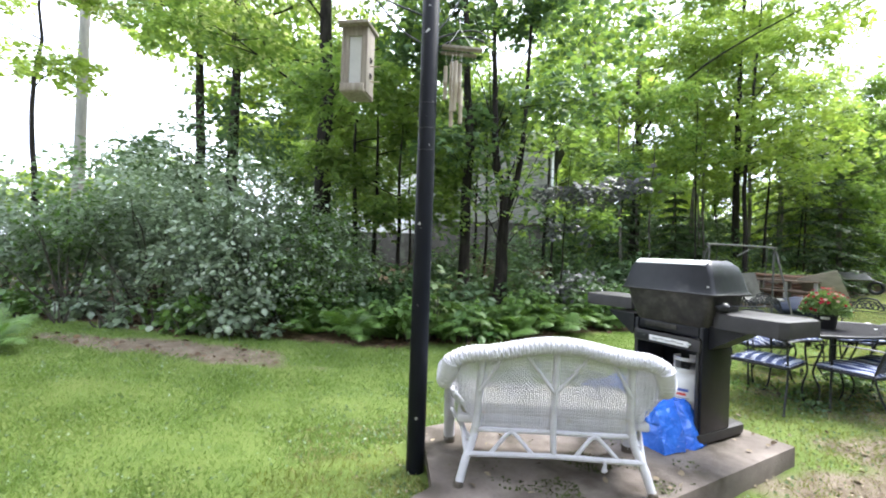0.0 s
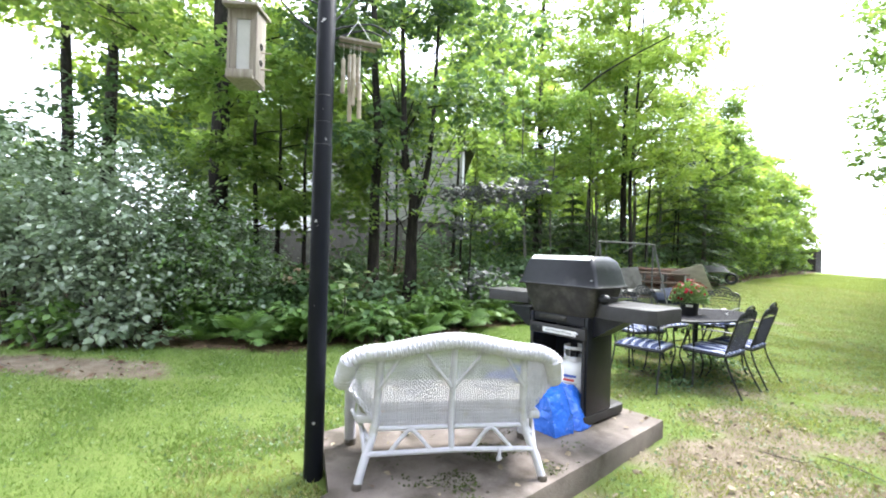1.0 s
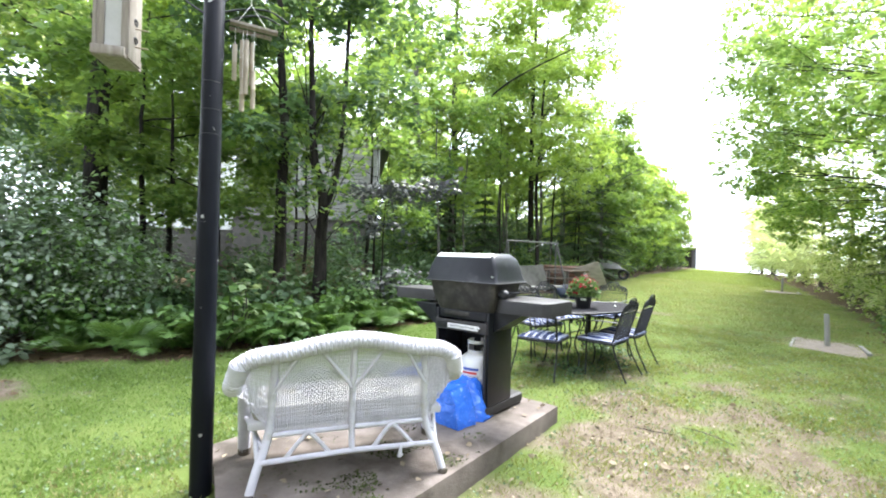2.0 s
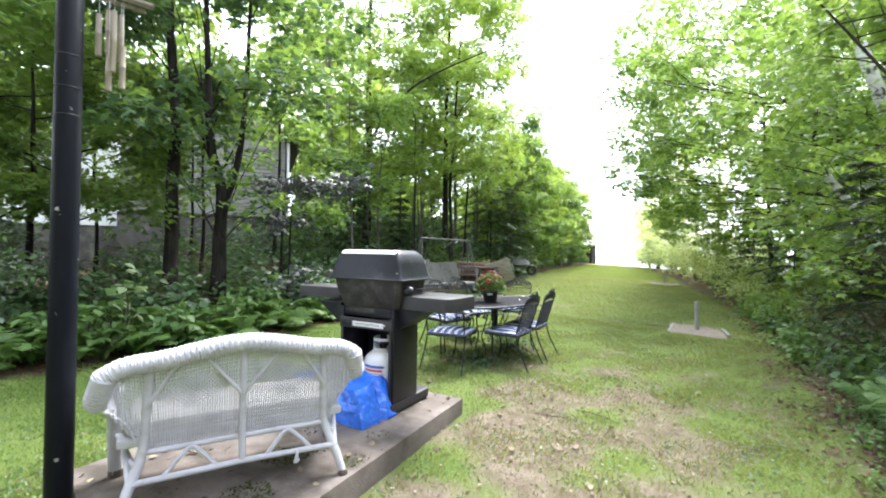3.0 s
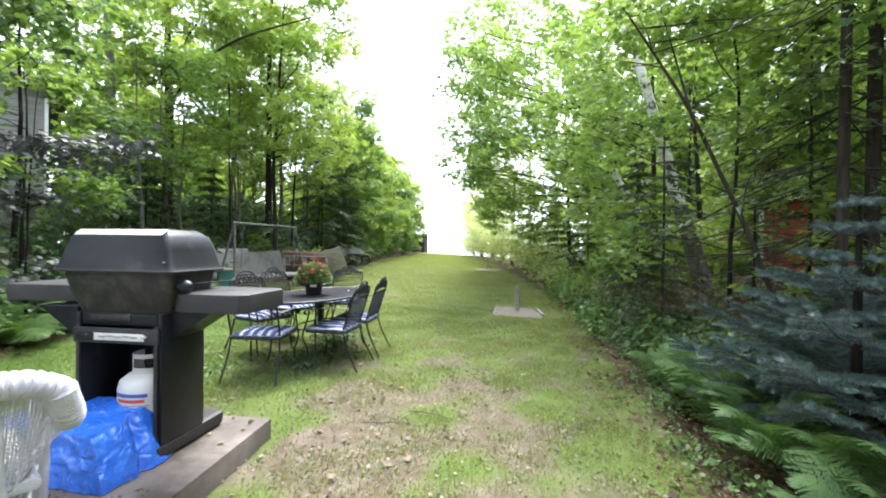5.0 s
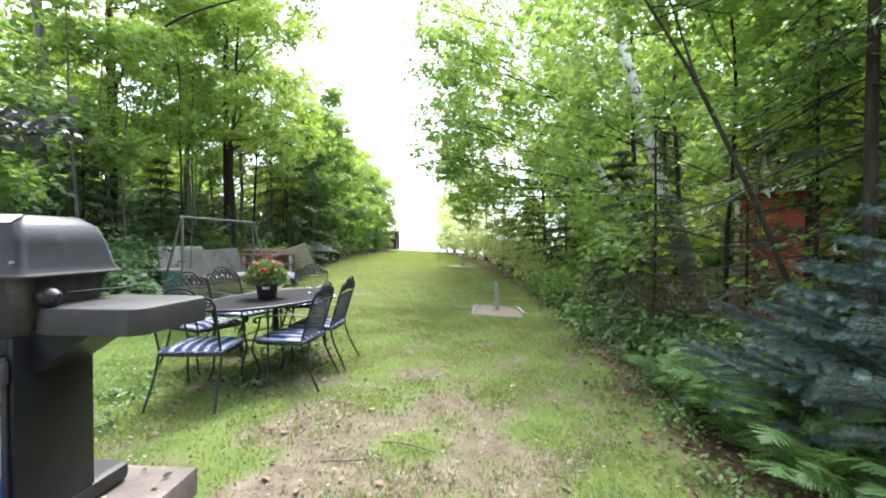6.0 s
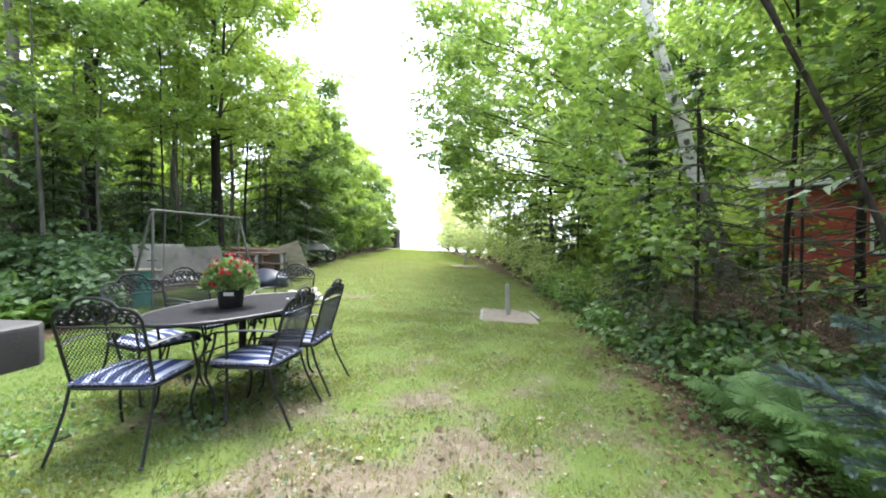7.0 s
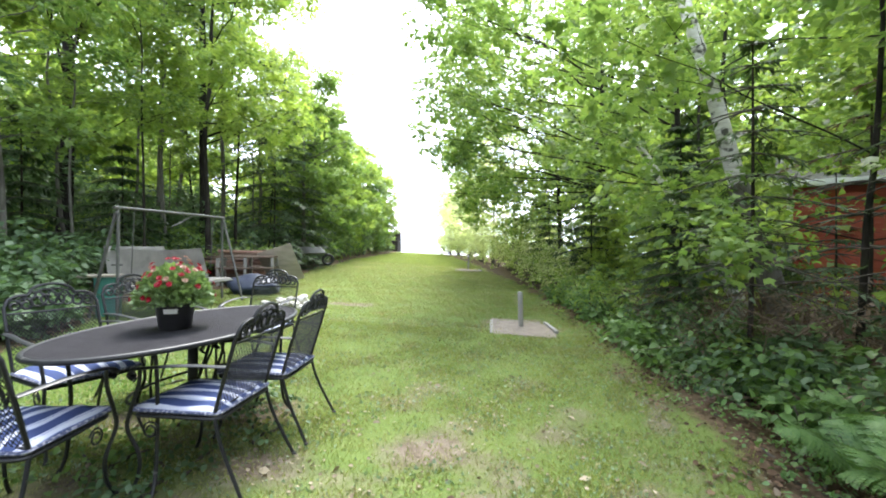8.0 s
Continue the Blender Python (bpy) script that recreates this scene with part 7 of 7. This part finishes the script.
# ---- garden dining set ----
def iron_chair(at, yaw):
    c = thing("patio_chair", (at[0], at[1], gz(*at)), "black wrought-iron patio chair with a navy and white striped cushion", "chair", "chairs round the patio table", yaw=yaw)

    def by(z):
        return -0.20 - 0.30 * (z - 0.42)

    def top(x):
        u = abs(x) / 0.24
        if u < 0.5:
            return 0.872 + 0.062 * math.sqrt(max(0, 1 - (u / 0.5) ** 2))
        return 0.80 + 0.072 * math.sqrt(max(0, 1 - ((u - 0.5) / 0.5) ** 3))
    part("seat_frame", tube(bmesh.new(), [Vector(p) for p in rounded(0.245, 0.23, 0.05, 0.40)], 0.009, 6, True), M_BLACK, c)
    part("seat_mesh", box(bmesh.new(), (0, 0, 0.398), (0.47, 0.44, 0.004)), M_BLACK, c)
    for sx in (-1, 1):
        part("back_leg", tube(bmesh.new(), smooth_path([(sx * 0.265, -0.37, 0.0), (sx * 0.255, -0.32, 0.10), (sx * 0.245, -0.245, 0.26), (sx * 0.24, -0.205, 0.40)], 4), 0.0095, 6), M_BLACK, c)
        part("front_leg", tube(bmesh.new(), smooth_path([(sx * 0.25, 0.25, 0.0), (sx * 0.235, 0.21, 0.08), (sx * 0.235, 0.20, 0.2), (sx * 0.255, 0.245, 0.33), (sx * 0.25, 0.235, 0.42), (sx * 0.25, 0.19, 0.55), (sx * 0.262, 0.17, 0.635)], 4), 0.0095, 6), M_BLACK, c)
        part("arm", tube(bmesh.new(), smooth_path([(sx * 0.245, by(0.66), 0.655), (sx * 0.275, -0.1, 0.665), (sx * 0.285, 0.06, 0.655), (sx * 0.27, 0.19, 0.635), (sx * 0.262, 0.225, 0.605), (sx * 0.262, 0.20, 0.585)], 4), 0.019, 8, flat=0.35), M_BLACK, c)
        part("leg_scroll", tube(bmesh.new(), [(sx * 0.245, 0.13 + (0.02 + 0.01 * k / 5) * math.cos(k * 0.7), 0.33 + (0.02 + 0.01 * k / 5) * math.sin(k * 0.7)) for k in range(14)], 0.005, 5), M_BLACK, c)
        part("foot_pad", lathe(bmesh.new(), [(0.014, 0), (0.014, 0.008), (0.009, 0.012)], 8, (sx * 0.265, -0.37, 0)), M_BLACK, c)
        part("foot_pad", lathe(bmesh.new(), [(0.014, 0), (0.014, 0.008), (0.009, 0.012)], 8, (sx * 0.25, 0.25, 0)), M_BLACK, c)
    xs = [-0.24 + 0.48 * k / 24 for k in range(25)]
    frame_pts = [(-0.235, by(0.40), 0.40), (-0.24, by(0.6), 0.60)] + [(x, by(top(x)), top(x)) for x in xs] + [(0.24, by(0.6), 0.60), (0.235, by(0.40), 0.40)]
    part("back_frame", tube(bmesh.new(), frame_pts, 0.0095, 6), M_BLACK, c)
    part("back_rail", tube(bmesh.new(), [(-0.24, by(0.765), 0.765), (0.24, by(0.765), 0.765)], 0.006, 6), M_BLACK, c)
    part("back_rail", tube(bmesh.new(), [(-0.236, by(0.435), 0.435), (0.236, by(0.435), 0.435)], 0.006, 6), M_BLACK, c)
    b = bmesh.new()
    for i, cx in enumerate((-0.19, -0.135, -0.08, -0.027, 0.027, 0.08, 0.135, 0.19)):
        zc = 0.768 + 0.45 * (top(cx) - 0.768)
        r = 0.42 * (top(cx) - 0.768)
        sg = 1 if cx > 0 else -1
        pts = [(cx + sg * r * (1 - 0.05 * k) * math.cos(0.62 * k), by(zc), zc + r * (1 - 0.05 * k) * math.sin(0.62 * k)) for k in range(15)]
        tube(b, [(x, by(z) , z) for x, _, z in pts], 0.0075, 5)
        for a in (0.3, 1.5, 2.7, 3.9, 5.1):
            lx, lz = cx + 0.7 * r * math.cos(a), zc + 0.7 * r * math.sin(a)
            tube(b, [(lx, by(lz) - 0.003, lz), (lx + 0.010, by(lz + 0.012), lz + 0.012), (lx + 0.018, by(lz + 0.02), lz + 0.022)], [0.005, 0.012, 0.003], 5, flat=0.4)
    part("scrollwork", b, M_BLACK, c, "cast leaf and scroll band")
    b = bmesh.new()
    for i in range(42):
        x = -0.226 + 0.452 * i / 41
        tube(b, [(x + 0.0046 * (1 if (k + i) % 2 else -1), by(0.435 + 0.33 * k / 24), 0.435 + 0.33 * k / 24) for k in range(25)], 0.0023, 3)
    part("back_mesh", b, M_BLACK, c, "expanded metal mesh")
    q = bmesh.new()
    nxx, nyy = 16, 14
    grid = {}
    for s in (0, 1):
        for i in range(nxx + 1):
            for j in range(nyy + 1):
                u, v = 2 * i / nxx - 1, 2 * j / nyy - 1
                pl = (1 - u ** 6) * (1 - v ** 6)
                z = (0.43 + (0.034 * pl + 0.012 * pl * math.cos(3 * u) * math.cos(2.5 * v))) if s else 0.405 + 0.012 * (1 - pl)
                grid[s, i, j] = q.verts.new((0.24 * u * (1 - 0.02 * v * v), 0.01 + 0.235 * v, z + 0.004 * math.sin(9 * u + 5 * v)))
    for s in (0, 1):
        for i in range(nxx):
            for j in range(nyy):
                q.faces.new((grid[s, i, j], grid[s, i + 1, j], grid[s, i + 1, j + 1], grid[s, i, j + 1]))
    for i in range(nxx):
        q.faces.new((grid[0, i, 0], grid[0, i + 1, 0], grid[1, i + 1, 0], grid[1, i, 0]))
        q.faces.new((grid[0, i, nyy], grid[0, i + 1, nyy], grid[1, i + 1, nyy], grid[1, i, nyy]))
    for j in range(nyy):
        q.faces.new((grid[0, 0, j], grid[0, 0, j + 1], grid[1, 0, j + 1], grid[1, 0, j]))
        q.faces.new((grid[0, nxx, j], grid[0, nxx, j + 1], grid[1, nxx, j + 1], grid[1, nxx, j]))
    cu = part("cushion", q, M_STRIPE, c, "navy and white striped seat cushion")
    part("piping", tube(bmesh.new(), [Vector(p) for p in rounded(0.242, 0.237, 0.03, 0.424, 0, 0.01)], 0.010, 5, True), M_EDGING, cu, "speckled edging")
    return c


def patio_table():
    t = thing("patio_table", (-1.955, 6.60, gz(-1.955, 6.6)), "oval black metal mesh patio table", "table", yaw=-10)
    A, B, Z = 0.48, 0.89, 0.715
    ring = [(A * math.cos(2 * math.pi * k / 64), B * math.sin(2 * math.pi * k / 64)) for k in range(64)]
    part("tabletop", slab_mesh(bmesh.new(), [(0.985 * x, 0.985 * y) for x, y in ring], Z - 0.006, Z + 0.004), M_TABLE, t)
    part("rim", tube(bmesh.new(), [(x, y, Z - 0.004) for x, y in ring], 0.014, 8, True), M_BLACK, t)
    for sx in (-1, 1):
        for sy in (-1, 1):
            part("leg", tube(bmesh.new(), smooth_path([(sx * 0.31, sy * 0.60, 0.0), (sx * 0.285, sy * 0.55, 0.10), (sx * 0.275, sy * 0.53, 0.36), (sx * 0.28, sy * 0.54, 0.58), (sx * 0.30, sy * 0.57, 0.70)], 4), 0.010, 8), M_BLACK, t)
    part("apron_ring", tube(bmesh.new(), [(0.62 * x, 0.62 * y, 0.69) for x, y in ring[::2]], 0.008, 6, True), M_BLACK, t)
    part("lower_ring", tube(bmesh.new(), [(0.44 * x, 0.47 * y, 0.36) for x, y in ring[::2]], 0.008, 6, True), M_BLACK, t)
    part("umbrella_tube", lathe(bmesh.new(), [(0.03, 0.34), (0.03, 0.71), (0.026, 0.71), (0.026, 0.34)], 16), M_BLACK, t)


M_TABLE = material("dark_expanded_mesh", [(0.014, 0.0135, 0.016), (0.026, 0.025, 0.029)], 0.75, spec=0.10, scale=9, bump=0.9, bump_scale=260)


def flower_pot():
    x, y = -1.985, 6.475
    z = gz(-1.955, 6.6) + 0.720
    f = thing("flower_pot", (x, y, z), "red chrysanthemums in a black plastic nursery pot on the table", "potted plant", yaw=20)
    part("pot", lathe(bmesh.new(), [(0.082, 0.0), (0.086, 0.004), (0.104, 0.14), (0.110, 0.142), (0.111, 0.158), (0.103, 0.158), (0.100, 0.13), (0.0, 0.13)], 28), M_POT, f)
    b = bmesh.new()
    vs = []
    for k in range(9):
        a = radians(-112 + 42 * k / 8)
        vs.append([b.verts.new((r * math.cos(a), r * math.sin(a), zz)) for r, zz in ((0.1005, 0.10), (0.1042, 0.128))])
    for p, q in zip(vs, vs[1:]):
        b.faces.new((p[0], q[0], q[1], p[1]))
    part("paper_label", b, M_LABEL, f)
    rng = np.random.default_rng(3)
    n = 2600
    u = unit(rng.normal(size=(n, 3)))
    u[:, 2] = np.abs(u[:, 2]) * 1.0 - 0.12
    r = rng.random((n, 1)) ** 0.35
    pos = np.array((0, 0, 0.17)) + u * r * np.array((0.205, 0.205, 0.235))
    part("foliage", leaf_mesh("foliage", DIAMOND, pos, u + 0.5 * rng.normal(size=(n, 3)) + np.array((0, 0, 0.3)), rng.normal(size=(n, 3)) + np.array((0, 0, 1)), 0.035 * (0.6 + 0.7 * rng.random(n)), M_MUM), None, f)
    for i in range(64):
        d = unit(rng.normal(size=3) * np.array((1, 1, 0.6)) + np.array((0, 0, 1.0)))
        d[2] = max(d[2], 0.08)
        c = np.array((0, 0, 0.17)) + d * np.array((0.215, 0.215, 0.25)) * rng.uniform(0.94, 1.08)
        m = 26
        a = np.linspace(0, 2 * np.pi * 3, m)
        t1 = unit(np.cross(d, (0.3, 0.2, 0.9)))
        t2 = np.cross(d, t1)
        ax = np.cos(a)[:, None] * t1 + np.sin(a)[:, None] * t2 + d * np.linspace(0.05, 1.1, m)[:, None]
        part("bloom", leaf_mesh("bloom", DIAMOND, np.repeat(c[None], m, 0), ax, np.repeat(d[None], m, 0), np.linspace(0.021, 0.011, m), M_PETAL if i % 4 else M_PINKPETAL), None, f)


def bottle_cap():
    x, y = -1.72, 6.95
    z = gz(-1.955, 6.6) + 0.719
    b = thing("small_cap", (x, y, z), "small pale bottle cap lying on the table", "cap")
    part("cap", lathe(bmesh.new(), [(0.012, 0), (0.013, 0.004), (0.012, 0.014), (0.0, 0.016)], 12), M_LABEL, b)


pole_and_hooks()
bird_feeder()
wind_chime()
loveseat()
gas_grill()
propane_tank()
tarp_bundle()
patio_table()
first = iron_chair((-1.64, 6.23), 86)
for at, yaw in (((-1.58, 6.86), 88), ((-2.18, 5.71), 4.5), ((-2.62, 6.5), -115), ((-2.62, 7.25), -108), ((-2.2, 8.03), 176)):
    copy_thing(first, pose(at[0], at[1], gz(*at), 0, 0, yaw))
flower_pot()
bottle_cap()


# ---- the old swing frame and the heap behind the table ----
def swing_frame():
    a, b = Vector((-4.92, 9.62, 0)), Vector((-4.70, 11.85, 0))
    d = (b - a).normalized()
    yaw = math.degrees(math.atan2(d.y, d.x)) - 0
    z = gz(-4.8, 10.5)
    s = thing("garden_swing", (a.x, a.y, z), "old grey metal garden swing frame with a faded cloth seat", "garden swing", yaw=yaw)
    L, H = (b - a).length, 1.53
    part("top_bar", tube(bmesh.new(), smooth_path([(0.0, 0, H - 0.10), (0.03, 0, H - 0.02), (0.12, 0, H), (L - 0.12, 0, H), (L - 0.03, 0, H - 0.02), (L, 0, H - 0.10)], 4), 0.022, 10), M_GALV, s)
    for x in (0.0, L):
        for sy, foot in ((-1, -0.36 if x else -0.03), (1, 0.06 if x else 0.42)):
            part("leg", tube(bmesh.new(), [(x, 0.02 * sy, H - 0.08), (x + (0.05 if x else -0.03), foot, 0.0)], 0.021, 8), M_GALV, s)
        part("brace", tube(bmesh.new(), [(x, -0.08, 0.75), (x, 0.08, 0.75)], 0.012, 8), M_GALV, s)
    for x in (0.28, L - 0.28):
        part("hanger", tube(bmesh.new(), [(x, 0, H), (x, 0.05, 0.62)], 0.008, 6), M_GALV, s)
    part("knee_brace", tube(bmesh.new(), [(L - 0.75, 0, H), (L - 1.15, 0.1, H - 0.22)], 0.012, 6), M_GALV, s)
    q = bmesh.new()
    rows = [[q.verts.new((0.25 + (L - 0.5) * i / 12, 0.10 + 0.16 * v, 0.42 + 0.55 * v - 0.03 * math.sin(math.pi * i / 12) * v)) for i in range(13)] for v in (0, 0.5, 1)]
    for r0, r1 in zip(rows, rows[1:]):
        for k in range(12):
            q.faces.new((r0[k], r0[k + 1], r1[k + 1], r1[k]))
    bmesh.ops.solidify(q, geom=q.faces[:], thickness=0.03)
    part("cloth_back", q, M_CLOTH, s, "faded grey cloth back")
    part("seat", box(bmesh.new(), (L / 2, -0.12, 0.42), (L - 0.5, 0.44, 0.05), 0.02), M_CLOTH, s)
    part("seat_frame", tube(bmesh.new(), [(0.22, -0.34, 0.40), (L - 0.22, -0.34, 0.40), (L - 0.22, 0.12, 0.40), (0.22, 0.12, 0.40)], 0.014, 8, True), M_GALV, s)


def board_stack(at, yaw, seed, n, L, label):
    rng = np.random.default_rng(seed)
    s = thing("wood_pile", (at[0], at[1], gz(*at)), label, "wood pile", yaw=yaw)
    for i in range(n):
        lay, k = divmod(i, 5)
        m = pose(0, 0, 0, rng.uniform(-3, 3), rng.uniform(-4, 4), rng.uniform(-9, 9))
        w = rng.uniform(0.09, 0.16)
        if i % 3 == 1:
            y, z, r, hl = -0.42 + 0.2 * k, 0.06 + 0.085 * lay, rng.uniform(0.035, 0.06), L * rng.uniform(0.3, 0.6)
            part("log", tube(bmesh.new(), [(-hl, y, z + rng.uniform(-0.03, 0.05)), (0, y + 0.03, z), (hl, y, z + rng.uniform(-0.03, 0.05))], [r, r * 0.95, r * 0.85], 8), M_LOG, s)
            continue
        part("board", box(bmesh.new(), (rng.uniform(-0.15, 0.15), -0.42 + 0.2 * k + rng.uniform(-0.04, 0.04), 0.06 + 0.085 * lay), (L * rng.uniform(0.55, 1.0), w, rng.uniform(0.035, 0.075)), 0.006, m), M_WOOD, s)


def stacked_rack(at, yaw):
    s = thing("pallet_rack", (at[0], at[1], gz(*at)), "grey weathered wooden pallet rack with boards", "rack", yaw=yaw)
    for z in (0.16, 0.42, 0.68):
        part("shelf_board", box(bmesh.new(), (0, 0, z), (1.3, 0.5, 0.035), 0.005), M_WOOD, s)
    for x in (-0.6, 0, 0.6):
        for y in (-0.2, 0.2):
            part("post", box(bmesh.new(), (x, y, 0.34), (0.07, 0.07, 0.68), 0.005), M_POST, s)


def leaning_sheet(at, yaw, w, h, lean, mat, label, tip=0.0):
    s = thing("plywood_sheet", (at[0], at[1], gz(*at)), label, "sheet", yaw=yaw)
    part("panel", box(bmesh.new(), (0, math.sin(radians(lean)) * h / 2, math.cos(radians(lean)) * h / 2 + 0.01), (w, 0.014, h), 0.003, Matrix.Rotation(radians(-lean), 4, "X") @ Matrix.Rotation(radians(-tip), 4, "Y")), mat, s)


def lumpy(bm, c, r, seed, squash=0.7, amp=0.35, sub=2):
    vs = bmesh.ops.create_icosphere(bm, subdivisions=sub, radius=1)["verts"]
    o = Vector((seed * 1.7, seed * 0.9, seed * 2.3))
    for v in vs:
        n = noise.noise(v.co * 1.3 + o)
        v.co = Vector(c) + Vector((v.co.x, v.co.y, v.co.z * squash)) * r * (1 + amp * n)
    return bm


def heap():
    board_stack((-5.8, 14.95), 20, 1, 42, 1.9, "heap of reddish split boards and firewood")
    board_stack((-7.2, 14.4), 50, 2, 30, 1.8, "heap of old boards behind the swing")
    stacked_rack((-5.3, 14.0), 10)
    leaning_sheet((-4.75, 14.6), 22, 0.80, 1.02, -26, M_PLY, "weathered plywood sheet leaning on a wood pile", 20)
    leaning_sheet((-6.35, 12.0), 75, 1.2, 0.9, 12, M_CLOTH, "pale grey panel standing behind the swing")
    b = thing("green_bin", (-5.27, 9.9, gz(-5.27, 9.9)), "faded green plastic bin with a pale board on top", "bin", yaw=30)
    part("body", prism(bmesh.new(), [rounded(0.13, 0.12, 0.03, 0.0), rounded(0.155, 0.14, 0.03, 0.52), rounded(0.165, 0.15, 0.03, 0.525), rounded(0.165, 0.15, 0.03, 0.55)]), M_GREEN, b)
    part("lid_board", box(bmesh.new(), (-0.05, 0, 0.57), (0.62, 0.34, 0.03), 0.005), M_PLY, b)
    t = thing("covered_heap", (-4.6, 12.9, gz(-4.6, 12.9)), "low heap covered with a dark blue tarpaulin", "tarpaulin")
    q = lumpy(bmesh.new(), (0, 0, 0.12), 0.5, 5, 0.5, 0.3, 4)
    for v in q.verts:
        v.co.z = max(0.0, v.co.z) + 0.012 * noise.noise(v.co * 9)
    part("sheet", q, M_DENIM, t)
    w = thing("wheelbarrow", (-5.7, 19.2, gz(-5.7, 19.2)), "grey upturned wheelbarrow beside the lawn", "wheelbarrow", yaw=20)
    part("tray", prism(bmesh.new(), [rounded(0.55, 0.34, 0.08, 0.60, 0.05), rounded(0.40, 0.24, 0.08, 0.82)]), M_GALV, w)
    for y in (-0.25, 0.25):
        part("handle", tube(bmesh.new(), [(-0.9, y, 0.55), (0.6, y * 0.5, 0.60)], 0.02, 8), M_POST, w)
        part("leg", tube(bmesh.new(), [(-0.25, y, 0.6), (-0.3, y, 0.0)], 0.018, 8), M_GALV, w)
    part("wheel", tube(bmesh.new(), [(0.66 + 0.17 * math.cos(h), 0, 0.36 + 0.17 * math.sin(h)) for h in [2 * math.pi * k / 20 for k in range(20)]], 0.05, 10, True), M_BLACK, w)
    rs = random.Random(8)
    for i in range(26):
        x, y = -3.05 + rs.uniform(-0.45, 0.35), 11.3 + rs.uniform(-0.5, 0.6)
        r = rs.uniform(0.05, 0.11)
        lay = 0.09 if i > 18 else 0.0
        st = part("stone", lumpy(bmesh.new(), (0, 0, r * 0.55), r, i, 0.65, 0.4), M_STONE)
        st.matrix_basis = pose(x, y, gz(x, y) + lay, 0, 0, rs.uniform(0, 360))
        tagged(st, "rounded pale grey stone in a small heap", "stone", "heap of stones")


swing_frame()
heap()


# ---- posts in sandy beds on the lawn ----
def post_bed(cx, cy, h, yaw, w, d, lean):
    p = thing("short_post", (cx, cy, gz(cx, cy)), "short grey weathered wooden post standing in a sandy bed", "post", "posts on the lawn", yaw=yaw)
    part("shaft", tube(bmesh.new(), [(0, 0, -0.1), (lean * 0.5, 0, h * 0.5), (lean, 0, h - 0.01), (lean, 0, h)], [0.042, 0.041, 0.04, 0.034], 12), M_POST, p)
    bed = thing("sandy_bed", (cx, cy, gz(cx, cy)), "square of bare sand with old timber edging", "bed", "beds round the posts", yaw=yaw)
    q = bmesh.new()
    n = 14
    g = [[q.verts.new((w * (i / n - 0.5), d * (j / n - 0.5), 0.002 + 0.015 * math.sin(math.pi * i / n) * math.sin(math.pi * j / n) + 0.008 * noise.noise((i * 0.6, j * 0.6, cx)) - 0.05 * (w * (i / n - 0.5)))) for j in range(n + 1)] for i in range(n + 1)]
    for i in range(n):
        for j in range(n):
            q.faces.new((g[i][j], g[i + 1][j], g[i + 1][j + 1], g[i][j + 1]))
    part("sand", q, M_SAND, bed)
    part("edging", box(bmesh.new(), (-w / 2, -0.1, 0.02), (0.05, d * 0.85, 0.03), 0.008), M_POST, bed)
    part("edging", box(bmesh.new(), (w / 2, 0.1, -0.01), (0.06, d * 0.6, 0.05), 0.008, pose(0, 0, 0, 0, 0, 6)), M_POST, bed)


M_SAND = material("pale_sand", [(0.12, 0.098, 0.08), (0.175, 0.145, 0.12), (0.22, 0.187, 0.155)], 0.95, scale=7, detail=9, bump=0.6, bump_scale=80)
post_bed(0.70, 10.97, 0.57, -4, 0.95, 1.35, -0.02)
post_bed(0.03, 23.8, 0.60, 0, 1.1, 1.5, 0.02)

# ---- utility pole and fence post beyond the shrubs ----
up = thing("utility_pole", (-14.9, -1.95, gz(-14.9, -1.95)), "pale wooden utility pole beyond the shrubs", "pole")
part("shaft", tube(bmesh.new(), [(0, 0, -0.2), (0, 0, 9)], [0.15, 0.11], 12), M_POST, up)
fp = thing("fence_post", (-8.6, -1.95, gz(-8.6, -1.95)), "grey steel fence post behind the shrubs", "post")
part("shaft", tube(bmesh.new(), [(0, 0, -0.1), (0, 0, 2.05)], 0.03, 10), M_GALV, fp)
part("cap", lathe(bmesh.new(), [(0.036, 2.03), (0.036, 2.07), (0.0, 2.10)], 12), M_GALV, fp)
